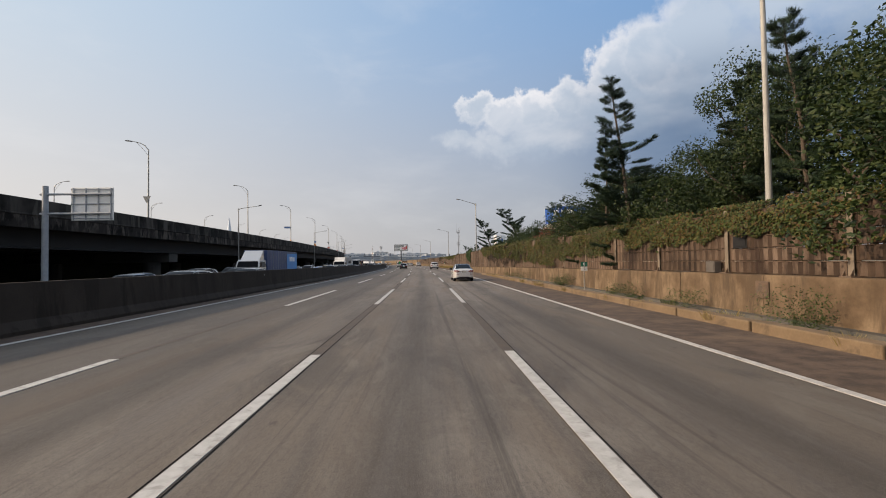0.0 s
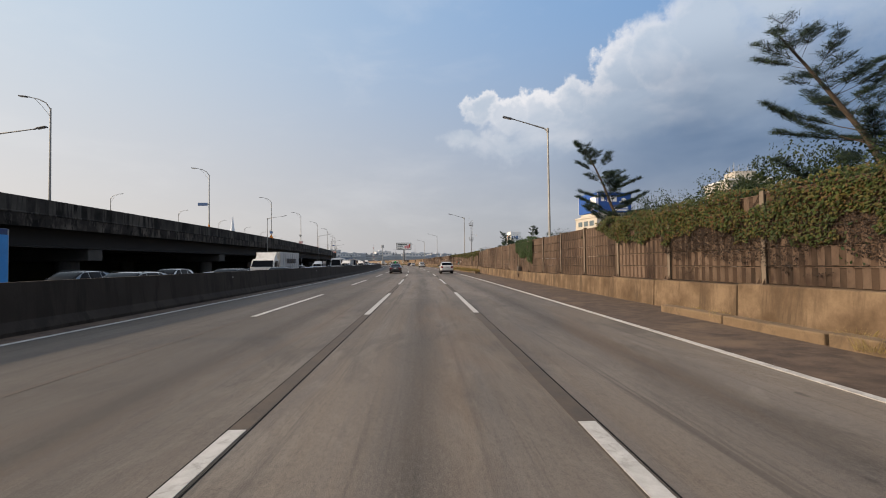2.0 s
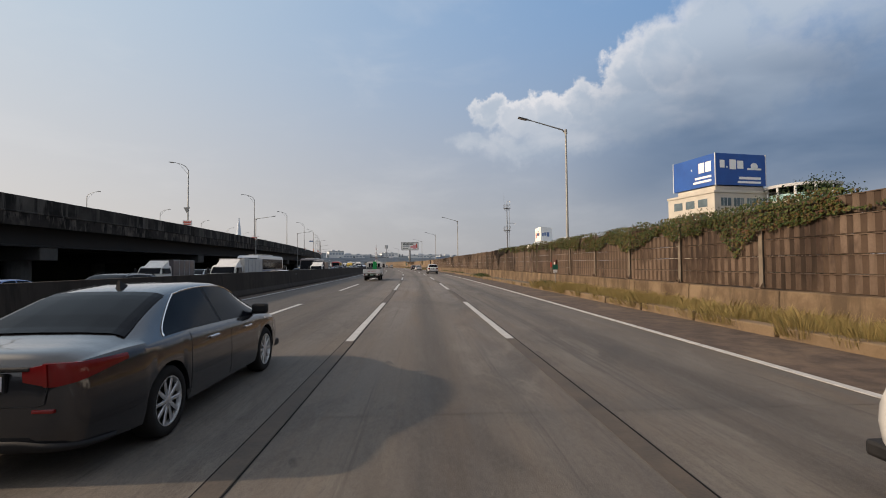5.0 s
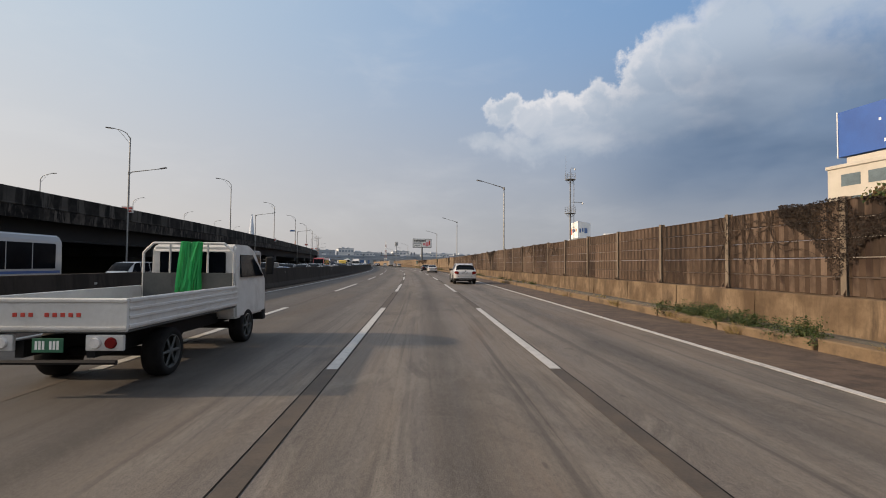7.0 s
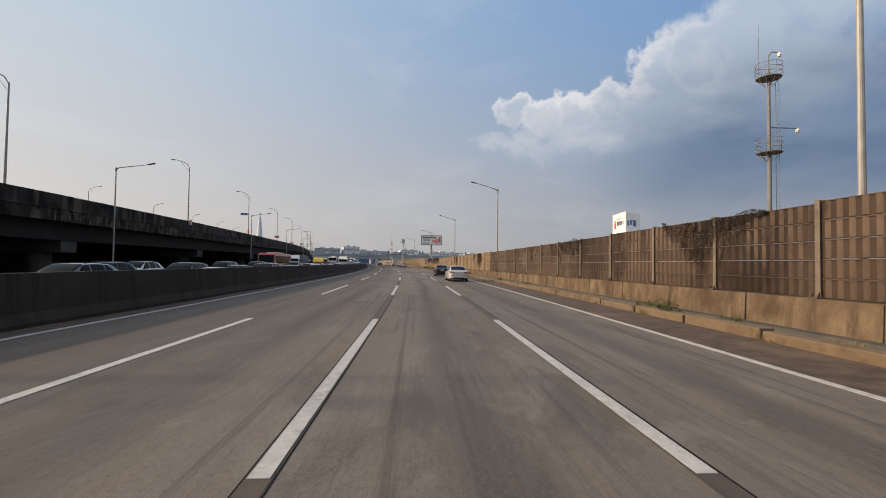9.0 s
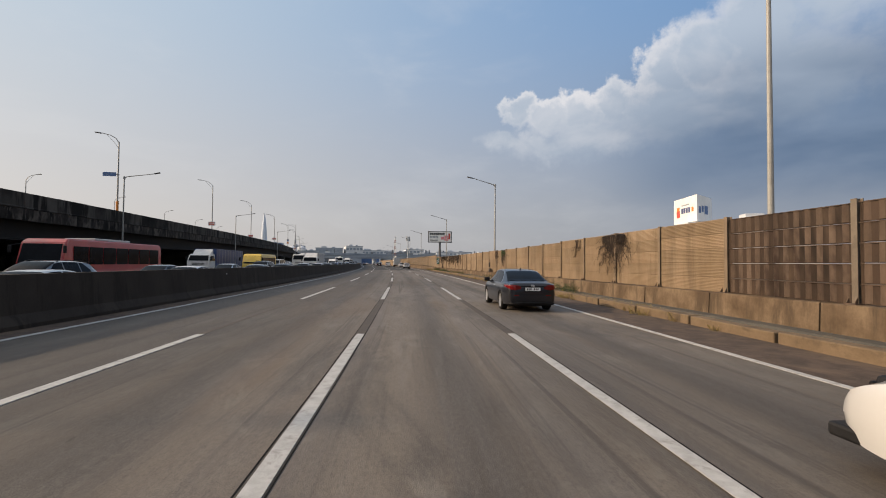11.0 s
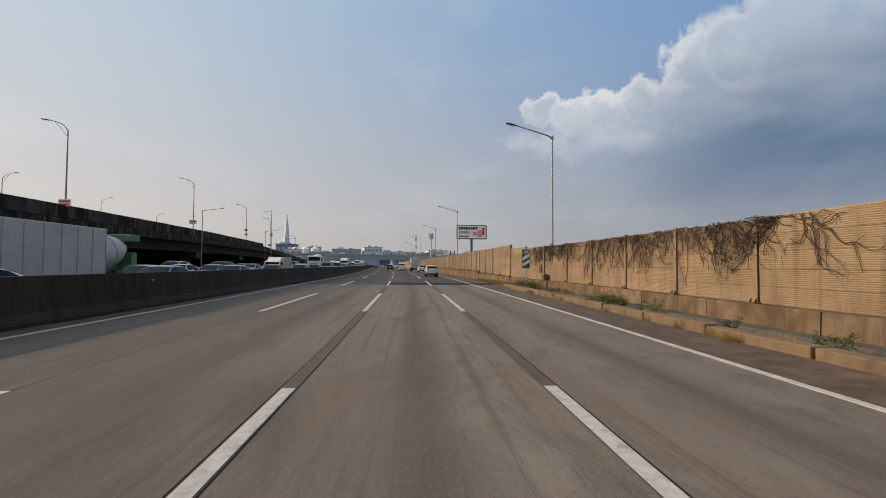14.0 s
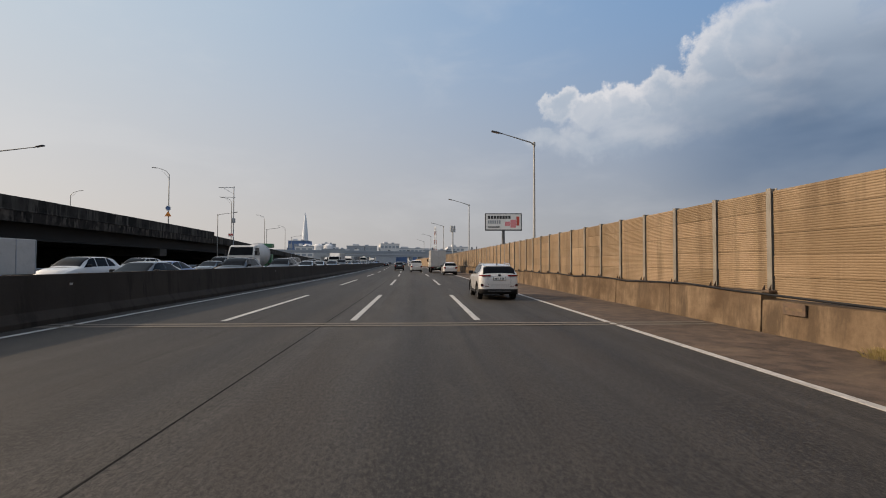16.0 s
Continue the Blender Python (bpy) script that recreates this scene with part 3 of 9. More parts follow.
def at_road(s, u, z=0.0, turn=0.0):
    """A pose on the road: local y runs along the road, local x to the right."""
    return Matrix.Translation(road(s, u, z)) @ Matrix.Rotation(turn_at(s) + radians(turn), 4, "Z")


def wall_u(s):
    return float(np.interp(s, [46, 60, 102, 114, 330, 341], [9.5, 8.6, 8.6, 9.4, 9.35, 8.5]))


def over_u(s):
    return float(np.interp(s, [0, 110, 235, 300, 387, 450, 560], [-29.6, -29.8, -30.3, -31.5, -35.0, -38.0, -44.0]))


# ---- mesh helpers ----
def mesh_of(bm, name, material, smooth=False):
    me = bpy.data.meshes.new(name)
    bm.to_mesh(me)
    bm.free()
    for m in (material if isinstance(material, (list, tuple)) else [material]):
        me.materials.append(m)
    if smooth:
        me.polygons.foreach_set("use_smooth", [True] * len(me.polygons))
    return me


def part(name, bm, material, parent=None, label="", smooth=False):
    ob = new(name, mesh_of(bm, name, material, smooth))
    ob.parent = parent
    if label:
        tagged(ob, label)
    return ob


def thing(name, label, category, group="", kind="", pose_=None):
    ob = new(name)
    ob.empty_display_size = 0.2
    if pose_ is not None:
        ob.matrix_basis = pose_
    return tagged(ob, label, category, group, kind)


def box(bm, lo, hi, bevel=0.0, m=None):
    """A box between two corners, its edges rounded by bevel."""
    v = [bm.verts.new((x, y, z)) for z in (lo[2], hi[2]) for y in (lo[1], hi[1]) for x in (lo[0], hi[0])]
    fs = [bm.faces.new([v[i] for i in q]) for q in ((0, 2, 3, 1), (4, 5, 7, 6), (0, 1, 5, 4), (2, 6, 7, 3), (0, 4, 6, 2), (1, 3, 7, 5))]
    made = v
    if bevel:
        r = bmesh.ops.bevel(bm, geom=list({e for f in fs for e in f.edges}), offset=bevel, segments=2, affect="EDGES", profile=0.5)
        made = list({x for f in r["faces"] for x in f.verts} | {x for x in v if x.is_valid})
    if m is not None:
        bmesh.ops.transform(bm, matrix=m, verts=made)
    return bm


def rod(bm, a, b, r0, r1=None, n=8, caps=True):
    """A tapered round bar from a to b."""
    a, b = Vector(a), Vector(b)
    r1 = r0 if r1 is None else r1
    q = (b - a).to_track_quat("Z", "Y")
    rings = []
    for p, r in ((a, r0), (b, r1)):
        rings.append([bm.verts.new(p + q @ Vector((r * math.cos(k * 2 * math.pi / n), r * math.sin(k * 2 * math.pi / n), 0))) for k in range(n)])
    for k in range(n):
        bm.faces.new((rings[0][k], rings[0][(k + 1) % n], rings[1][(k + 1) % n], rings[1][k]))
    if caps:
        bm.faces.new(rings[0][::-1])
        bm.faces.new(rings[1])
    return bm


def bent(bm, points, radii, n=8):
    for k in range(len(points) - 1):
        rod(bm, points[k], points[k + 1], radii[k], radii[k + 1], n)
    return bm


def lathe(bm, profile, n=24, axis="X", m=None):
    """A turned body: profile of (along, radius) round an axis."""
    rings = []
    for a, r in profile:
        ring = []
        for k in range(n):
            c, s_ = r * math.cos(2 * math.pi * k / n), r * math.sin(2 * math.pi * k / n)
            p = Vector((a, c, s_)) if axis == "X" else Vector((c, a, s_)) if axis == "Y" else Vector((c, s_, a))
            ring.append(bm.verts.new(m @ p if m else p))
        rings.append(ring)
    for r0, r1 in zip(rings, rings[1:]):
        for k in range(n):
            bm.faces.new((r0[k], r0[(k + 1) % n], r1[(k + 1) % n], r1[k]))
    bm.faces.new(rings[0][::-1])
    bm.faces.new(rings[-1])
    return bm


def strip(profile, s0, s1, step=4.0, shift=None, lift=None, close=False):
    """A bmesh that draws a profile of (u, z) along the road; UV in metres (u along the profile's start, s)."""
    bm = bmesh.new()
    uv = bm.loops.layers.uv.new("UVMap")
    n = max(1, int(math.ceil((s1 - s0) / step)))
    rows = []
    for i in range(n + 1):
        s = s0 + (s1 - s0) * i / n
        du = shift(s) if shift else 0.0
        dz = lift(s) if lift else 0.0
        rows.append([(bm.verts.new(road(s, u + du, z + dz)), u + du, s) for u, z in profile])
    m = len(profile)
    for a, b in zip(rows, rows[1:]):
        for k in range(m if close else m - 1):
            q = [a[k], a[(k + 1) % m], b[(k + 1) % m], b[k]]
            f = bm.faces.new([v[0] for v in q])
            for loop, v in zip(f.loops, q):
                loop[uv].uv = (v[1], v[2])
    if close:
        bm.faces.new([v[0] for v in rows[0]])
        bm.faces.new([v[0] for v in rows[-1][::-1]])
    bmesh.ops.recalc_face_normals(bm, faces=bm.faces[:])
    return bm


def setting(name, bm, material, label, category):
    return tagged(part(name, bm, material), label, category, kind="structure")


# ---- ground and carriageways ----
bm = bmesh.new()
ring = [bm.verts.new((4600 * math.cos(k * math.pi / 16), 300 + 4600 * math.sin(k * math.pi / 16), -0.95)) for k in range(32)]
bm.faces.new(ring)
setting("ground", bm, M["ground"], "flat dull earth reaching to the horizon", "ground")

LANE = 3.5
EDGE_L, EDGE_R = -2.5 * LANE, 1.5 * LANE
ASPHALT_S, JOINT_S = 340.3, 357.3

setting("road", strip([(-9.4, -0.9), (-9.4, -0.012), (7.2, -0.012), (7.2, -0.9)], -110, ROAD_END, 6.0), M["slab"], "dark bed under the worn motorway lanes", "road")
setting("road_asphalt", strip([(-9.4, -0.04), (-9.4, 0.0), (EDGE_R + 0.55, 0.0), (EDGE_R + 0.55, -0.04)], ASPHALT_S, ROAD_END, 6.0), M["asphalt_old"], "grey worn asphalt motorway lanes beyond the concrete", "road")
setting("road_verge_left", strip([(-9.7, -0.05), (-9.7, 0.003), (EDGE_L - 0.02, 0.003), (EDGE_L - 0.02, -0.05)], -110, ASPHALT_S, 6.0), M["shoulder"], "narrow dusty strip beside the median barrier", "road")
setting("shoulder_right", strip([(EDGE_R + 0.02, -0.05), (EDGE_R + 0.02, 0.002), (9.6, 0.002), (9.6, -0.9)], -110, ROAD_END, 6.0), M["shoulder"], "brown dusty asphalt hard shoulder", "road")
setting("road_patch", strip([(-LANE / 2 - 0.25, -0.02), (-LANE / 2 - 0.25, 0.007), (7.3, 0.007), (7.3, -0.02)], ASPHALT_S + 0.05, 343.5, 1.0), M["asphalt_new"], "black fresh asphalt patch across two lanes", "road")
def opp_z(s):
    """Level of the oncoming carriageway."""
    return float(np.interp(s, [0, 200, 290, 340, 450, 600, 900], [-0.3, -0.3, 0.0, 0.1, 0.45, 0.55, 0.5]))


setting("oncoming_road", strip([(-29.0, -0.65), (-29.0, 0.0), (-10.3, 0.0), (-10.3, -0.65)], -110, ROAD_END, 8.0, None, opp_z), M["asphalt_opp"], "grey asphalt of the oncoming carriageway", "road")
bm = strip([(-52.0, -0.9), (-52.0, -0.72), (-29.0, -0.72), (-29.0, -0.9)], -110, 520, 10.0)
setting("ground_under_viaduct", bm, M["soil_shade"], "bare earth below the viaduct, shade in its colour", "ground")
setting("verge_right", strip([(9.6, -0.9), (9.6, 0.30), (60.0, 0.5), (60.0, -0.9)], -110, 520, 8.0), M["soil"], "dry earth behind the sound wall", "ground")

# bridge joint: two steel lips with a gap
for ds in (0.0, 0.42):
    setting("trim_bridge_joint", strip([(-9.3, -0.01), (-9.3, 0.012), (7.9, 0.012), (7.9, -0.01)], JOINT_S + ds, JOINT_S + ds + 0.2, 0.2), M["joint_pale"], "pale expansion joint across the carriageway", "joint")

# tarred joints beside the lane marks, and one on the bridge
for u, o in ((-LANE / 2, 0.0), (LANE / 2, -0.04)):
    setting("trim_lane_joint", strip([(u + o - 0.10, -0.01), (u + o - 0.10, 0.004), (u + o + 0.11, 0.004), (u + o + 0.11, -0.01)], -60, ASPHALT_S, 6.0), M["seal"], "brown tarred joint along the lane marks", "joint")
for u in (-LANE / 2 + 0.118, LANE / 2 + 0.078, -LANE / 2 - 0.108):
    setting("trim_lane_crack", strip([(u - 0.007, -0.01), (u - 0.007, 0.005), (u + 0.007, 0.005), (u + 0.007, -0.01)], -60, ASPHALT_S, 6.0, lambda q: 0.012 * math.sin(q * 0.9) * math.sin(q * 0.23)), M["asphalt_new"], "thin black crack along the lane joint", "joint")
setting("trim_lane_joint", strip([(-LANE * 1.5 - 0.05, -0.01), (-LANE * 1.5 - 0.05, 0.003), (-LANE * 1.5 + 0.06, 0.003), (-LANE * 1.5 + 0.06, -0.01)], -60, ASPHALT_S, 6.0), M["seal"], "thin brown joint along the lane marks", "joint")
setting("trim_lane_joint", strip([(-2.412, -0.01), (-2.412, 0.003), (-2.388, 0.003), (-2.388, -0.01)], 343.6, 400, 6.0), M["asphalt_new"], "thin black paving seam", "joint")

# edge lines
for u, lab in ((EDGE_L, "left"), (EDGE_R, "right")):
    setting("marking_edge_line", strip([(u - 0.072, -0.01), (u - 0.072, 0.009), (u + 0.072, 0.009), (u + 0.072, -0.01)], -60, 700, 4.0), M["marking"], "long white painted edge line", "road marking")

# lane marks, 10 m long every 20 m
dash_mesh = None
for k in range(-2, 36):
    for u in (-LANE * 1.5, -LANE / 2, LANE / 2 - 0.04):
        s1 = 8.4 + 20 * k
        if dash_mesh is None:
            bm = bmesh.new()
            box(bm, (-0.086, -4.95, -0.012), (0.086, 4.95, 0.010))
            bmesh.ops.subdivide_edges(bm, edges=bm.edges[:], cuts=1)
            dash_mesh = mesh_of(bm, "lane_mark", M["marking"])
        ob = new("lane_mark", dash_mesh)
        ob.matrix_basis = at_road(s1 - 4.95, u)
        tagged(ob, "worn white painted lane dash on the road", "road marking", "lane dashes", "structure")

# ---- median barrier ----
setting("median_barrier", strip([(-9.58, -0.4), (-9.58, 0.10), (-9.72, 0.34), (-9.80, 1.27), (-10.02, 1.27), (-10.12, 0.34), (-10.28, 0.05), (-10.28, -0.9)], -110, 800, 4.0), M["barrier"], "weathered concrete median barrier, darkened for shade", "barrier")


def barrier_plate():
    bm = bmesh.new()
    box(bm, (-0.012, -0.06, -0.03), (0.0, 0.06, 0.035), 0.004)
    return mesh_of(bm, "reflector", M["galv"])


plate_mesh = barrier_plate()
for k in range(24):
    ob = new("reflector", plate_mesh)
    ob.matrix_basis = at_road(10 + 19.4 * k, -9.77, 0.98)
    tagged(ob, "small white reflector on the median barrier", "reflector", "barrier reflectors")

# ---- kerb and gutter on the right ----
def kerb_u(s):
    return float(np.interp(s, [0, 60, 106, 160, 300, 330, 337], [7.3, 7.45, 7.4, 7.25, 6.95, 7.0, 7.15]))


kerb_mesh = None
kerb = thing("kerb", "dusty ochre concrete kerb stones along the shoulder", "kerb", kind="structure")
rng = random.Random(4)
spans = [(-20.0, 58.0), (106.0, 335.0)]
bm = bmesh.new()
box(bm, (-0.02, -1.46, -0.05), (0.34, 1.46, 0.24), 0.03)
kerb_mesh = mesh_of(bm, "kerb_stone", M["kerb"])
for a, b in spans:
    s = a
    while s < b:
        ob = new("kerb_stone", kerb_mesh)
        ob.matrix_basis = at_road(s + 1.5, kerb_u(s) + rng.uniform(-0.02, 0.02), rng.uniform(-0.03, 0.02), rng.uniform(-0.3, 0.3)) @ Matrix.Rotation(rng.uniform(-0.006, 0.006), 4, "X")
        ob.parent = kerb
        s += 3.0
for a, b in spans:
    setting("gutter", strip([(0.3, 0.0), (0.3, 0.10), (0.9, 0.06), (1.0, -0.02), (1.45, -0.02), (1.5, 0.10), (2.6, 0.12), (2.6, 0.0)], a, b, 4.0, kerb_u), M["gutter"], "silted drain channel between kerb and wall", "gutter")

# ---- sound wall ----
def wall_top(s):
    return float(np.interp(s, [0, 8, 20, 40, 75, 100, 130, 160, 204, 236, 257, 279, 300, 322, 338, 342, 480], [2.9, 2.9, 3.05, 3.3, 3.25, 3.2, 3.05, 3.2, 3.28, 3.1, 3.1, 3.0, 3.0, 2.95, 2.95, 3.35, 3.35]))


def base_top(s):
    return float(np.interp(s, [0, 20, 60, 77, 110, 160, 215, 300, 335, 344, 354, 356, 480], [1.18, 1.15, 0.9, 0.76, 0.85, 0.95, 0.88, 0.63, 0.65, 0.73, 0.77, 0.95, 0.95]))


# footing wall in 4 m lengths with open joints
base_wall = thing("wall_footing", "stained concrete footing below the sound panels", "wall", kind="structure")
base_cache = {}
s = -40.0
rng = random.Random(9)
while s < 470:
    step = 4.0
    mid = s + step / 2
    top = round(base_top(mid), 2)
    if top not in base_cache:
        bm = bmesh.new()
        pts = [(-0.42, -0.6), (-0.36, top - 0.02), (-0.33, top), (0.25, top), (0.3, -0.6)]
        lo = [bm.verts.new((x, -1.992, z)) for x, z in pts]
        hi = [bm.verts.new((x, 1.992, z)) for x, z in pts]
        for k in range(5):
            bm.faces.new((lo[k], lo[(k + 1) % 5], hi[(k + 1) % 5], hi[k]))
        bm.faces.new(lo)
        bm.faces.new(hi[::-1])
        bmesh.ops.recalc_face_normals(bm, faces=bm.faces[:])
        base_cache[top] = mesh_of(bm, "footing_block", M["base"])
    ob = new("footing_block", base_cache[top])
    slope = math.atan2(wall_u(s + 4) - wall_u(s), 4.0)
    ob.matrix_basis = at_road(mid, wall_u(mid) + rng.uniform(-0.008, 0.008), rng.uniform(-0.008, 0.004), -math.degrees(slope))
    ob.parent = base_wall
    s += step


def panel_brown(h):
    """Louvred panel: backing sheet, closed frame and a row of upright ribs."""
    bm = bmesh.new()
    box(bm, (-0.03, -1.93, 0.0), (0.03, 1.93, h - 0.012))
    ribs = bmesh.new()
    n = 12
    for k in range(n):
        y = -1.93 + (k + 0.5) * 3.86 / n
        q = [(-0.032, y - 0.085), (-0.055, y - 0.05), (-0.055, y + 0.05), (-0.032, y + 0.085)]
        lo = [ribs.verts.new((x, yy, 0.018)) for x, yy in q]
        hi = [ribs.verts.new((x, yy, h - 0.036)) for x, yy in q]
        for a in range(3):
            ribs.faces.new((lo[a], lo[a + 1], hi[a + 1], hi[a]))
        ribs.faces.new(hi)
    box(ribs, (-0.062, -1.93, h - 0.034), (-0.031, 1.93, h - 0.013))
    for f in ribs.faces:
        f.material_index = 1
    me = bpy.data.meshes.new("tmp")
    ribs.to_mesh(me)
    ribs.free()
    bm.from_mesh(me)
    bpy.data.meshes.remove(me)
    bmesh.ops.recalc_face_normals(bm, faces=bm.faces[:])
    return mesh_of(bm, "sound_panel", [M["panel_brown"], M["panel_rib"]])


def panel_tan(h, half=1.93):
    """Panel with level ribs, a little over a hand apart."""
    bm = bmesh.new()
    n = 9
    prof = [(0.03, 0.0), (-0.02, 0.0)]
    for k in range(n):
        z = 0.012 + k * (h - 0.03) / n
        d = (h - 0.03) / n
        prof += [(-0.02, z), (-0.030, z + d * 0.3), (-0.030, z + d * 0.7), (-0.02, z + d * 0.95)]
    prof += [(-0.02, h - 0.012), (0.005, h - 0.012), (0.005, h + 0.006), (0.025, h + 0.006), (0.025, h - 0.012), (0.03, h - 0.012)]
    lo = [bm.verts.new((x, -half, z)) for x, z in prof]
    hi = [bm.verts.new((x, half, z)) for x, z in prof]
    m = len(prof)
    for k in range(m):
        bm.faces.new((lo[k], lo[(k + 1) % m], hi[(k + 1) % m], hi[k]))
    bm.faces.new(lo)
    bm.faces.new(hi[::-1])
    bmesh.ops.remove_doubles(bm, verts=bm.verts[:], dist=1e-4)
    bmesh.ops.recalc_face_normals(bm, faces=bm.faces[:])
    return mesh_of(bm, "sound_panel", M["panel_tan"])


def post_mesh(h, material):
    bm = bmesh.new()
    for x0, x1, y0, y1 in ((-0.085, -0.070, -0.075, 0.075), (0.070, 0.085, -0.075, 0.075), (-0.070, 0.070, -0.006, 0.006)):
        box(bm, (x0, y0, -0.05), (x1, y1, h))
    return mesh_of(bm, "post", material)


bm = bmesh.new()
box(bm, (-0.20, -0.15, -0.02), (0.02, 0.15, 0.03), 0.008)
for y in (-0.1, 0.1):
    bm2 = [bm.verts.new(p) for p in ((-0.17, y, 0.03), (-0.09, y, 0.03), (-0.09, y, 0.17), (-0.17, y + 0.015, 0.03), (-0.09, y + 0.015, 0.03), (-0.09, y + 0.015, 0.17))]
    bm.faces.new(bm2[:3])
    bm.faces.new(bm2[:2:-1])
    bm.faces.new((bm2[0], bm2[2], bm2[5], bm2[3]))
shoe_mesh = mesh_of(bm, "base_shoe", M["rust"])

sound_walls = {
    "brown": thing("sound_wall", "brown louvred motorway sound wall with creeper", "sound wall", kind="structure"),
    "tan": thing("sound_wall", "sunlit tan ribbed motorway sound wall", "sound wall", kind="structure"),
    "bridge": thing("sound_wall", "tall tan ribbed sound wall with close steel posts", "sound wall", kind="structure"),
}
panel_cache, post_cache, far_panels = {}, {}, {"brown": [], "tan": []}
bays = [(-35.9, 63.7, 24), (63.7, 80.4, 4), (80.4, 194.0, 28), (194.0, 213.8, 5), (213.8, 251.6, 9), (251.6, 282.4, 8), (282.4, 302.8, 5), (302.8, 322.0, 5), (322.0, 344.5, 6), (344.5, 356.1, 3), (356.1, 470.34, 56)]
posts = [a + (b - a) * k / n for a, b, n in bays for k in range(n)] + [bays[-1][1]]
rng = random.Random(12)
for s, s_next in zip(posts, posts[1:]):
    bay = s_next - s
    kind = "brown" if s < 251 else "tan" if s < 356 else "bridge"
    mid = s + bay / 2
    top, bot = wall_top(mid), base_top(mid)
    rows = 5
    h = round((top - bot) / rows, 2)
    slope = math.degrees(math.atan2(wall_u(s_next) - wall_u(s), bay))
    key = (kind, h)
    unit = 2.0 if kind == "bridge" else 4.0
    if key not in panel_cache:
        panel_cache[key] = panel_brown(h) if kind == "brown" else panel_tan(h, unit / 2 - 0.07)
    for r in range(rows):
        ob = new("sound_panel", panel_cache[key])
        ob.matrix_basis = at_road(mid, wall_u(mid) + rng.uniform(-0.006, 0.006), bot + r * h + 0.01, -slope) @ Matrix.Diagonal((1, bay / unit, 1, 1))
        ob.parent = sound_walls[kind]
    ph = round(top - bot + 0.06, 2)
    pale = "post_pale" if s > 336 else "post_tan" if s > 251 else "post"
    if (ph, pale) not in post_cache:
        post_cache[ph, pale] = post_mesh(ph, M[pale])
    ob = new("post", post_cache[ph, pale])
    ob.matrix_basis = at_road(s, wall_u(s), base_top(s))
    ob.parent = sound_walls[kind]
    ob = new("base_shoe", shoe_mesh)
    ob.matrix_basis = at_road(s, wall_u(s) - 0.03, base_top(s))
    ob.parent = sound_walls[kind]
# beyond the last bays the wall goes on as one piece
setting("wall_far", strip([(-0.05, -0.5), (-0.05, 3.3), (0.10, 3.3), (0.10, -0.5)], 470, 640, 4.0, wall_u), M["panel_tan"], "tan sound wall far along the road", "sound wall")

# ---- viaduct on the left ----
def over_z(s):
    return float(np.interp(s, [0, 150, 230, 300, 340, 390, 437, 600], [-0.1, 0.15, 0.05, 0.0, 0.25, 0.4, 0.3, -3.4]))


viaduct = thing("viaduct", "long grey elevated road on dark girders", "viaduct", kind="structure")
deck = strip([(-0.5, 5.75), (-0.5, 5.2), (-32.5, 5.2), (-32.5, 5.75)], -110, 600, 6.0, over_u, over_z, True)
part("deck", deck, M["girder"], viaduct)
part("parapet", strip([(-32.4, 4.6), (-32.7, 4.6), (-32.7, 6.7), (-32.4, 6.7)], -110, 437, 8.0, over_u, over_z, True), M["fascia"], viaduct)
par_mesh = {}
rng = random.Random(21)
for i in range(137):
    s = -110 + 4.0 * i
    bm = None
    j = i % 3
    if j not in par_mesh:
        bm = bmesh.new()
        pts = [(0.0, 4.72), (0.0, 5.66), (0.05, 5.70), (0.05, 5.78), (0.0, 5.82), (0.0, 6.95), (-0.24, 6.95), (-0.30, 5.6), (-0.45, 4.72)]
        lo = [bm.verts.new((x, -1.985, z)) for x, z in pts]
        hi = [bm.verts.new((x, 1.985, z)) for x, z in pts]
        n = len(pts)
        for q in range(n):
            bm.faces.new((lo[q], lo[(q + 1) % n], hi[(q + 1) % n], hi[q]))
        bm.faces.new(lo)
        bm.faces.new(hi[::-1])
        bmesh.ops.recalc_face_normals(bm, faces=bm.faces[:])
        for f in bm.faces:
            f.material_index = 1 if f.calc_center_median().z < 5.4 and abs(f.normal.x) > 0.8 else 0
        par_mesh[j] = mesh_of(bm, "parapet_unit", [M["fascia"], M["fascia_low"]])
    if s + 2 > 437:
        continue
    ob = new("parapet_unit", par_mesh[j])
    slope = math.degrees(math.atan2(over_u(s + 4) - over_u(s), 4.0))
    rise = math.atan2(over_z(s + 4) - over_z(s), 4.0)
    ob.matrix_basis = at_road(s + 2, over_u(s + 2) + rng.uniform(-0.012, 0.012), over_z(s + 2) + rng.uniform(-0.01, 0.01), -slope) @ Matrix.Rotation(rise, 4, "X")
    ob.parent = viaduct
part("parapet_low", strip([(0.0, 4.9), (0.0, 6.3), (-0.3, 6.3), (-0.45, 4.9)], 437, 600, 6.0, over_u, over_z, True), M["fascia"], viaduct, "lower ramp parapet")
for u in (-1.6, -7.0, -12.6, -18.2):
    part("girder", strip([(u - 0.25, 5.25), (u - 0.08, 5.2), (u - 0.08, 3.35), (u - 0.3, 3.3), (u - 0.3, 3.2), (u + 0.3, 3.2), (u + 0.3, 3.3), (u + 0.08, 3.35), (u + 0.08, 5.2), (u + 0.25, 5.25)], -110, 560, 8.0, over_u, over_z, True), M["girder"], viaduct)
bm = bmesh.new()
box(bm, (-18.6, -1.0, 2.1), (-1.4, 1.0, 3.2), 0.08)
cap_mesh = mesh_of(bm, "crossbeam", M["pier_shade"])
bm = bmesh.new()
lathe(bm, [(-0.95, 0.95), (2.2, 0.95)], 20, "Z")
col_mesh = mesh_of(bm, "column", M["pier_shade"])
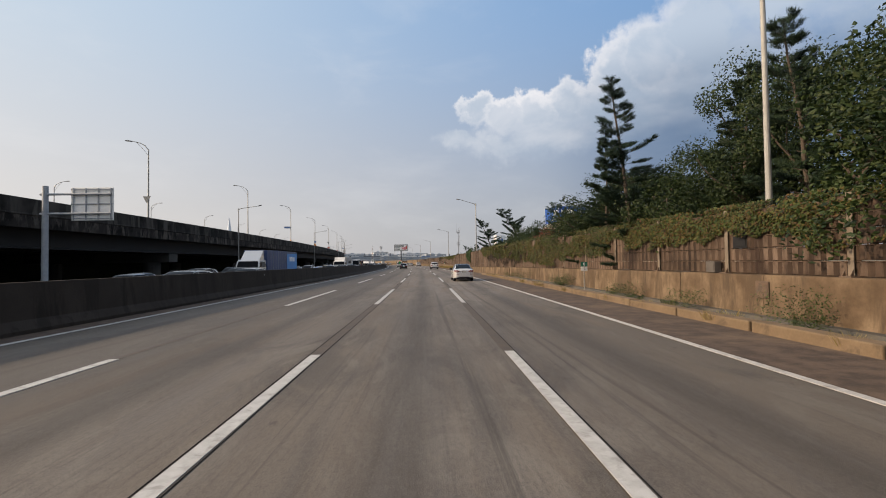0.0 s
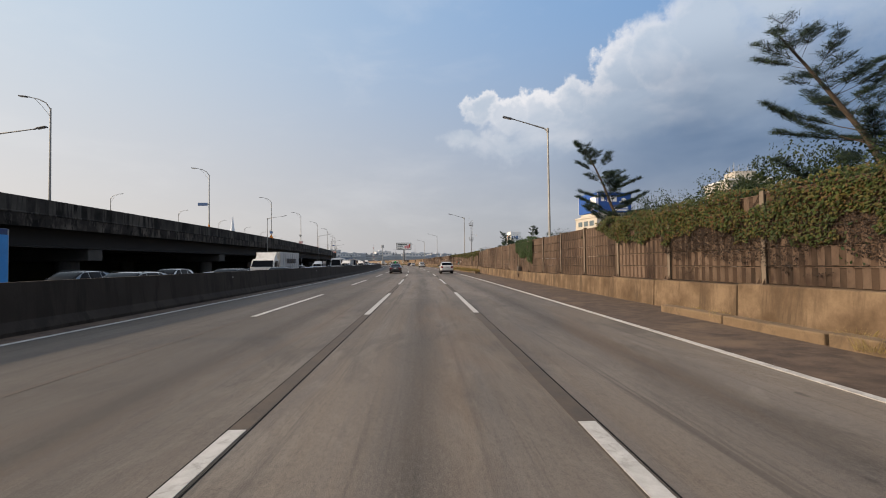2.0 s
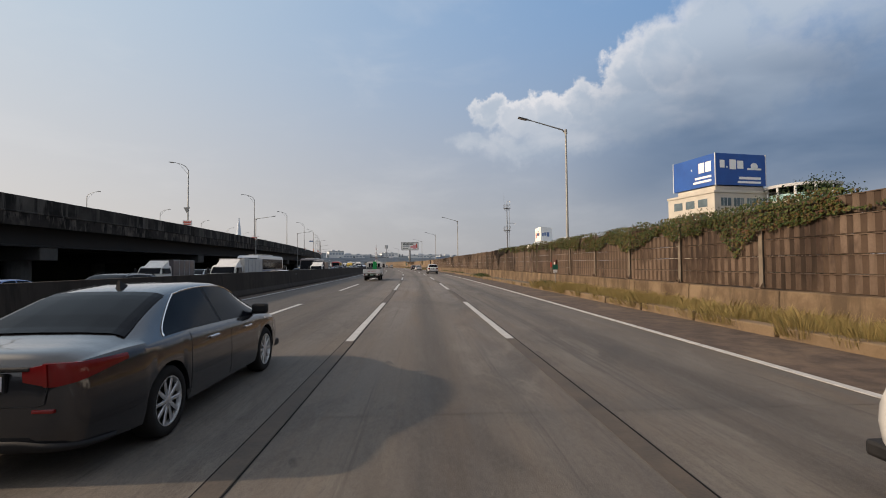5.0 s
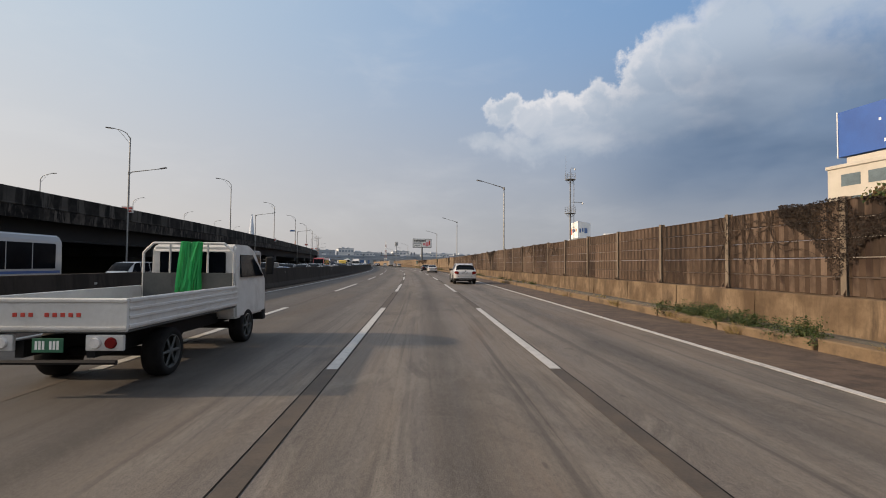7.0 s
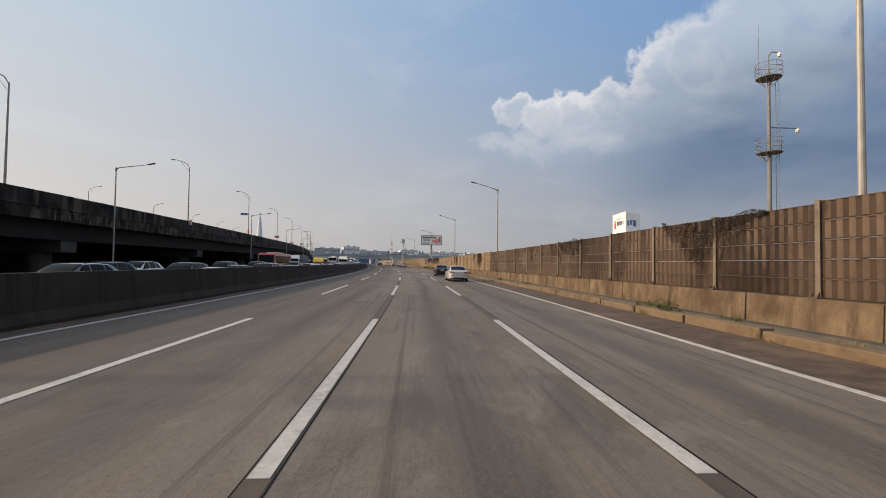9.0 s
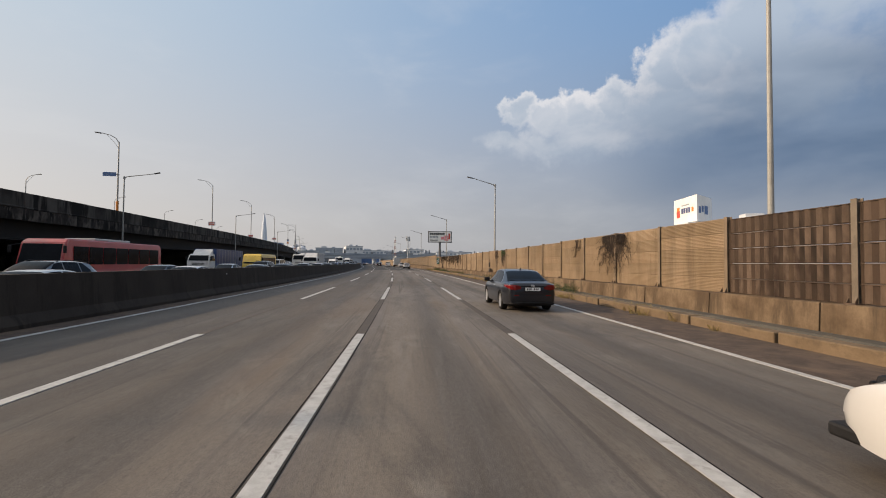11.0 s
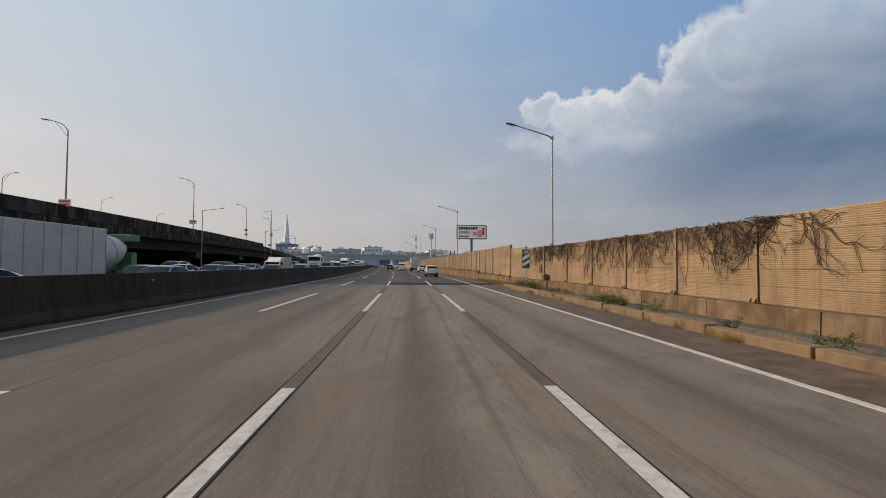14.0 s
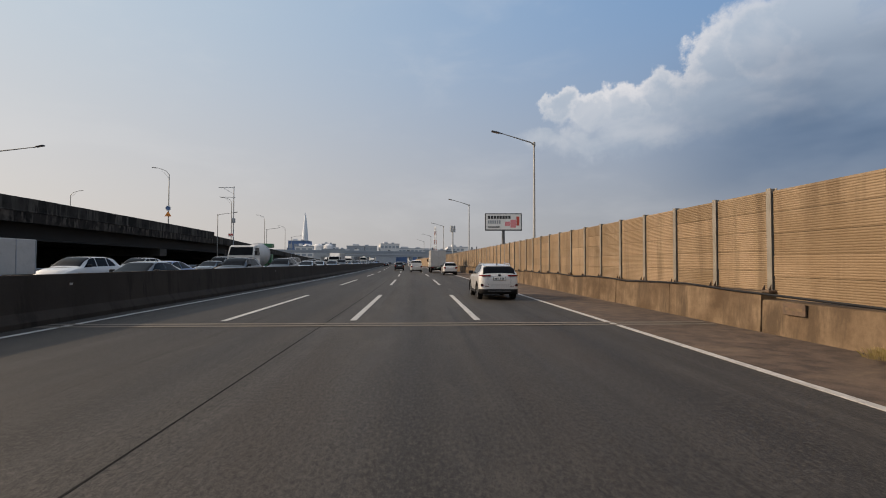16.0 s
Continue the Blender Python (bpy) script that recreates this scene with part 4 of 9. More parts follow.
for k in range(18):
    s = -60 + 30.0 * k
    if s > 470:
        break
    pier = thing("viaduct_pier", "grey concrete viaduct pier with crossbeam", "pier", "viaduct piers", "structure", at_road(s, over_u(s), over_z(s)))
    ob = new("crossbeam", cap_mesh)
    ob.parent = pier
    for x in (-4.0, -16.0):
        ob = new("column", col_mesh)
        ob.parent = pier
        ob.location = (x, 0, 0)
# backdrop added to close the dark gap under the deck
setting("wall_beyond_viaduct", strip([(-51.5, -0.9), (-51.5, 4.9), (-52.0, 4.9), (-52.0, -0.9)], -110, 600, 10.0, lambda s: over_u(s) + 29.6), M["bank"], "earth bank and wall behind the viaduct, gloom in its colour", "wall")

# guard rail at the far edge of the oncoming road
rail = thing("guard_rail", "grey steel guard rail beside the oncoming lanes", "guard rail", kind="structure")
part("beam", strip([(-27.95, -0.02), (-27.90, 0.06), (-27.98, 0.13), (-27.90, 0.2), (-27.95, 0.28), (-28.0, 0.28), (-28.0, -0.02)], -60, 480, 6.0, lambda s: over_u(s) + 29.8, lambda s: opp_z(s) + 0.45, True), M["steel_grey"], rail)
bm = bmesh.new()
rod(bm, (0, 0, -0.5), (0, 0, 0.3), 0.06, 0.06, 8)
rp_mesh = mesh_of(bm, "rail_post", M["steel_grey"])
for k in range(130):
    s = -58 + 4.0 * k
    ob = new("rail_post", rp_mesh)
    ob.matrix_basis = at_road(s, over_u(s) + 29.8 - 28.05, opp_z(s) + 0.45)
    ob.parent = rail

# ---- vehicles ----
def spline(keys, y):
    """Smooth values between key rows (y, a, b, ...)."""
    ys = [k[0] for k in keys]
    i = max(0, min(len(keys) - 2, int(np.searchsorted(ys, y, "right")) - 1))
    p1, p2 = keys[i], keys[i + 1]
    p0, p3 = keys[max(i - 1, 0)], keys[min(i + 2, len(keys) - 1)]
    t = 0.0 if p2[0] == p1[0] else (y - p1[0]) / (p2[0] - p1[0])
    out = []
    for k in range(1, len(p1)):
        m1 = (p2[k] - p0[k]) / max(1e-6, p2[0] - p0[0]) * (p2[0] - p1[0])
        m2 = (p3[k] - p1[k]) / max(1e-6, p3[0] - p1[0]) * (p2[0] - p1[0])
        if (p2[k] - p1[k]) * m1 <= 0:
            m1 = 0.0
        if (p2[k] - p1[k]) * m2 <= 0:
            m2 = 0.0
        h = p2[k] - p1[k]
        m1 = max(-3 * abs(h), min(3 * abs(h), m1))
        m2 = max(-3 * abs(h), min(3 * abs(h), m2))
        out.append((2 * t ** 3 - 3 * t * t + 1) * p1[k] + (t ** 3 - 2 * t * t + t) * m1 + (3 * t * t - 2 * t ** 3) * p2[k] + (t ** 3 - t * t) * m2)
    return out


def rear_y(keys, z):
    """How far forward the tail's skin lies at height z."""
    y = 0.0
    while y < 0.5 and spline(keys, y)[2] < z + 0.015:
        y += 0.005
    return y


class Shell:
    """A car body: y runs from the tail (0) to the nose; key rows are (y, sill z, belt z, top z, half width, half width at top)."""

    def __init__(self, keys, axles=(), r=0.33):
        self.keys, self.length = keys, keys[-1][0]
        self.axles, self.r, self.arch = axles, r, r * 1.14

    def half(self, y):
        zs, zb, zt, w, wt = spline(self.keys, y)
        zm = zs + (zb - zs) * 0.55
        for ya in self.axles:
            if abs(y - ya) < self.arch:
                lip = self.r + math.sqrt(self.arch ** 2 - (y - ya) ** 2)
                return [(x, max(z, lip)) for x, z in self.side(zs, zb, zt, zm, w, wt)]
        return self.side(zs, zb, zt, zm, w, wt)

    def side(self, zs, zb, zt, zm, w, wt):
        return [(w * 0.80, zs), (w * 0.955, zs + 0.03), (w * 0.99, zs + 0.16), (w, zm), (w * 0.985, zb - 0.05), (w * 0.955, zb),
                (wt + (w * 0.955 - wt) * 0.5, zb + (zt - 0.06 - zb) * 0.52), (wt, zt - 0.055), (wt * 0.86, zt - 0.018), (wt * 0.5, zt - 0.004), (0.0, zt)]

    def point(self, y, k, out=0.0, side=1):
        h = self.half(y)
        i = min(int(k), len(h) - 2)
        f = k - i
        x, z = h[i][0] + (h[i + 1][0] - h[i][0]) * f, h[i][1] + (h[i + 1][1] - h[i][1]) * f
        if out:
            tx, tz = h[i + 1][0] - h[i][0], h[i + 1][1] - h[i][1]
            n = math.hypot(tx, tz) or 1
            x, z = x + tz / n * out, z - tx / n * out
        return Vector((side * x, y, z))

    def body(self, steps=44):
        bm = bmesh.new()
        ys = sorted({self.length * i / steps for i in range(steps + 1)} | {k[0] for k in self.keys} | {0.01, 0.05, 0.10, 0.13, 0.21, 0.26, 0.32, 0.37} | {ya + self.arch * f for ya in self.axles for f in (-1.0, -0.999, -0.97, -0.9, -0.78, -0.6, -0.4, -0.2, 0, 0.2, 0.4, 0.6, 0.78, 0.9, 0.97, 0.999, 1.0)})
        rows = []
        for y in ys:
            h = self.half(y)
            rows.append([bm.verts.new((x, y, z)) for x, z in h] + [bm.verts.new((-x, y, z)) for x, z in h[-2::-1]])
        for a, b in zip(rows, rows[1:]):
            for k in range(len(a) - 1):
                bm.faces.new((a[k], b[k], b[k + 1], a[k + 1]))
            bm.faces.new((a[-1], b[-1], b[0], a[0])).material_index = 1
        bm.faces.new(rows[0])
        bm.faces.new(rows[-1][::-1])
        bmesh.ops.recalc_face_normals(bm, faces=bm.faces[:])
        return bm

    def lamp(self, y0, y1, z0, z1, side, w, inner=0.50, out=0.004, taper=0.0):
        """A lens that wraps the rear corner: from inner (part of the half width) round to station y1 on the flank, tapering there."""
        bm = bmesh.new()
        rows = []
        n = 20
        for j in range(n + 1):
            f = j / n
            if f < 0.4:
                x, y = w * (1 - inner + (0.66 - 1 + inner) * f / 0.4), -0.006
            else:
                g_ = (f - 0.4) / 0.6
                y = y1 * g_ * g_
                x = spline(self.keys, y)[3] * 0.99
            shrink = 0.25 * max(0.0, f - 0.5) * 2
            za, zb = z0 + (z1 - z0) * (shrink + taper * 0.9 * max(0.0, f - 0.5)), z1 - (z1 - z0) * taper * 0.5 * max(0.0, 0.4 - f)
            za += (z1 - z0) * taper * 0.6 * max(0.0, 0.4 - f)
            x, y = x + out * (1 if f > 0.4 else 0), y - out
            rows.append([bm.verts.new((side * x, y, za)), bm.verts.new((side * x, y - 0.008, (za + zb) / 2)), bm.verts.new((side * x * 0.985, y, zb)),
                         bm.verts.new((side * x * 0.93, y + 0.10, zb)), bm.verts.new((side * x * 0.93, y + 0.10, za))])
        for p, q in zip(rows, rows[1:]):
            for k in range(5):
                bm.faces.new((p[k], p[(k + 1) % 5], q[(k + 1) % 5], q[k]))
        bm.faces.new(rows[0])
        bm.faces.new(rows[-1][::-1])
        bmesh.ops.recalc_face_normals(bm, faces=bm.faces[:])
        return bm

    def patch(self, y0, y1, k0, k1, out=0.006, side=1, slant0=0.0, slant1=0.0, n=8, m=8):
        """A pane that lies on the skin between two stations and two girths, with slanted ends."""
        bm = bmesh.new()
        g = []
        for j in range(m + 1):
            f = j / m
            ya, yb = y0 + slant0 * f ** 1.9, y1 + slant1 * f ** 1.15
            g.append([bm.verts.new(self.point(ya + (yb - ya) * i / n, k0 + (k1 - k0) * f, out, side)) for i in range(n + 1)])
        for a, b in zip(g, g[1:]):
            for i in range(n):
                bm.faces.new((a[i], a[i + 1], b[i + 1], b[i]))
        for f in bm.faces:
            c = f.calc_center_median()
            f.normal_update()
            if f.normal.dot(Vector((c.x, 0, max(0.2, c.z - 0.8)))) < 0:
                f.normal_flip()
        return bm

    def across(self, y0, y1, k, out=0.006, n=8, m=6, bow=0.0):
        """A front or rear screen: from station y0 to y1, between the girths k on both sides."""
        bm = bmesh.new()
        g = []
        for j in range(n + 1):
            f = j / n
            y = y0 + (y1 - y0) * f
            row = []
            ks = [k + (10 - k) * i / m for i in range(m + 1)]
            pts = [self.point(y + bow * (1 - i / m), q, 0, 1) for i, q in enumerate(ks)]
            pts = pts + [Vector((-p.x, p.y, p.z)) for p in pts[-2::-1]]
            up = Vector((0, 0.5 if y1 < y0 else -0.5, 1)).normalized()
            row = [bm.verts.new(p + up * out * 1.6) for p in pts]
            g.append(row)
        for a, b in zip(g, g[1:]):
            for i in range(len(a) - 1):
                bm.faces.new((a[i], a[i + 1], b[i + 1], b[i]))
        for f in bm.faces:
            f.normal_update()
            if f.normal.z < 0:
                f.normal_flip()
        return bm


WHEELS = {}


def wheel(parent, x, y, r, width, rim_material, spokes, side, full=True):
    """Tyre and spoked rim; the outer face looks to the side."""
    key = (round(r, 3), round(width, 3), rim_material.name, spokes)
    if key not in WHEELS:
        w = width
        t = bmesh.new()
        lathe(t, [(-w / 2, r * 0.70), (-w / 2, r * 0.93), (-w * 0.36, r), (w * 0.36, r), (w / 2, r * 0.93), (w / 2, r * 0.70), (w * 0.30, r * 0.66), (-w * 0.3, r * 0.66)], 32)
        q = bmesh.new()
        lathe(q, [(w * 0.30, r * 0.70), (w * 0.49, r * 0.70), (w * 0.49, r * 0.66), (w * 0.30, r * 0.63)], 32)
        lathe(q, [(w * 0.28, r * 0.15), (w * 0.47, r * 0.15), (w * 0.50, r * 0.08), (w * 0.5, 0.004)], 16)
        for k in range(spokes):
            a = 2 * math.pi * k / spokes
            mtx = Matrix.Rotation(a, 4, "X")
            box(q, (w * 0.38, r * 0.1, -r * 0.055), (w * 0.46, r * 0.67, r * 0.055), 0.008, mtx)
        d = bmesh.new()
        lathe(d, [(-w * 0.1, 0.05), (-w * 0.1, r * 0.66), (w * 0.22, r * 0.66), (w * 0.22, 0.05)], 24)
        WHEELS[key] = [mesh_of(t, "tyre", M["rubber"], True), mesh_of(q, "rim", rim_material), mesh_of(d, "brake_disc", M["black"])]
    hub = new("wheel", WHEELS[key][0])
    hub.parent = parent
    hub.matrix_basis = Matrix.Translation((x, y, r)) @ Matrix.Rotation(0 if side > 0 else math.pi, 4, "Z")
    for nm, me in zip(("rim", "brake_disc"), [] if full is None else WHEELS[key][1:] if full else WHEELS[key][1:2]):
        ob = new(nm, me)
        ob.parent = hub
    return hub


def plate_with_bars(parent, y, z, facing, mat, ink, w=0.52, h=0.11, bars=True):
    bm = bmesh.new()
    box(bm, (-w / 2, min(y, y + 0.012 * facing), z - h / 2), (w / 2, max(y, y + 0.012 * facing), z + h / 2), 0.003)
    p = part("number_plate", bm, mat, parent)
    x = -w * 0.40
    y1 = y + 0.012 * facing
    for k in range(7 if bars else 0):
        if k != 3:
            bm = bmesh.new()
            box(bm, (x, min(y1, y1 + 0.003 * facing), z - h * 0.30), (x + w * 0.075, max(y1, y1 + 0.003 * facing), z + h * 0.30))
            part("plate_bar", bm, ink, p)
        x += w * 0.115


def car(name, label, keys, paint_, wheelbase, rear_axle, r=0.33, rim="alloy", spokes=10, side_windows=(), screen=None, rear=None, lamps="sedan",
        dark_roof=False, rails=False, cladding=False, detail=True, category="car", group="", facing=False):
    """A passenger car with its tail at y = 0, standing on z = 0."""
    sh = Shell(keys, (rear_axle, rear_axle + wheelbase), r)
    top = thing(name, label, category, group)
    body = part("body", sh.body(60 if detail else 24), [M[paint_], M["black"]], top, smooth=True)
    body.data.set_sharp_from_angle(angle=radians(38))
    wu = max(k[4] for k in keys) - 0.235
    bm = bmesh.new()
    box(bm, (-wu, 0.25, keys[5][1] - 0.02), (wu, sh.length - 0.3, 0.80), 0.04)
    if not facing:
        part("underbody", bm, M["black"], top)
    for side in (1, -1):
        for y0, y1, sl0, sl1 in side_windows:
            part("side_window", sh.patch(y0, y1, 5.12, 6.95, 0.006, side, sl0, sl1), M["glass"], top)
        for (_, y0, _, sl0), (y1, _, sl1, _) in (zip(side_windows, side_windows[1:]) if detail else ()):
            part("pillar", sh.patch(y0 - 0.004, y1 + 0.004, 5.12, 6.95, 0.0045, side, sl0, sl1, 2), M["black"], top)
    part("windscreen", sh.across(screen[0], screen[1], 7.1, 0.008), M["glass"], top)
    part("rear_window", sh.across(rear[0], rear[1], 7.15 if lamps == "sedan" else 6.85, 0.008), M["glass"], top)
    w = max(k[4] for k in keys)
    L = sh.length
    for y in (rear_axle, rear_axle + wheelbase):
        for side in (1, -1):
            wheel(top, side * (w - 0.125), y, r, 0.22, M[rim], spokes, side, None if facing else detail)
            if not detail:
                continue
            if not cladding:
                continue
            bm = bmesh.new()
            n = 20
            ring = []
            for k in range(n + 1):
                a = -0.30 + (math.pi + 0.60) * k / n
                for q, o in ((sh.arch - 0.005, -0.03), (sh.arch - 0.005, 0.012), (sh.arch + 0.055, 0.012), (sh.arch + 0.06, -0.02)):
                    ring.append(bm.verts.new((side * (w + o), y + q * math.cos(a), r + q * math.sin(a))))
            for k in range(n):
                for j in range(3):
                    bm.faces.new((ring[4 * k + j], ring[4 * k + j + 1], ring[4 * k + j + 5], ring[4 * k + j + 4]))
            bmesh.ops.recalc_face_normals(bm, faces=bm.faces[:])
            part("wheel_arch", bm, M["black"], top)
    # lower skirts and bumpers
    bm = bmesh.new()
    zs = keys[3][1] - 0.01
    lift_ = 0.19 if cladding else 0.10
    rows = []
    for j in range(25):
        f = -1 + j / 12
        y = 0.0 if abs(f) < 0.67 else 0.34 * ((abs(f) - 0.67) / 0.33) ** 2
        ws = spline(keys, y)[3]
        x = (f / 0.67) * ws * 1.0 if abs(f) < 0.67 else math.copysign(ws * 0.995, f)
        zl = zs - 0.02
        sink = 0.0 if cladding else 0.06 * max(0.0, abs(f) - 0.45) / 0.55
        rows.append([bm.verts.new(p) for p in ((x * 0.95, y + 0.10, zl), (x * 0.985, y + 0.012, zl + 0.03), (x, y - 0.006, zs + lift_ - 0.03 - sink), (x, y - 0.004, zs + lift_ - sink), (x * 0.95, y + 0.12, zs + lift_ - sink))])
    for p, q in zip(rows, rows[1:]):
        for k in range(4):
            bm.faces.new((p[k], p[k + 1], q[k + 1], q[k]))
    bmesh.ops.recalc_face_normals(bm, faces=bm.faces[:])
    if not facing:
        part("rear_valance", bm, M["black"], top, smooth=True)
    bm = bmesh.new()
    box(bm, (-w * 0.86, L - 0.35, zs - 0.02), (w * 0.86, L + 0.006, zs + 0.10), 0.03)
    if not facing:
        part("front_valance", bm, M["black"], top)
    if cladding:
        for side in (1, -1):
            bm = bmesh.new()
            box(bm, (min(side * (w - 0.03), side * (w + 0.012)), rear_axle + r * 1.15, zs - 0.02), (max(side * (w - 0.03), side * (w + 0.012)), rear_axle + wheelbase - r * 1.15, zs + 0.10), 0.015)
            part("side_sill", bm, M["black"], top)
    # lamps
    zb = spline(keys, 0.25)[1]
    for side in (1, -1):
        bm = bmesh.new()
        if lamps == "sedan":
            bm = sh.lamp(0.0, 0.46, zb - 0.195, zb - 0.022, side, w, 0.56, 0.007, 1.0)
        elif lamps == "slim":
            bm = sh.lamp(0.0, 0.30, zb - 0.10, zb - 0.035, side, w, 0.56, 0.008)
        else:
            bm = sh.lamp(0.0, 0.15, zb - 0.33, zb - 0.08, side, w, 0.29, 0.006, 0.5)
        tl = part("tail_light", bm, M["red_lamp"], top, smooth=True)
        tl.data.set_sharp_from_angle(angle=radians(40))
        if lamps == "suv" and detail:
            bm = bmesh.new()
            box(bm, (min(side * w * 0.58, side * w * 0.665), -0.014, zb - 0.33), (max(side * w * 0.58, side * w * 0.665), 0.06, zb - 0.10), 0.01)
            part("tail_light", bm, M["red_lamp"], top)
        if lamps == "slim":
            bm = bmesh.new()
            box(bm, (min(side * w * 0.66, side * w * 0.92), 0.02, zs + 0.30), (max(side * w * 0.66, side * w * 0.92), 0.18, zs + 0.42), 0.02)
            fl = part("fog_lamp_housing", bm, M["black"], top)
            bm = bmesh.new()
            box(bm, (min(side * w * 0.70, side * w * 0.86), 0.012, zs + 0.34), (max(side * w * 0.70, side * w * 0.86), 0.03, zs + 0.38), 0.008)
            part("fog_lamp", bm, M["red_lamp"], fl)
        if detail:
            # shut line of the boot or tailgate
            bm = bmesh.new()
            hi = zb - 0.03
            lo_ = 0.60 if lamps == "sedan" else 0.66
            xo = w * (0.60 if lamps == "sedan" else 0.57)
            pts = [Vector((side * (xo + (w * 0.05 if lamps == "sedan" else 0.0) * q), rear_y(keys, lo_ + (hi - lo_) * q) - 0.002, lo_ + (hi - lo_) * q)) for q in (1.0, 0.8, 0.6, 0.4, 0.2, 0.06)]
            pts += [Vector((side * (xo - 0.05), -0.002, lo_)), Vector((0.0, -0.002, lo_))]
            bent(bm, pts, [0.0045] * len(pts), 4)
            part("tailgate_seam", bm, M["black"], top)
        if lamps == "sedan" and not facing and paint_ == "white":
            bm = sh.lamp(0.0, 0.16, zb - 0.125, zb - 0.088, side, w, 0.50, 0.0095, 0.6)
            part("reversing_lens", bm, M["clear_lamp"], tl)
        bm = bmesh.new()
        zf = spline(keys, L - 0.3)[1]
        box(bm, (-0.2, -0.3, zf - 0.17), (0.2, 0.06, zf - 0.03), 0.035, Matrix.Translation((side * (w - 0.33), L - 0.24, 0)) @ Matrix.Rotation(side * -0.45, 4, "Z"))
        part("headlight", bm, M["clear_lamp"], top)
        # mirror
        ym = screen[0] - 0.50
        zm = spline(keys, ym)[1] + 0.10
        bm = bmesh.new()
        box(bm, (-0.11, -0.06, -0.075), (0.11, 0.07, 0.075), 0.035, Matrix.Translation((side * (w + 0.045), ym, zm)))
        rod(bm, (side * (w - 0.10), ym, zm - 0.07), (side * w, ym, zm - 0.03), 0.022)
        part("door_mirror", bm, M["black"], top)
        if detail:
            for yh in (rear_axle + wheelbase * 0.34, rear_axle + wheelbase * 0.72):
                zh = spline(keys, yh)[1] - 0.11
                bm = bmesh.new()
                box(bm, (min(side * (w - 0.02), side * (w + 0.02)), yh - 0.11, zh - 0.016), (max(side * (w - 0.02), side * (w + 0.02)), yh + 0.11, zh + 0.016), 0.012)
                part("door_handle", bm, M["chrome"] if paint_ != "white" else M["white"], top)
            # door shut lines
            for yd in (rear_axle + 0.42, rear_axle + wheelbase * 0.52, rear_axle + wheelbase * 0.90):
                bm = bmesh.new()
                pts = [sh.point(yd, k, 0.0022, side) for k in (1.4, 2.0, 3.0, 4.0, 5.0)]
                for p, q in zip(pts, pts[1:]):
                    v = [bm.verts.new(p + Vector((0, e, 0))) for e in (-0.004, 0.004)] + [bm.verts.new(q + Vector((0, e, 0))) for e in (0.004, -0.004)]
                    bm.faces.new(v)
                part("door_seam", bm, M["black"], top)
            bm = bmesh.new()
            box(bm, (min(side * 0.46, side * 0.62), -0.014, zs + 0.30), (max(side * 0.46, side * 0.62), 0.05, zs + 0.33), 0.008)
            part("reflector", bm, M["red_lamp"], top)
    if rails:
        for side in (1, -1):
            bm = bmesh.new()
            yy = [rear[1] + 0.15, rear[1] + 0.4, screen[1] - 0.35, screen[1] - 0.1]
            zt = [spline(keys, q)[2] for q in yy]
            xs = spline(keys, yy[1])[4] * 0.97
            bent(bm, [(side * xs, yy[0], zt[0] - 0.03), (side * xs, yy[1], zt[1] + 0.03), (side * xs, yy[2], zt[2] + 0.03), (side * xs, yy[3], zt[3] - 0.03)], [0.016] * 4, 6)
            part("roof_rail", bm, M["chrome"] if detail else M["black"], top)
        bm = bmesh.new()
        zz = spline(keys, rear[1] + 0.16)[2]
        box(bm, (-0.56, rear[1] - 0.13, zz - 0.055), (0.56, rear[1] + 0.20, zz - 0.012), 0.018)
        if not facing:
            part("roof_spoiler", bm, M[paint_], top)
    if dark_roof:
        part("glass_roof", sh.across(screen[1] - 0.05, rear[1] + 0.05, 7.6, 0.006), M["glass"], top)
    if detail:
        zt = spline(keys, rear[1] + 0.25)[2]
        bm = bmesh.new()
        v = [bm.verts.new(p) for p in ((-0.025, rear[1] + 0.18, zt - 0.01), (0.025, rear[1] + 0.18, zt - 0.01), (0.012, rear[1] + 0.20, zt + 0.075), (-0.012, rear[1] + 0.20, zt + 0.075), (0, rear[1] + 0.40, zt - 0.005))]
        for q in ((0, 1, 2, 3), (1, 4, 2), (0, 3, 4), (2, 4, 3)):
            bm.faces.new([v[i] for i in q])
        part("roof_antenna", bm, M["black"], top)
        bm = bmesh.new()
        lathe(bm, [(-0.022, 0.004), (-0.022, 0.05), (-0.006, 0.055), (0.0, 0.055)], 16, "Y", Matrix.Translation((0, 0.0, zb - 0.05)) @ Matrix.Diagonal((1.3, 1, 0.8, 1)))
        part("emblem", bm, M["silver"] if lamps == "sedan" else M["black"], top)
    if detail and lamps == "sedan":
        bm = bmesh.new()
        box(bm, (-0.45, -0.022, zb - 0.075), (0.45, 0.02, zb - 0.045), 0.008)
        part("trim_strip", bm, M["chrome"] if paint_ == "white" else M["black"], top)
    if detail and cladding:
        bm = bmesh.new()
        box(bm, (-w * 0.58, -0.026, zs + 0.08), (w * 0.58, 0.06, zs + 0.12), 0.012)
        part("bumper_strip", bm, M["alloy_dark"], top)
        for k in range(7):
            bm = bmesh.new()
            box(bm, (-0.33 + 0.098 * k, -0.010, zb - 0.52), (-0.285 + 0.098 * k, 0.03, zb - 0.495), 0.003)
            part("lettering_bar", bm, M["steel_grey"], top)
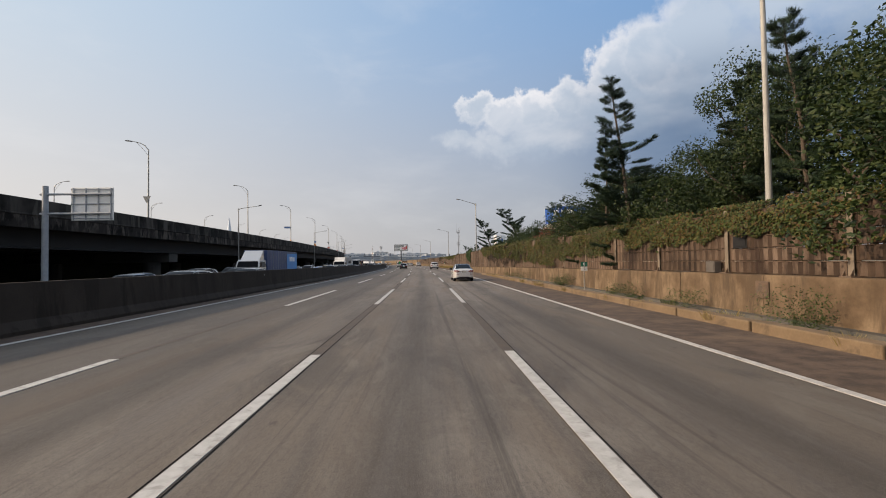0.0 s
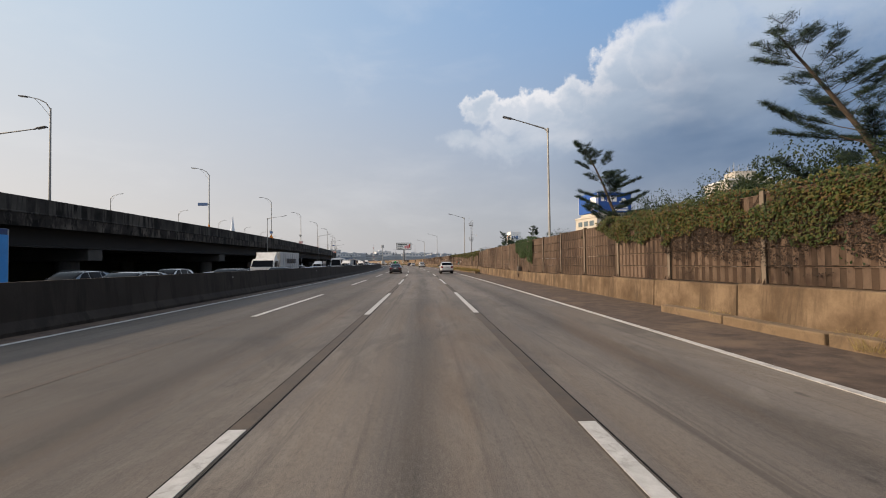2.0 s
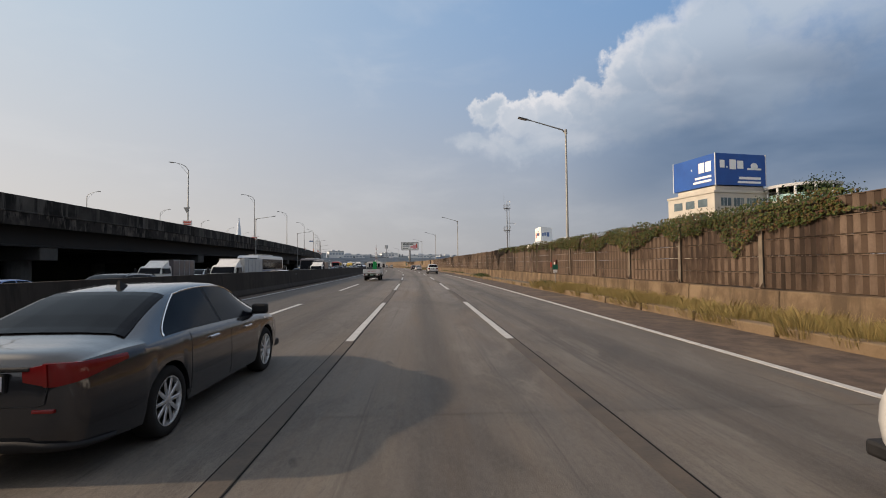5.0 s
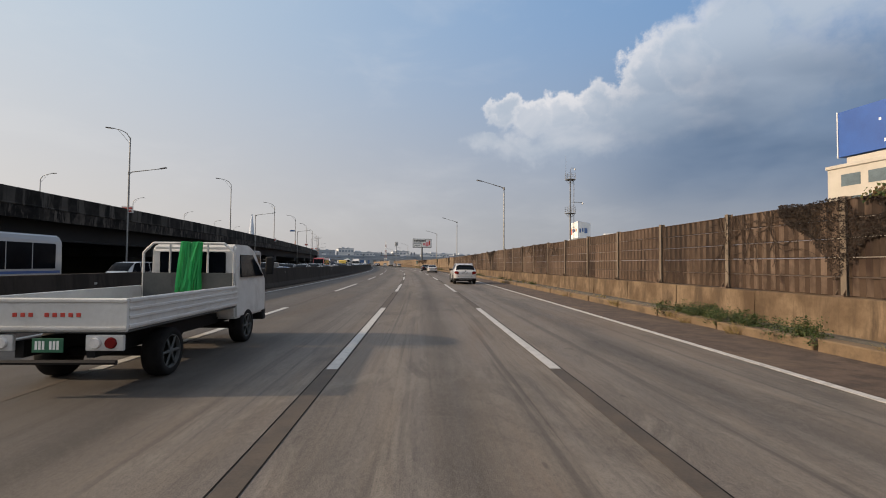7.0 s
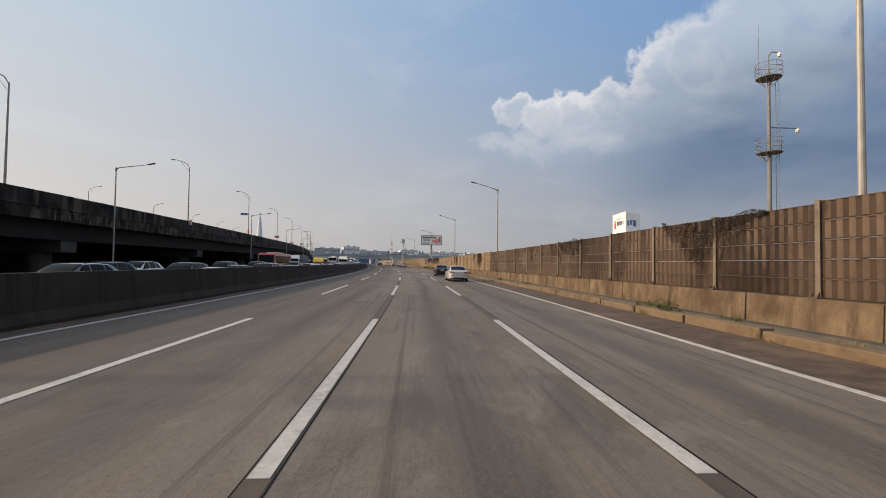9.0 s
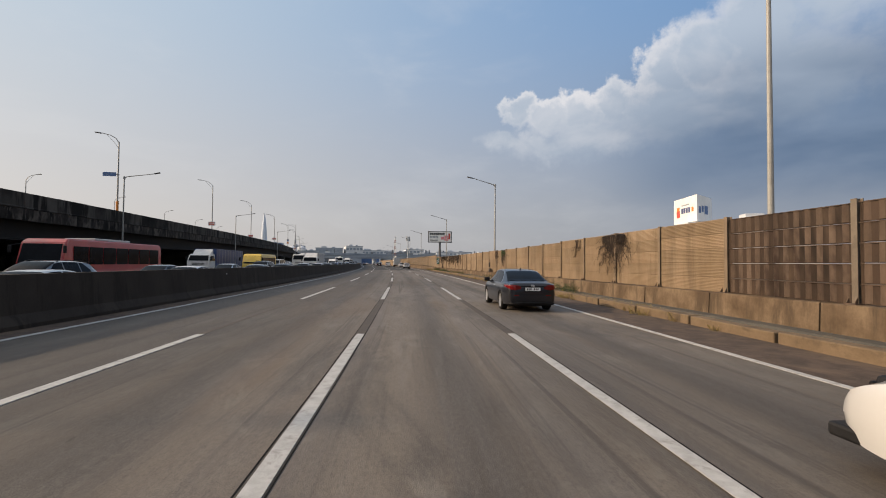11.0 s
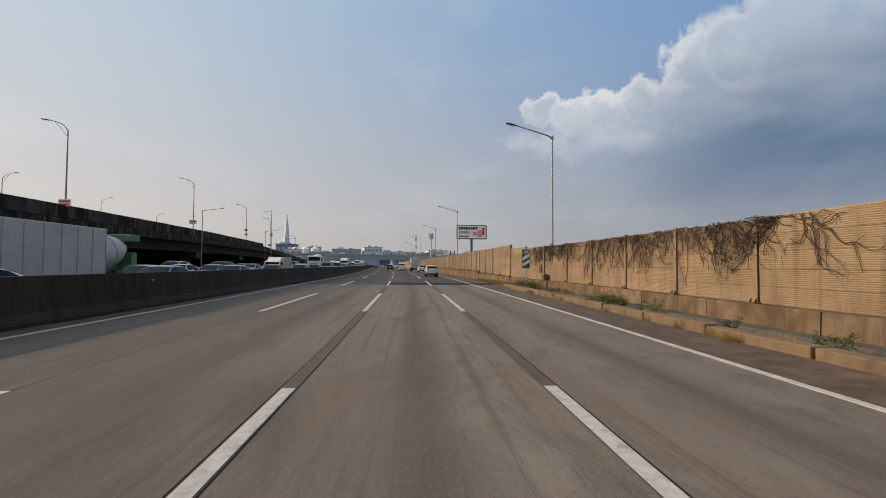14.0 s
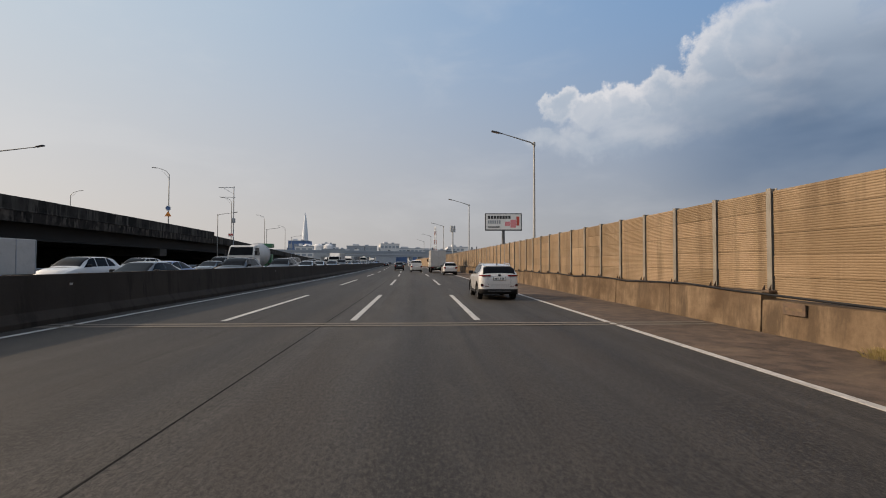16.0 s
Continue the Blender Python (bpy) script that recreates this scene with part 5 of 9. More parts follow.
    if detail:
        for side in (1, -1):
            # bright line over the side windows
            bm = bmesh.new()
            ya, yb = side_windows[0][0] + side_windows[0][2] * 0.6, screen[1] + 0.15
            pts = [sh.point(side_windows[0][0] + side_windows[0][2] * (i / 7) ** 1.9 - 0.01, 5.10 + 1.88 * i / 7, 0.009, side) for i in range(8)]
            ya = side_windows[0][0] + side_windows[0][2]
            pts += [sh.point(ya + (yb - ya) * i / 8, 6.99, 0.009, side) for i in range(1, 9)]
            bent(bm, pts, [0.0075] * len(pts), 5)
            part("window_trim", bm, M["chrome"], top)
    zp = zb - 0.16 if lamps == "sedan" else zb - 0.20
    if not facing:
        if detail:
            bm = bmesh.new()
            box(bm, (-0.275, -0.019, zp - 0.07), (0.275, 0.02, zp + 0.07), 0.006)
            part("plate_frame", bm, M["black"], top)
        plate_with_bars(top, -0.02, zp, -1, M["plate"], M["ink"], bars=detail)
    if detail:
        plate_with_bars(top, L + 0.008, zs + 0.22, 1, M["plate"], M["ink"])
    bm = bmesh.new()
    box(bm, (-0.40, L - 0.02, zs + 0.30), (0.40, L + 0.012, zs + 0.42), 0.02)
    part("grille", bm, M["black"], top)
    return top


def sedan_keys(L=4.9, w=0.91, h=1.435):
    k = L / 4.9
    return [(0.0, 0.38, 0.66, 0.72, w * 0.60, w * 0.52), (0.02, 0.32, 0.80, 0.86, w * 0.72, w * 0.63), (0.06, 0.29, 0.895, 0.955, w * 0.82, w * 0.73), (0.15, 0.26, 0.925, 0.992, w * 0.89, w * 0.79), (0.40, 0.22, 0.945, 1.012, w * 0.955, w * 0.82),
            (0.66 * k, 0.21, 0.95, 1.05, w * 0.995, w * 0.80), (1.05 * k, 0.20, 0.945, 1.205, w, w * 0.73), (1.50 * k, 0.20, 0.94, h - 0.075, w, w * 0.675), (1.95 * k, 0.20, 0.93, h - 0.012, w, w * 0.66), (2.45 * k, 0.20, 0.92, h, w, w * 0.665),
            (2.92 * k, 0.20, 0.91, h - 0.05, w, w * 0.68), (3.45 * k, 0.20, 0.90, h - 0.27, w, w * 0.73), (3.94 * k, 0.20, 0.875, 0.965, w * 0.995, w * 0.80), (4.4 * k, 0.21, 0.77, 0.865, w * 0.96, w * 0.74),
            (4.70 * k, 0.23, 0.66, 0.74, w * 0.86, w * 0.62), (4.85 * k, 0.30, 0.55, 0.61, w * 0.76, w * 0.52), (L, 0.36, 0.50, 0.54, w * 0.66, w * 0.45)]


def suv_keys(L=4.8, w=0.95, h=1.67):
    k = L / 4.8
    return [(0.0, 0.40, 0.84, 0.92, w * 0.70, w * 0.62), (0.025, 0.35, 0.97, 1.05, w * 0.82, w * 0.74), (0.07, 0.34, 1.06, 1.13, w * 0.90, w * 0.79), (0.15, 0.30, 1.105, 1.23, w * 0.95, w * 0.79), (0.34 * k, 0.28, 1.125, 1.40, w * 0.985, w * 0.755),
            (0.56 * k, 0.27, 1.12, h - 0.115, w, w * 0.715), (1.0 * k, 0.27, 1.10, h - 0.04, w, w * 0.70), (1.9 * k, 0.26, 1.08, h, w, w * 0.71), (2.6 * k, 0.26, 1.07, h - 0.035, w, w * 0.73),
            (3.1 * k, 0.26, 1.055, h - 0.23, w, w * 0.77), (3.62 * k, 0.26, 1.035, 1.13, w, w * 0.84), (4.2 * k, 0.27, 0.94, 1.03, w * 0.98, w * 0.80), (4.6 * k, 0.29, 0.80, 0.90, w * 0.90, w * 0.68),
            (4.75 * k, 0.34, 0.66, 0.74, w * 0.80, w * 0.56), (L, 0.40, 0.60, 0.66, w * 0.72, w * 0.50)]


def van_keys(L=4.9, w=0.94, h=1.92):
    k = L / 4.9
    return [(0.0, 0.42, 0.85, 0.95, w * 0.88, w * 0.80), (0.05, 0.32, 1.05, 1.5, w * 0.94, w * 0.84), (0.14, 0.28, 1.10, h - 0.10, w * 0.97, w * 0.82), (0.4, 0.27, 1.10, h - 0.02, w, w * 0.80),
            (2.2 * k, 0.26, 1.08, h, w, w * 0.80), (3.3 * k, 0.26, 1.07, h - 0.06, w, w * 0.80), (3.8 * k, 0.26, 1.06, h - 0.32, w, w * 0.80), (4.3 * k, 0.26, 1.03, 1.18, w * 0.98, w * 0.82),
            (4.7 * k, 0.28, 0.85, 0.98, w * 0.92, w * 0.74), (4.84 * k, 0.34, 0.66, 0.76, w * 0.82, w * 0.6), (L, 0.40, 0.6, 0.66, w * 0.75, w * 0.52)]


def make_sedan(name, label, paint_, group="", half=0.91, **more):
    kw = dict(wheelbase=2.78, rear_axle=1.06, r=0.335, side_windows=[(1.02, 2.24, 0.60, 0.0), (2.30, 3.80, 0.0, -0.84)], screen=(3.90, 2.98), rear=(0.66, 1.50))
    kw.update(more)
    return car(name, label, sedan_keys(w=half), paint_, group=group, **kw)


def make_suv(name, label, paint_, group="", size=1.0, **more):
    kw = dict(wheelbase=2.81 * size, rear_axle=0.98 * size, r=0.37 * size ** 0.5, lamps="suv", rails=True, cladding=True,
              side_windows=[(0.70 * size, 1.30 * size, 0.40, 0.0), (1.36 * size, 2.28 * size, 0.0, 0.0), (2.34 * size, 3.42 * size, 0.0, -0.62)], screen=(3.56 * size, 2.66 * size), rear=(0.10 * size, 0.51 * size))
    kw.update(more)
    return car(name, label, suv_keys(4.8 * size, 0.935 * min(1, size ** 0.6), 1.68 * size ** 0.5), paint_, group=group, **kw)


def make_van(name, label, paint_, group="", **more):
    kw = dict(wheelbase=3.0, rear_axle=1.0, r=0.34, lamps="suv", side_windows=[(0.4, 1.5, 0.05, 0.0), (1.56, 2.7, 0.0, 0.0), (2.76, 3.95, 0.0, -0.5)], screen=(4.26, 3.42), rear=(0.055, 0.13))
    kw.update(more)
    return car(name, label, van_keys(), paint_, group=group, **kw)


def put(ob, s, u, z=0.0, tail_first=True, turn=0.0):
    """Stand a vehicle on the road; tail_first: it drives as the camera does, its rear axle datum at s."""
    ob.matrix_basis = at_road(s, u, z, turn + (0 if tail_first else 180))
    return ob


# vehicles on the camera's carriageway
put(make_sedan("sedan_car", "cream-white sedan with dark tinted glass roof in the outer lane", "white", half=0.865, dark_roof=True), 38.55, 3.46)
put(make_suv("suv_car", "white sport utility car with dark wheels and roof rails", "white", rim="alloy_dark"), 188.75, 3.42)
put(make_sedan("sedan_car", "dark blue-grey sedan with pale five-spoke wheels", "night", spokes=5), 253.1, 3.52)
put(make_suv("suv_car", "small white crossover car with dark cladding and black roof", "white", size=0.88, rim="alloy_dark", lamps="slim"), 365.2, 3.55)
put(make_sedan("sedan_car", "black sedan driving in the inner lane", "blackcar"), 112.0, -3.55)
put(make_suv("suv_car", "white crossover car driving ahead in the outer lane", "white", size=0.95, rim="alloy_dark"), 107.0, 3.65)
put(make_sedan("sedan_car", "white hatch-tailed sedan driving ahead in the outer lane", "white"), 236.5, 3.60)
put(make_van("van_car", "pearl white people carrier in the middle lane", "white", detail=False), 419.9, 0.75)
put(make_suv("suv_car", "white sport utility car behind the lorry", "white", size=0.95, detail=False), 403.5, 4.65)
put(make_suv("suv_car", "black sport utility car far ahead", "blackcar", detail=False), 435.0, -2.1)
for s, u, kind, pnt, lab in ((470, -1.7, "sedan", "silver", "silver sedan far along the road"), (505, 1.9, "van", "white", "white van far along the road"), (520, -6.9, "sedan", "blackcar", "black sedan far along the road"),
                             (560, 0.3, "suv", "grey", "grey crossover car far along the road"), (592, -3.6, "sedan", "white", "white sedan far along the road"), (575, 3.8, "van", "silver", "silver van far along the road")):
    f = {"sedan": make_sedan, "suv": make_suv, "van": make_van}[kind]
    put(f(kind + "_car", lab, pnt, detail=False), s, u)


# ---- lorries and buses; all with the tail at y = 0 and the wheels on z = 0 ----
def cab(top, y0, y1, w, z0, zh, mat, slope=0.35, name="cab"):
    """A cab-over cab between y0 and y1 with raked screen, windows, mirrors, bumper and lamps."""
    bm = bmesh.new()
    zb = z0 + (zh - z0) * 0.52
    sec = [(y0, z0), (y1, z0), (y1 + 0.02, z0 + 0.35), (y1, zb), (y1 - slope, zh - 0.10), (y1 - slope - 0.25, zh), (y0 + 0.08, zh), (y0, zh - 0.1)]
    lo = [bm.verts.new((-w * (0.93 if z > zb + 0.1 else 1.0), y, z)) for y, z in sec]
    hi = [bm.verts.new((w * (0.93 if z > zb + 0.1 else 1.0), y, z)) for y, z in sec]
    n = len(sec)
    for k in range(n):
        bm.faces.new((lo[k], lo[(k + 1) % n], hi[(k + 1) % n], hi[k]))
    bm.faces.new(lo)
    bm.faces.new(hi[::-1])
    bmesh.ops.recalc_face_normals(bm, faces=bm.faces[:])
    bmesh.ops.bevel(bm, geom=bm.edges[:], offset=0.045, segments=2, affect="EDGES")
    c = part(name, bm, mat, top)
    bm = bmesh.new()
    q = [(-w * 0.88, y1 + 0.015, zb + 0.06), (w * 0.88, y1 + 0.015, zb + 0.06), (w * 0.82, y1 - slope + 0.045, zh - 0.16), (-w * 0.82, y1 - slope + 0.045, zh - 0.16)]
    v = [bm.verts.new(p) for p in q] + [bm.verts.new((p[0], p[1] - 0.02, p[2])) for p in q]
    bm.faces.new(v[:4])
    for k in range(4):
        bm.faces.new((v[k], v[k + 4], v[(k + 1) % 4 + 4], v[(k + 1) % 4]))
    part("windscreen", bm, M["glass"], top)
    for side in (1, -1):
        bm = bmesh.new()
        yy = [(y0 + 0.22, zb + 0.05), (y1 - 0.18, zb + 0.05), (y1 - slope - 0.18, zh - 0.20), (y0 + 0.26, zh - 0.20)]
        xs = [w * 1.004, w * 1.004, w * 0.945, w * 0.945]
        v = [bm.verts.new((side * (x + 0.006), y, z)) for x, (y, z) in zip(xs, yy)] + [bm.verts.new((side * (x - 0.02), y, z)) for x, (y, z) in zip(xs, yy)]
        bm.faces.new(v[:4])
        for k in range(4):
            bm.faces.new((v[k], v[k + 4], v[(k + 1) % 4 + 4], v[(k + 1) % 4]))
        part("side_window", bm, M["glass"], top)
        bm = bmesh.new()
        box(bm, (-0.09, -0.05, -0.2), (0.09, 0.05, 0.2), 0.03, Matrix.Translation((side * (w + 0.13), y1 - 0.12, zb + 0.28)))
        rod(bm, (side * (w - 0.03), y1 - 0.12, zb + 0.4), (side * (w + 0.13), y1 - 0.12, zb + 0.4), 0.015)
        part("door_mirror", bm, M["black"], top)
        bm = bmesh.new()
        box(bm, (-0.17, -0.02, -0.1), (0.17, 0.03, 0.1), 0.02, Matrix.Translation((side * (w - 0.24), y1 + 0.02, z0 + 0.25)))
        part("headlight", bm, M["clear_lamp"], top)
    bm = bmesh.new()
    box(bm, (-w, y1 - 0.12, z0 - 0.18), (w, y1 + 0.05, z0 + 0.08), 0.03)
    part("bumper", bm, M["black"], top)
    bm = bmesh.new()
    for k in range(3):
        box(bm, (-w * 0.55, y1 + 0.01, z0 + 0.42 + 0.09 * k), (w * 0.55, y1 + 0.035, z0 + 0.47 + 0.09 * k), 0.006)
    part("grille", bm, M["black"], top)
    return c


def chassis(top, L, w, axles, r, z=0.55, rim="alloy_dark"):
    bm = bmesh.new()
    for x in (-0.42, 0.42):
        box(bm, (x - 0.05, 0.1, z), (x + 0.05, L - 0.3, z + 0.2))
    for y in axles:
        rod(bm, (-w + 0.2, y, r), (w - 0.2, y, r), 0.07)
    box(bm, (-w + 0.1, L * 0.45, z - 0.25), (-0.5, L * 0.45 + 0.9, z + 0.15), 0.04)
    part("chassis", bm, M["black"], top)
    for y in axles:
        for side in (1, -1):
            wheel(top, side * (w - 0.15), y, r, 0.26, M[rim], 6, side)


def tail_gear(top, w, z):
    for side in (1, -1):
        bm = bmesh.new()
        box(bm, (-0.2, -0.02, -0.06), (0.2, 0.05, 0.06), 0.02, Matrix.Translation((side * (w - 0.28), 0.0, z)))
        part("tail_light", bm, M["red_lamp"], top)
    plate_with_bars(top, -0.01, z - 0.02, -1, M["plate_green"], M["white_ink"], 0.45, 0.18)


def box_lorry(name, label, cab_mat, box_mat, L=8.0, H=3.3, w=1.12, bars=None, panel=None, deflector=True, cab_len=1.75):
    top = thing(name, label, "lorry")
    r = 0.45
    chassis(top, L, w, (1.6, L - 1.2), r)
    zc = min(2.45, H * 0.80)
    cab(top, L - cab_len, L, w, 0.75 if H > 2.8 else 0.62, zc, cab_mat)
    bm = bmesh.new()
    box(bm, (-w - 0.03, 0.0, 0.95), (w + 0.03, L - cab_len - 0.15, H), 0.03)
    cargo = part("cargo_box", bm, box_mat, top)
    bm = bmesh.new()
    for y in [0.02 + k * 0.9 for k in range(int((L - cab_len) / 0.9))]:
        for side in (1, -1):
            box(bm, (min(side * (w + 0.03), side * (w + 0.05)), y, 0.97), (max(side * (w + 0.03), side * (w + 0.05)), y + 0.04, H - 0.03))
    for x in (-0.02,):
        box(bm, (x, -0.02, 0.97), (x + 0.04, 0.01, H - 0.05))
    part("box_rib", bm, M["steel_grey"], cargo)
    if panel:
        for side in (1, -1):
            bm = bmesh.new()
            box(bm, (min(side * (w + 0.05), side * (w + 0.058)), panel[0], 1.2), (max(side * (w + 0.05), side * (w + 0.058)), panel[1], H - 0.25))
            part("side_panel", bm, M[panel[2]], cargo)
    if bars:
        for side in (1, -1):
            bm = bmesh.new()
            for k in range(7):
                y = bars[0] + (bars[1] - bars[0]) * k / 7
                box(bm, (min(side * (w + 0.058), side * (w + 0.066)), y, bars[2]), (max(side * (w + 0.058), side * (w + 0.066)), y + (bars[1] - bars[0]) / 9, bars[2] + bars[3]))
            part("lettering_bar", bm, M[bars[4]], cargo)
    if deflector:
        bm = bmesh.new()
        yb = L - cab_len + 0.2
        v = [bm.verts.new(p) for p in ((-w * 0.85, yb, zc - 0.03), (w * 0.85, yb, zc - 0.03), (w * 0.80, yb, H - 0.06), (-w * 0.80, yb, H - 0.06), (-w * 0.78, L - 0.75, zc - 0.02), (w * 0.78, L - 0.75, zc - 0.02))]
        for q in ((0, 1, 2, 3), (4, 3, 2, 5), (0, 3, 4), (1, 5, 2), (0, 4, 5, 1)):
            bm.faces.new([v[i] for i in q])
        bmesh.ops.recalc_face_normals(bm, faces=bm.faces[:])
        part("wind_deflector", bm, cab_mat, top)
    tail_gear(top, w, 0.8)
    return top


def bus(name, label, mat, L=11.5, H=3.3, w=1.24, stripe=None, roof_unit=True):
    top = thing(name, label, "bus")
    bm = bmesh.new()
    sec = [(0.0, 0.45), (L, 0.45), (L + 0.05, 1.1), (L - 0.02, 1.5), (L - 0.30, H - 0.25), (L - 0.6, H), (0.25, H), (0.03, H - 0.3)]
    lo = [bm.verts.new((-w * (0.95 if z > H - 0.1 else 1.0), y, z)) for y, z in sec]
    hi = [bm.verts.new((w * (0.95 if z > H - 0.1 else 1.0), y, z)) for y, z in sec]
    n = len(sec)
    for k in range(n):
        bm.faces.new((lo[k], lo[(k + 1) % n], hi[(k + 1) % n], hi[k]))
    bm.faces.new(lo)
    bm.faces.new(hi[::-1])
    bmesh.ops.recalc_face_normals(bm, faces=bm.faces[:])
    bmesh.ops.bevel(bm, geom=bm.edges[:], offset=0.07, segments=3, affect="EDGES")
    part("body", bm, mat, top)
    count = int((L - 1.6) / 1.35)
    z0, z1 = H * 0.48, H - 0.42
    for side in (1, -1):
        for k in range(count):
            y = 0.5 + k * (L - 1.4) / count
            bm = bmesh.new()
            box(bm, (min(side * (w - 0.02), side * (w + 0.006)), y, z0), (max(side * (w - 0.02), side * (w + 0.006)), y + (L - 1.4) / count - 0.07, z1), 0.012)
            part("side_window", bm, M["glass"], top)
        if stripe:
            bm = bmesh.new()
            box(bm, (min(side * w, side * (w + 0.004)), 0.2, z0 - 0.22), (max(side * w, side * (w + 0.004)), L - 0.3, z0 - 0.10))
            part("stripe", bm, M[stripe], top)
        bm = bmesh.new()
        box(bm, (-0.2, -0.02, -0.09), (0.2, 0.04, 0.09), 0.03, Matrix.Translation((side * (w - 0.32), L + 0.02, 0.85)))
        part("headlight", bm, M["clear_lamp"], top)
        bm = bmesh.new()
        box(bm, (-0.08, -0.06, -0.22), (0.08, 0.06, 0.2), 0.03, Matrix.Translation((side * (w + 0.22), L + 0.12, z1 - 0.2)))
        rod(bm, (side * (w - 0.1), L - 0.25, z1 + 0.1), (side * (w + 0.22), L + 0.12, z1 - 0.02), 0.02)
        part("door_mirror", bm, M["black"], top)
        for y in (L * 0.22, L * 0.78):
            wheel(top, side * (w - 0.14), y, 0.48, 0.27, M["alloy"], 8, side)
    bm = bmesh.new()
    q = [(-w * 0.90, L + 0.03, 1.35), (w * 0.90, L + 0.03, 1.35), (w * 0.86, L - 0.285, H - 0.30), (-w * 0.86, L - 0.285, H - 0.30)]
    v = [bm.verts.new(p) for p in q] + [bm.verts.new((p[0], p[1] - 0.05, p[2])) for p in q]
    bm.faces.new(v[:4])
    for k in range(4):
        bm.faces.new((v[k], v[k + 4], v[(k + 1) % 4 + 4], v[(k + 1) % 4]))
    part("windscreen", bm, M["glass"], top)
    bm = bmesh.new()
    box(bm, (-w * 0.8, -0.012, z0), (w * 0.8, 0.03, z1), 0.02)
    part("rear_window", bm, M["glass"], top)
    if roof_unit:
        bm = bmesh.new()
        box(bm, (-w * 0.75, L * 0.35, H - 0.02), (w * 0.75, L * 0.70, H + 0.16), 0.06)
        part("roof_unit", bm, M["box_white"], top)
    tail_gear(top, w, 0.9)
    return top


def mixer(name, label):
    top = thing(name, label, "lorry")
    L, w, r = 8.4, 1.24, 0.5
    chassis(top, L, w, (1.4, 2.75, L - 1.3), r)
    cab(top, L - 1.9, L, w, 0.85, 2.9, M["truck_white"])
    bm = bmesh.new()
    lathe(bm, [(0.0, 0.45), (0.9, 0.85), (2.4, 1.22), (3.4, 1.2), (4.6, 0.75), (4.9, 0.4)], 28, "Y", Matrix.Translation((0, 1.0, 2.45)) @ Matrix.Rotation(radians(-9), 4, "X"))
    drum = part("drum", bm, M["box_white"], top, "pale ribbed mixing drum", True)
    bm = bmesh.new()
    lathe(bm, [(2.2, 1.235), (2.3, 1.25), (2.4, 1.24)], 28, "Y", Matrix.Translation((0, 1.0, 2.45)) @ Matrix.Rotation(radians(-9), 4, "X"))
    part("drum_band", bm, M["steel_grey"], drum)
    bm = bmesh.new()
    box(bm, (-0.7, 0.3, 0.9), (0.7, 0.9, 2.2), 0.05)
    box(bm, (-0.75, 0.1, 2.9), (0.75, 1.2, 3.35), 0.05)
    part("hopper", bm, M["green_truck"], top)
    bm = bmesh.new()
    box(bm, (-0.25, -0.3, 1.2), (0.25, 0.5, 1.6), 0.05)
    part("chute", bm, M["steel_grey"], top)
    tail_gear(top, w, 0.8)
    return top


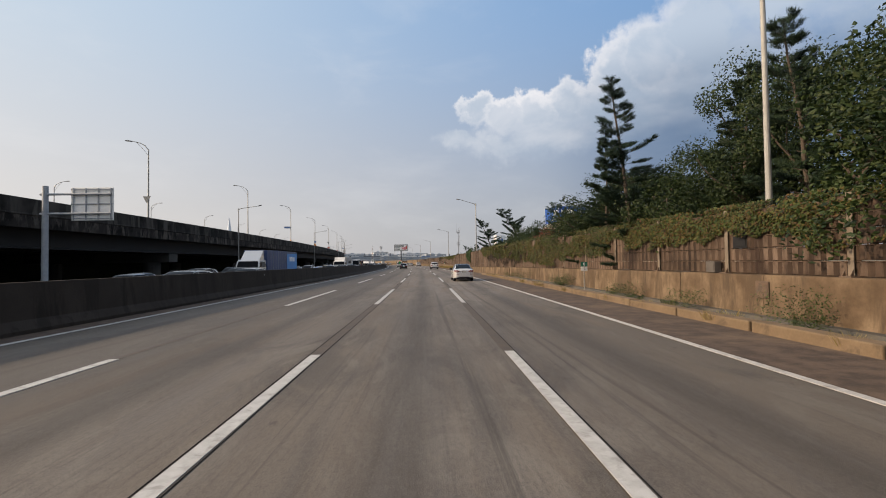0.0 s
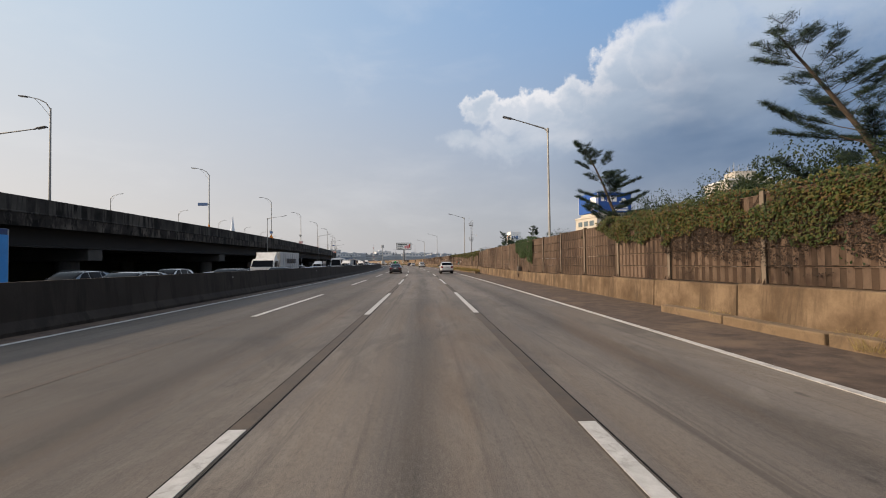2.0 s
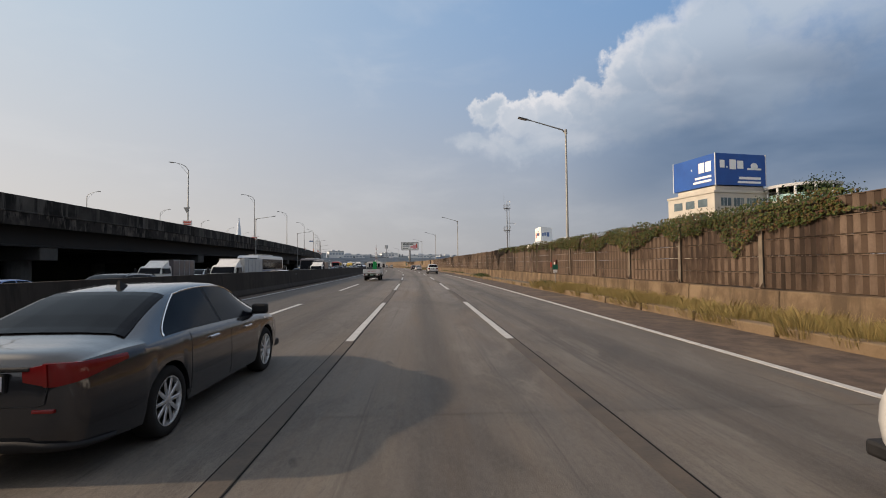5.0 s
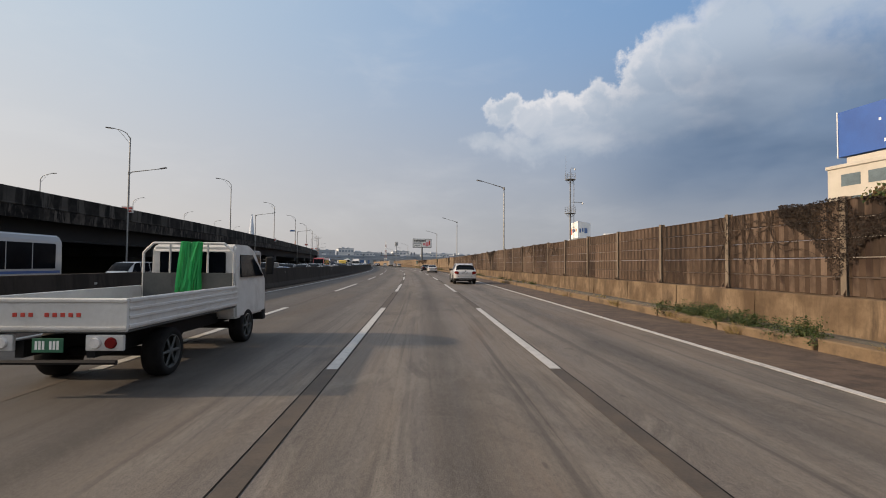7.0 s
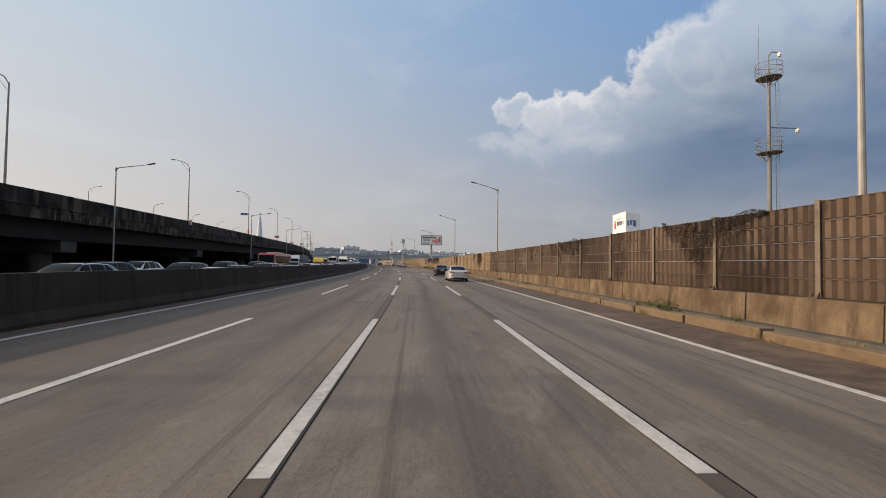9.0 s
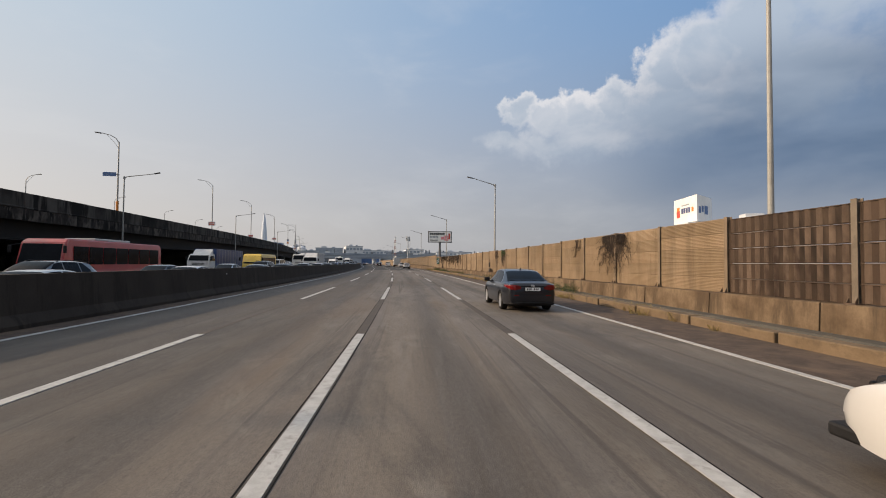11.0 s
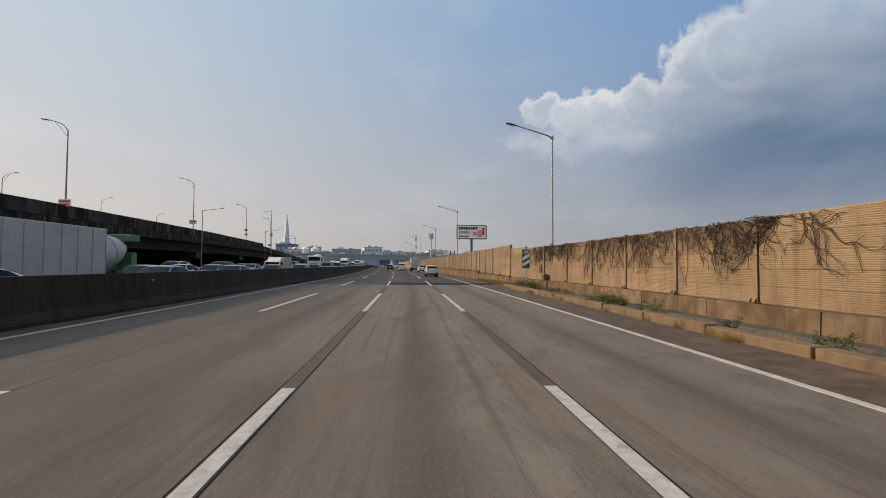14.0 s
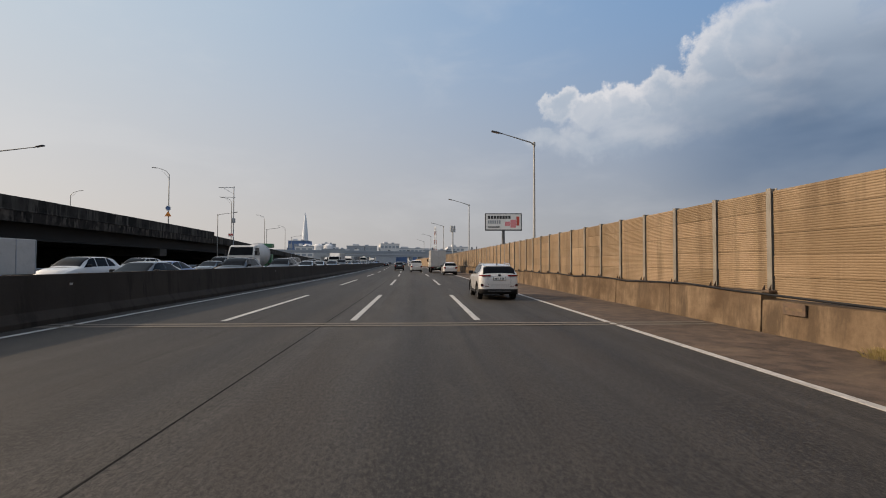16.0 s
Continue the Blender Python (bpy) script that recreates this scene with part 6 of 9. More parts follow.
def flatbed(name, label):
    """A one-tonne flatbed with drop sides, a headboard and netting tied to it."""
    top = thing(name, label, "lorry")
    L, w = 5.1, 0.86
    r = 0.34
    # dark rim colour stands in for the shade below the bed
    chassis(top, L, w, (1.15, L - 1.05), r, 0.45, "bed_grey")
    cab(top, L - 1.65, L, w - 0.02, 0.52, 1.98, M["truck_white"], 0.55)
    bm = bmesh.new()
    box(bm, (-w - 0.02, 0.0, 0.76), (w + 0.02, L - 1.78, 0.82), 0.01)
    part("bed_floor", bm, M["bed_grey"], top)
    for nm, lo, hi in (("drop_side", (-w - 0.045, 0.03, 0.80), (-w - 0.01, L - 1.80, 1.18)), ("drop_side", (w + 0.01, 0.03, 0.80), (w + 0.045, L - 1.80, 1.18)), ("tailgate", (-w - 0.045, -0.01, 0.78), (w + 0.045, 0.025, 1.18))):
        bm = bmesh.new()
        box(bm, lo, hi, 0.008)
        side = part(nm, bm, M["truck_white"], top)
        bm = bmesh.new()
        if nm == "tailgate":
            for z in (0.80, 1.13):
                box(bm, (lo[0], lo[1] - 0.014, z), (hi[0], lo[1] + 0.002, z + 0.04), 0.006)
        else:
            x0 = lo[0] - 0.012 if lo[0] < 0 else hi[0] - 0.002
            for z in (0.82, 0.93, 1.03, 1.13):
                box(bm, (x0, lo[1], z), (x0 + 0.014, hi[1], z + 0.04), 0.005)
        part("flange", bm, M["truck_white"], side)
    bm = bmesh.new()
    for k in range(9):
        x = -0.42 + k * 0.092
        if k != 3:
            box(bm, (x, -0.018, 0.955), (x + 0.05, -0.008, 1.005), 0.004)
    part("lettering_bar", bm, M["red_ink"], top)
    # headboard: lower sheet and upper guard
    bm = bmesh.new()
    box(bm, (-w, L - 1.84, 0.80), (w, L - 1.80, 1.42), 0.01)
    part("headboard", bm, M["bed_grey"], top)
    bm = bmesh.new()
    bent(bm, [(-w + 0.02, L - 1.82, 0.8), (-w + 0.02, L - 1.82, 1.80), (-w + 0.2, L - 1.82, 1.98), (w - 0.2, L - 1.82, 1.98), (w - 0.02, L - 1.82, 1.80), (w - 0.02, L - 1.82, 0.8)], [0.024] * 6, 8)
    for x in (-0.35, 0.35):
        rod(bm, (x, L - 1.82, 1.42), (x, L - 1.82, 1.98), 0.02)
    part("guard_frame", bm, M["truck_white"], top)
    bm = bmesh.new()
    box(bm, (-0.62, L - 1.662, 1.40), (0.62, L - 1.640, 1.82), 0.03)
    part("rear_window", bm, M["glass"], top)
    rg = random.Random(5)
    bm = bmesh.new()
    for k in range(60):
        x = 0.05 + rg.uniform(-0.16, 0.2)
        a = Vector((x, L - 1.87 + rg.uniform(-0.05, 0.02), 2.0 + rg.uniform(-0.02, 0.02)))
        b = Vector((x + rg.uniform(-0.1, 0.06), L - 1.92 + rg.uniform(-0.12, 0.0), 1.05 + rg.uniform(-0.1, 0.25)))
        d = Vector((rg.uniform(0.02, 0.045), 0, 0))
        mid = (a + b) / 2 + Vector((rg.uniform(-0.03, 0.03), rg.uniform(-0.04, 0.02), 0))
        v = [bm.verts.new(p) for p in (a, a + d, mid + d, mid, b + d, b)]
        bm.faces.new((v[0], v[1], v[2], v[3]))
        bm.faces.new((v[3], v[2], v[4], v[5]))
    part("netting", bm, M["net"], top, "bright green netting hung over the headboard")
    for side in (1, -1):
        bm = bmesh.new()
        box(bm, (min(side * 0.42, side * 0.86), 0.0, 0.55), (max(side * 0.42, side * 0.86), 0.05, 0.74), 0.01)
        h = part("lamp_panel", bm, M["truck_white"], top)
        for x, m in ((0.54, "clear_lamp"), (0.72, "red_lamp")):
            bm = bmesh.new()
            lathe(bm, [(-0.03, 0.004), (-0.03, 0.06), (-0.01, 0.07), (0.0, 0.07)], 16, "Y", Matrix.Translation((side * x, 0.0, 0.645)))
            part("tail_light", bm, M[m], h)
    plate_with_bars(top, -0.01, 0.62, -1, M["plate_green"], M["white_ink"], 0.36, 0.17)
    bm = bmesh.new()
    rod(bm, (-0.8, -0.02, 0.42), (0.8, -0.02, 0.42), 0.03)
    part("underrun_bar", bm, M["black"], top)
    return top


put(flatbed("flatbed_truck", "white flatbed truck with empty drop-side bed and green netting"), 157.05, -4.82)
put(box_lorry("box_lorry", "grey box lorry with pale rear doors in the outer lane", M["truck_white"], M["box_white"], 7.5, 3.4), 416.0, 3.95)

ONCOMING = [(box_lorry("box_lorry", "silver and navy long box lorry with a bright blue panel", M["silver"], M["box_blue"], 14.5, 3.5, 1.22, (1.2, 3.6, 2.3, 0.55, "white_ink"), (0.05, 4.6, "sky_blue"), True, 2.3), 63.3, -18.0),
            (box_lorry("box_lorry", "white box lorry with dark lettering on its side", M["truck_white"], M["box_white"], 9.3, 3.15, 1.15, (1.5, 5.2, 2.0, 0.5, "ink")), 98.9, -15.4),
            (box_lorry("box_lorry", "white light box lorry with roof deflector", M["truck_white"], M["box_white"], 6.4, 2.55, 0.98), 151.6, -15.2),
            (bus("coach_bus", "grey and white motor coach among the oncoming traffic", M["silver"], 11.5, 3.2, stripe="blue"), 176.3, -20.0),
            (bus("coach_bus", "dark motor coach with pale roof unit", M["grey_bus"], 11.8, 3.15), 203.0, -18.4),
            (box_lorry("box_lorry", "small box lorry with dark printed sides", M["truck_white"], M["grey_bus"], 5.6, 2.5, 0.95), 152.4, -21.5),
            (box_lorry("box_lorry", "white light lorry with a dark load box", M["truck_white"], M["grey_bus"], 5.6, 2.5, 0.95), 186.5, -15.0),
            (bus("coach_bus", "long red city bus", M["red_bus"], 11.2, 2.9), 277.4, -21.5),
            (box_lorry("box_lorry", "white-cabbed lorry with a dark navy box", M["truck_white"], M["box_blue"], 11.0, 2.95, 1.15), 301.0, -22.4),
            (bus("minibus", "yellow minibus with dark windows", M["yellow"], 7.4, 2.5, 1.05, roof_unit=False), 301.8, -18.2),
            (box_lorry("box_lorry", "white box lorry with a tall roof deflector", M["truck_white"], M["box_white"], 8.6, 3.08, 1.18), 324.2, -15.0),
            (mixer("concrete_mixer", "white concrete mixer lorry with pale drum"), 334.5, -18.6),
            (box_lorry("box_lorry", "small white box lorry in the jam", M["truck_white"], M["box_white"], 5.8, 2.3, 0.95), 364.6, -15.9),
            (mixer("concrete_mixer", "white concrete mixer lorry far in the jam"), 399.0, -16.4)]
for ob, tail, u in ONCOMING:
    put(ob, tail, u, opp_z(tail - 4), False)

for src, tail, u in ((10, 452, -15.6), (12, 470, -19.0), (2, 486, -22.4), (10, 508, -18.8), (11, 528, -15.4), (2, 547, -22.0), (12, 566, -18.6), (10, 590, -15.5), (8, 612, -21.8), (2, 634, -18.4)):
    copy_thing(ONCOMING[src][0], at_road(tail, u, opp_z(tail - 4), 180))

# the jam on the oncoming lanes
JAM = {"white_sedan": make_sedan("sedan_car", "white sedan standing in the oncoming jam", "white", "oncoming cars", detail=False, facing=True),
       "black_sedan": make_sedan("sedan_car", "black sedan standing in the oncoming jam", "blackcar", "oncoming cars", detail=False, facing=True),
       "silver_sedan": make_sedan("sedan_car", "silver sedan standing in the oncoming jam", "silver", "oncoming cars", detail=False, facing=True),
       "blue_sedan": make_sedan("sedan_car", "blue sedan standing in the oncoming jam", "blue", "oncoming cars", detail=False, facing=True),
       "white_suv": make_suv("suv_car", "white crossover car standing in the oncoming jam", "white", "oncoming cars", detail=False, facing=True),
       "grey_suv": make_suv("suv_car", "grey crossover car standing in the oncoming jam", "grey", "oncoming cars", detail=False, facing=True),
       "dark_suv": make_suv("suv_car", "dark crossover car standing in the oncoming jam", "night", "oncoming cars", detail=False, facing=True),
       "white_van": make_van("van_car", "white van standing in the oncoming jam", "white", "oncoming cars", detail=False, facing=True),
       "grey_van": make_van("van_car", "dark grey van standing in the oncoming jam", "grey", "oncoming cars", detail=False, facing=True)}
rng = random.Random(31)
order = ["white_sedan", "grey_suv", "black_sedan", "dark_suv", "silver_sedan", "grey_van", "black_sedan", "dark_suv", "white_van", "black_sedan", "blue_sedan", "white_suv"]
taken = [(tail, u) for _, tail, u in ONCOMING] + [(452, -15.6), (470, -19.0), (486, -22.4), (508, -18.8), (528, -15.4), (547, -22.0), (566, -18.6), (590, -15.5), (612, -21.8), (634, -18.4)]
first = set()
for lane, u in enumerate((-12.3, -15.7, -19.2, -22.7)):
    s = 18.0 + 3.0 * lane
    while s < 560:
        s += rng.uniform(8.8, 12.2) if lane < 3 else rng.uniform(13.0, 20.0)
        if any(abs(uu - u) < 2.4 and tail - 17.0 < s < tail + 7.0 for tail, uu in taken):
            continue
        kind = rng.choice(order if lane > 1 else [q for q in order if q not in ("white_van", "grey_van", "white_suv")])
        m = at_road(s, u + rng.uniform(-0.25, 0.25), opp_z(s), 180 + rng.uniform(-1, 1))
        if kind not in first:
            first.add(kind)
            JAM[kind].matrix_basis = m
        else:
            copy_thing(JAM[kind], m)
for kind, ob in JAM.items():
    if kind not in first:
        put(ob, 640 + 8 * len(first), -15.7, 0.0, False)
        first.add(kind)

# ---- lamps ----
def lamp_head(parent, p, direction, size=0.75):
    """A flat lamp head that hangs from the arm's end."""
    bm = bmesh.new()
    d = Vector(direction).normalized()
    ang = math.atan2(d.y, d.x)
    m = Matrix.Translation(p) @ Matrix.Rotation(ang, 4, "Z") @ Matrix.Rotation(-math.asin(d.z), 4, "Y")
    box(bm, (-0.08, -0.05, -0.03), (size * 0.35, 0.05, 0.04), 0.015, m)
    box(bm, (size * 0.2, -0.16, -0.045), (size, 0.16, 0.045), 0.03, m)
    h = part("lamp_head", bm, M["lamp_dark"], parent)
    bm = bmesh.new()
    box(bm, (size * 0.3, -0.11, -0.055), (size * 0.92, 0.11, -0.046), 0.003, m)
    part("lens", bm, M["clear_lamp"], h)


def straight_lamp(label, side=-1, height=10.45, reach=2.5, rise=0.72, group="kerbside lamps"):
    """A tapered pole with one slightly rising straight arm."""
    top = thing("street_lamp", label, "street lamp", group)
    bm = bmesh.new()
    rod(bm, (0, 0, 0), (0, 0, height), 0.098, 0.06, 12)
    part("pole", bm, M["galv"], top)
    bm = bmesh.new()
    bent(bm, [(0, 0, height - 0.15), (side * 0.25, 0, height + 0.08), (side * reach, 0, height + rise)], [0.06, 0.055, 0.035], 8)
    part("arm", bm, M["galv"], top)
    bm = bmesh.new()
    lathe(bm, [(height - 0.2, 0.05), (height - 0.2, 0.10), (height + 0.08, 0.10), (height + 0.14, 0.03)], 12, "Z")
    part("collar", bm, M["galv"], top)
    bm = bmesh.new()
    box(bm, (-0.24, -0.24, 0.0), (0.24, 0.24, 0.05), 0.01)
    part("base_plate", bm, M["galv"], top)
    lamp_head(top, (side * reach, 0, height + rise - 0.01), (side, 0, 0.22), 0.8)
    return top


def deck_lamp(label, side=-1, height=8.75, group="viaduct lamps"):
    """A slim pole with a curved arm and a stay under it."""
    top = thing("street_lamp", label, "street lamp", group)
    bm = bmesh.new()
    rod(bm, (0, 0, 0), (0, 0, height), 0.10, 0.06, 10)
    part("pole", bm, M["galv"], top)
    bm = bmesh.new()
    pts = [(0, 0, height - 0.1), (side * 0.35, 0, height + 0.42), (side * 0.9, 0, height + 0.72), (side * 1.7, 0, height + 0.92)]
    bent(bm, pts, [0.05, 0.045, 0.04, 0.035], 8)
    part("arm", bm, M["galv"], top)
    bm = bmesh.new()
    bent(bm, [(0, 0, height - 0.7), (side * 0.7, 0, height + 0.2), (side * 1.25, 0, height + 0.78)], [0.022, 0.02, 0.02], 6)
    part("stay", bm, M["galv"], top)
    lamp_head(top, (side * 1.7, 0, height + 0.91), (side, 0, 0.1), 0.75)
    return top


RIGHT_LAMPS = [(12.7, 9.9), (77.0, 9.25), (139.3, 9.9), (205.3, 9.9), (250.5, 9.9), (290.2, 9.9), (333.8, 9.8), (380.0, 8.95), (418.0, 8.95), (462.0, 8.95), (508, 8.95), (551, 8.95)]
first_lamp = straight_lamp("tall galvanised street lamp behind the sound wall")
for k, (s, u) in enumerate(RIGHT_LAMPS):
    m = at_road(s, u, 0.2) @ Matrix.Diagonal((1, 1, 1.05 if k == 1 else 1.0, 1))
    if k == 0:
        first_lamp.matrix_basis = m
    else:
        copy_thing(first_lamp, m)
first_left = straight_lamp("tall street lamp beside the oncoming lanes", 1, 11.35, 2.9, 0.45, "oncoming side lamps")
for k, s in enumerate((12.0, 76.6, 138.0, 200.5, 243.5, 291.5, 335.0, 386.0, 438.5, 480.0, 520.0)):
    m = at_road(s, over_u(s) + 0.45, -0.72)
    if k == 0:
        first_left.matrix_basis = m
    else:
        copy_thing(first_left, m)
DECK = (-10.0, 21.0, 52.2, 82.6, 112.0, 143.0, 172.6, 201.6, 231.0, 262.0, 291.4, 322.0, 351.0, 383.5, 418.5, 449.0, 480.0, 511.0)
first_deck = deck_lamp("slim curved street lamp on the viaduct parapet")
for k, s in enumerate(DECK):
    m = at_road(s, over_u(s) - 0.14, 5.7 + over_z(s))
    if k == 0:
        first_deck.matrix_basis = m
    else:
        copy_thing(first_deck, m)
first_far = deck_lamp("slim curved street lamp on the far viaduct parapet", 1, 9.7, "far viaduct lamps")
for k, s in enumerate([21.5 + 30.5 * q for q in range(15)]):
    m = at_road(s, over_u(s) - 32.25, 5.6 + over_z(s))
    if k == 0:
        first_far.matrix_basis = m
    else:
        copy_thing(first_far, m)


# ---- signs ----
def text_part(parent, body, size, material, m, name="lettering"):
    cu = bpy.data.curves.new("text", "FONT")
    cu.body, cu.size, cu.align_x, cu.align_y, cu.extrude = body, size, "CENTER", "CENTER", 0.003
    tmp = bpy.data.objects.new("text", cu)
    me = bpy.data.meshes.new_from_object(tmp)
    bpy.data.objects.remove(tmp)
    me.materials.append(material)
    ob = new(name, me)
    ob.parent = parent
    ob.matrix_basis = m
    return ob


FACE = Matrix.Rotation(math.pi / 2, 4, "X")       # lettering that faces back along the road


def panel_part(name, parent, lo, hi, material, bevel=0.006):
    bm = bmesh.new()
    box(bm, lo, hi, bevel)
    return part(name, bm, M[material], parent)


def kilometre_sign(s, u):
    top = thing("distance_sign", "green and white kilometre marker on a thin post", "road sign", "kilometre markers", pose_=at_road(s, u, 0.1))
    bm = bmesh.new()
    rod(bm, (0, 0.02, 0), (0, 0.02, 1.35), 0.025, 0.025, 8)
    part("post", bm, M["galv"], top)
    a = panel_part("plate_top", top, (-0.17, -0.02, 1.19), (0.17, 0.0, 1.42), "sign_green")
    b = panel_part("plate_bottom", top, (-0.17, -0.02, 0.96), (0.17, 0.0, 1.185), "sign_white")
    text_part(a, "8", 0.21, M["white_ink"], Matrix.Translation((0, -0.024, 1.305)) @ FACE)
    text_part(b, "5", 0.19, M["ink"], Matrix.Translation((0.02, -0.024, 1.07)) @ FACE)


kilometre_sign(23.6, 8.35)


def call_sign(s, u):
    top = thing("distance_sign", "green and red emergency phone marker on a thin post", "road sign", pose_=at_road(s, u, 0.1))
    bm = bmesh.new()
    rod(bm, (0, 0.02, 0), (0, 0.02, 1.6), 0.025, 0.025, 8)
    part("post", bm, M["galv"], top)
    panel_part("plate_green", top, (-0.17, -0.02, 1.15), (0.17, 0.0, 1.45), "sign_green")
    panel_part("plate_white", top, (-0.13, -0.02, 0.95), (0.13, 0.0, 1.13), "sign_white")
    panel_part("plate_red", top, (-0.32, -0.02, 1.3), (-0.2, 0.0, 1.6), "sign_red")


call_sign(137.0, 8.3)


def exit_sign(s, u):
    top = thing("exit_sign", "green exit countdown sign with white slanted stripes", "road sign", pose_=at_road(s, u, 0.05))
    bm = bmesh.new()
    rod(bm, (0, 0.03, 0), (0, 0.03, 2.6), 0.045, 0.045, 10)
    part("post", bm, M["galv"], top)
    face = panel_part("panel", top, (-0.28, -0.025, 1.38), (0.28, 0.0, 2.72), "sign_green")
    text_part(face, "200", 0.26, M["white_ink"], Matrix.Translation((0, -0.03, 2.53)) @ FACE)
    text_part(face, "m", 0.17, M["white_ink"], Matrix.Translation((0, -0.03, 2.34)) @ FACE)
    for k in range(2):
        bm = bmesh.new()
        z = 1.50 + 0.42 * k
        v = [bm.verts.new((x, y, zz)) for y in (-0.034, -0.026) for x, zz in ((-0.25, z), (0.25, z + 0.30), (0.25, z + 0.52), (-0.25, z + 0.22))]
        for q in ((0, 1, 2, 3), (7, 6, 5, 4), (0, 4, 5, 1), (1, 5, 6, 2), (2, 6, 7, 3), (3, 7, 4, 0)):
            bm.faces.new([v[i] for i in q])
        bmesh.ops.recalc_face_normals(bm, faces=bm.faces[:])
        part("stripe", bm, M["white_ink"], face)


exit_sign(334.6, 8.15)


def side_gantry(s, u):
    """Cantilever sign over the oncoming lanes, seen from behind."""
    top = thing("overhead_sign", "grey backed overhead sign on a steel mast", "road sign", pose_=at_road(s, u, -0.6))
    bm = bmesh.new()
    rod(bm, (0, 0, 0), (0, 0, 8.1), 0.22, 0.19, 14)
    part("mast", bm, M["steel_grey"], top)
    for z in (7.5, 6.1):
        bm = bmesh.new()
        rod(bm, (-0.35, 0, z), (4.6, 0, z), 0.085, 0.075, 10)
        arm = part("arm", bm, M["steel_grey"], top)
    panel_part("panel", top, (1.7, 0.12, 5.6), (4.7, 0.17, 8.0), "sign_white", 0.02)
    for k in range(4):
        panel_part("stiffener", top, (1.85 + 0.88 * k, 0.05, 5.65), (1.93 + 0.88 * k, 0.12, 7.95), "steel_grey")
    for z in (5.75, 6.8, 7.85):
        panel_part("stiffener", top, (1.72, 0.06, z - 0.03), (4.68, 0.12, z + 0.03), "steel_grey")


side_gantry(34.5, -27.0)


def deck_sign(s, kind, z, out=0.0):
    """Small signs fixed to the lamps of the viaduct."""
    s = min(DECK, key=lambda q: abs(q - s))
    m = at_road(s, over_u(s) - 0.14 + out, 5.7 + over_z(s) + z)
    if kind == "triangle":
        top = thing("warning_sign", "back of a triangular give-way sign", "road sign", pose_=m)
        bm = bmesh.new()
        f = [bm.verts.new((x, y, zz)) for y in (-0.16, -0.12) for x, zz in ((-0.52, 0.38), (0.32, 0.38), (-0.1, -0.38))]
        for q in ((0, 1, 2), (5, 4, 3), (0, 3, 4, 1), (1, 4, 5, 2), (2, 5, 3, 0)):
            bm.faces.new([f[i] for i in q])
        bmesh.ops.recalc_face_normals(bm, faces=bm.faces[:])
        part("panel", bm, M["galv"], top)
        panel_part("bracket", top, (-0.1, -0.14, -0.05), (0.1, 0.08, 0.05), "steel_grey")
    elif kind == "blue":
        top = thing("road_sign", "small blue sign plate on a lamp", "road sign", pose_=m)
        panel_part("panel", top, (-1.5, -0.14, -0.22), (-0.15, -0.10, 0.22), "far_blue")
        panel_part("bracket", top, (-0.2, -0.13, -0.05), (0.1, 0.08, 0.05), "steel_grey")
        bm = bmesh.new()
        lathe(bm, [(-4.4, 0.13), (-2.9, 0.13)], 14, "Z")
        part("marker_sleeve", bm, M["orange"], top)
    elif kind == "board":
        top = thing("road_sign", "small white and red board on a lamp", "road sign", "boards on lamps", pose_=m)
        b = panel_part("panel", top, (-0.6, -0.16, -0.34), (0.6, -0.12, 0.34), "sign_white")
        panel_part("bar", b, (-0.5, -0.168, 0.02), (0.5, -0.162, 0.22), "sign_red", 0.0)
        panel_part("bar", b, (-0.42, -0.168, -0.24), (0.42, -0.162, -0.08), "sign_red", 0.0)
        panel_part("bracket", top, (-0.1, -0.13, -0.05), (0.1, 0.08, 0.05), "steel_grey")
    elif kind == "round":
        top = thing("road_sign", "round sign above a small orange triangle", "road sign", pose_=m)
        bm = bmesh.new()
        lathe(bm, [(-0.16, 0.4), (-0.12, 0.4)], 24, "Y")
        d = part("disc", bm, M["sign_white"], top)
        bm = bmesh.new()
        lathe(bm, [(-0.168, 0.3), (-0.162, 0.3)], 24, "Y")
        part("disc_field", bm, M["far_blue"], d)
        bm = bmesh.new()
        f = [bm.verts.new((x, y, zz)) for y in (-0.16, -0.12) for x, zz in ((-0.5, -1.25), (0.5, -1.25), (0.0, -0.45))]
        for q in ((0, 1, 2), (5, 4, 3), (0, 3, 4, 1), (1, 4, 5, 2), (2, 5, 3, 0)):
            bm.faces.new([f[i] for i in q])
        bmesh.ops.recalc_face_normals(bm, faces=bm.faces[:])
        part("triangle", bm, M["orange"], top)
        panel_part("bracket", top, (-0.06, -0.13, -1.0), (0.06, 0.08, 0.2), "steel_grey")


for s, kind, z in ((52.2, "triangle", 3.2), (112.5, "blue", 4.5), (143.3, "round", 2.4), (172.5, "triangle", 3.3), (172.5, "board", 1.6), (202.3, "board", 1.2), (262.0, "board", 1.1), (292.0, "blue", 5.2),
                   (323.0, "board", 2.2), (355.0, "board", 1.5), (387.0, "board", 2.4), (418.0, "round", 3.6), (449.0, "board", 1.6)):
    deck_sign(s, kind, z)

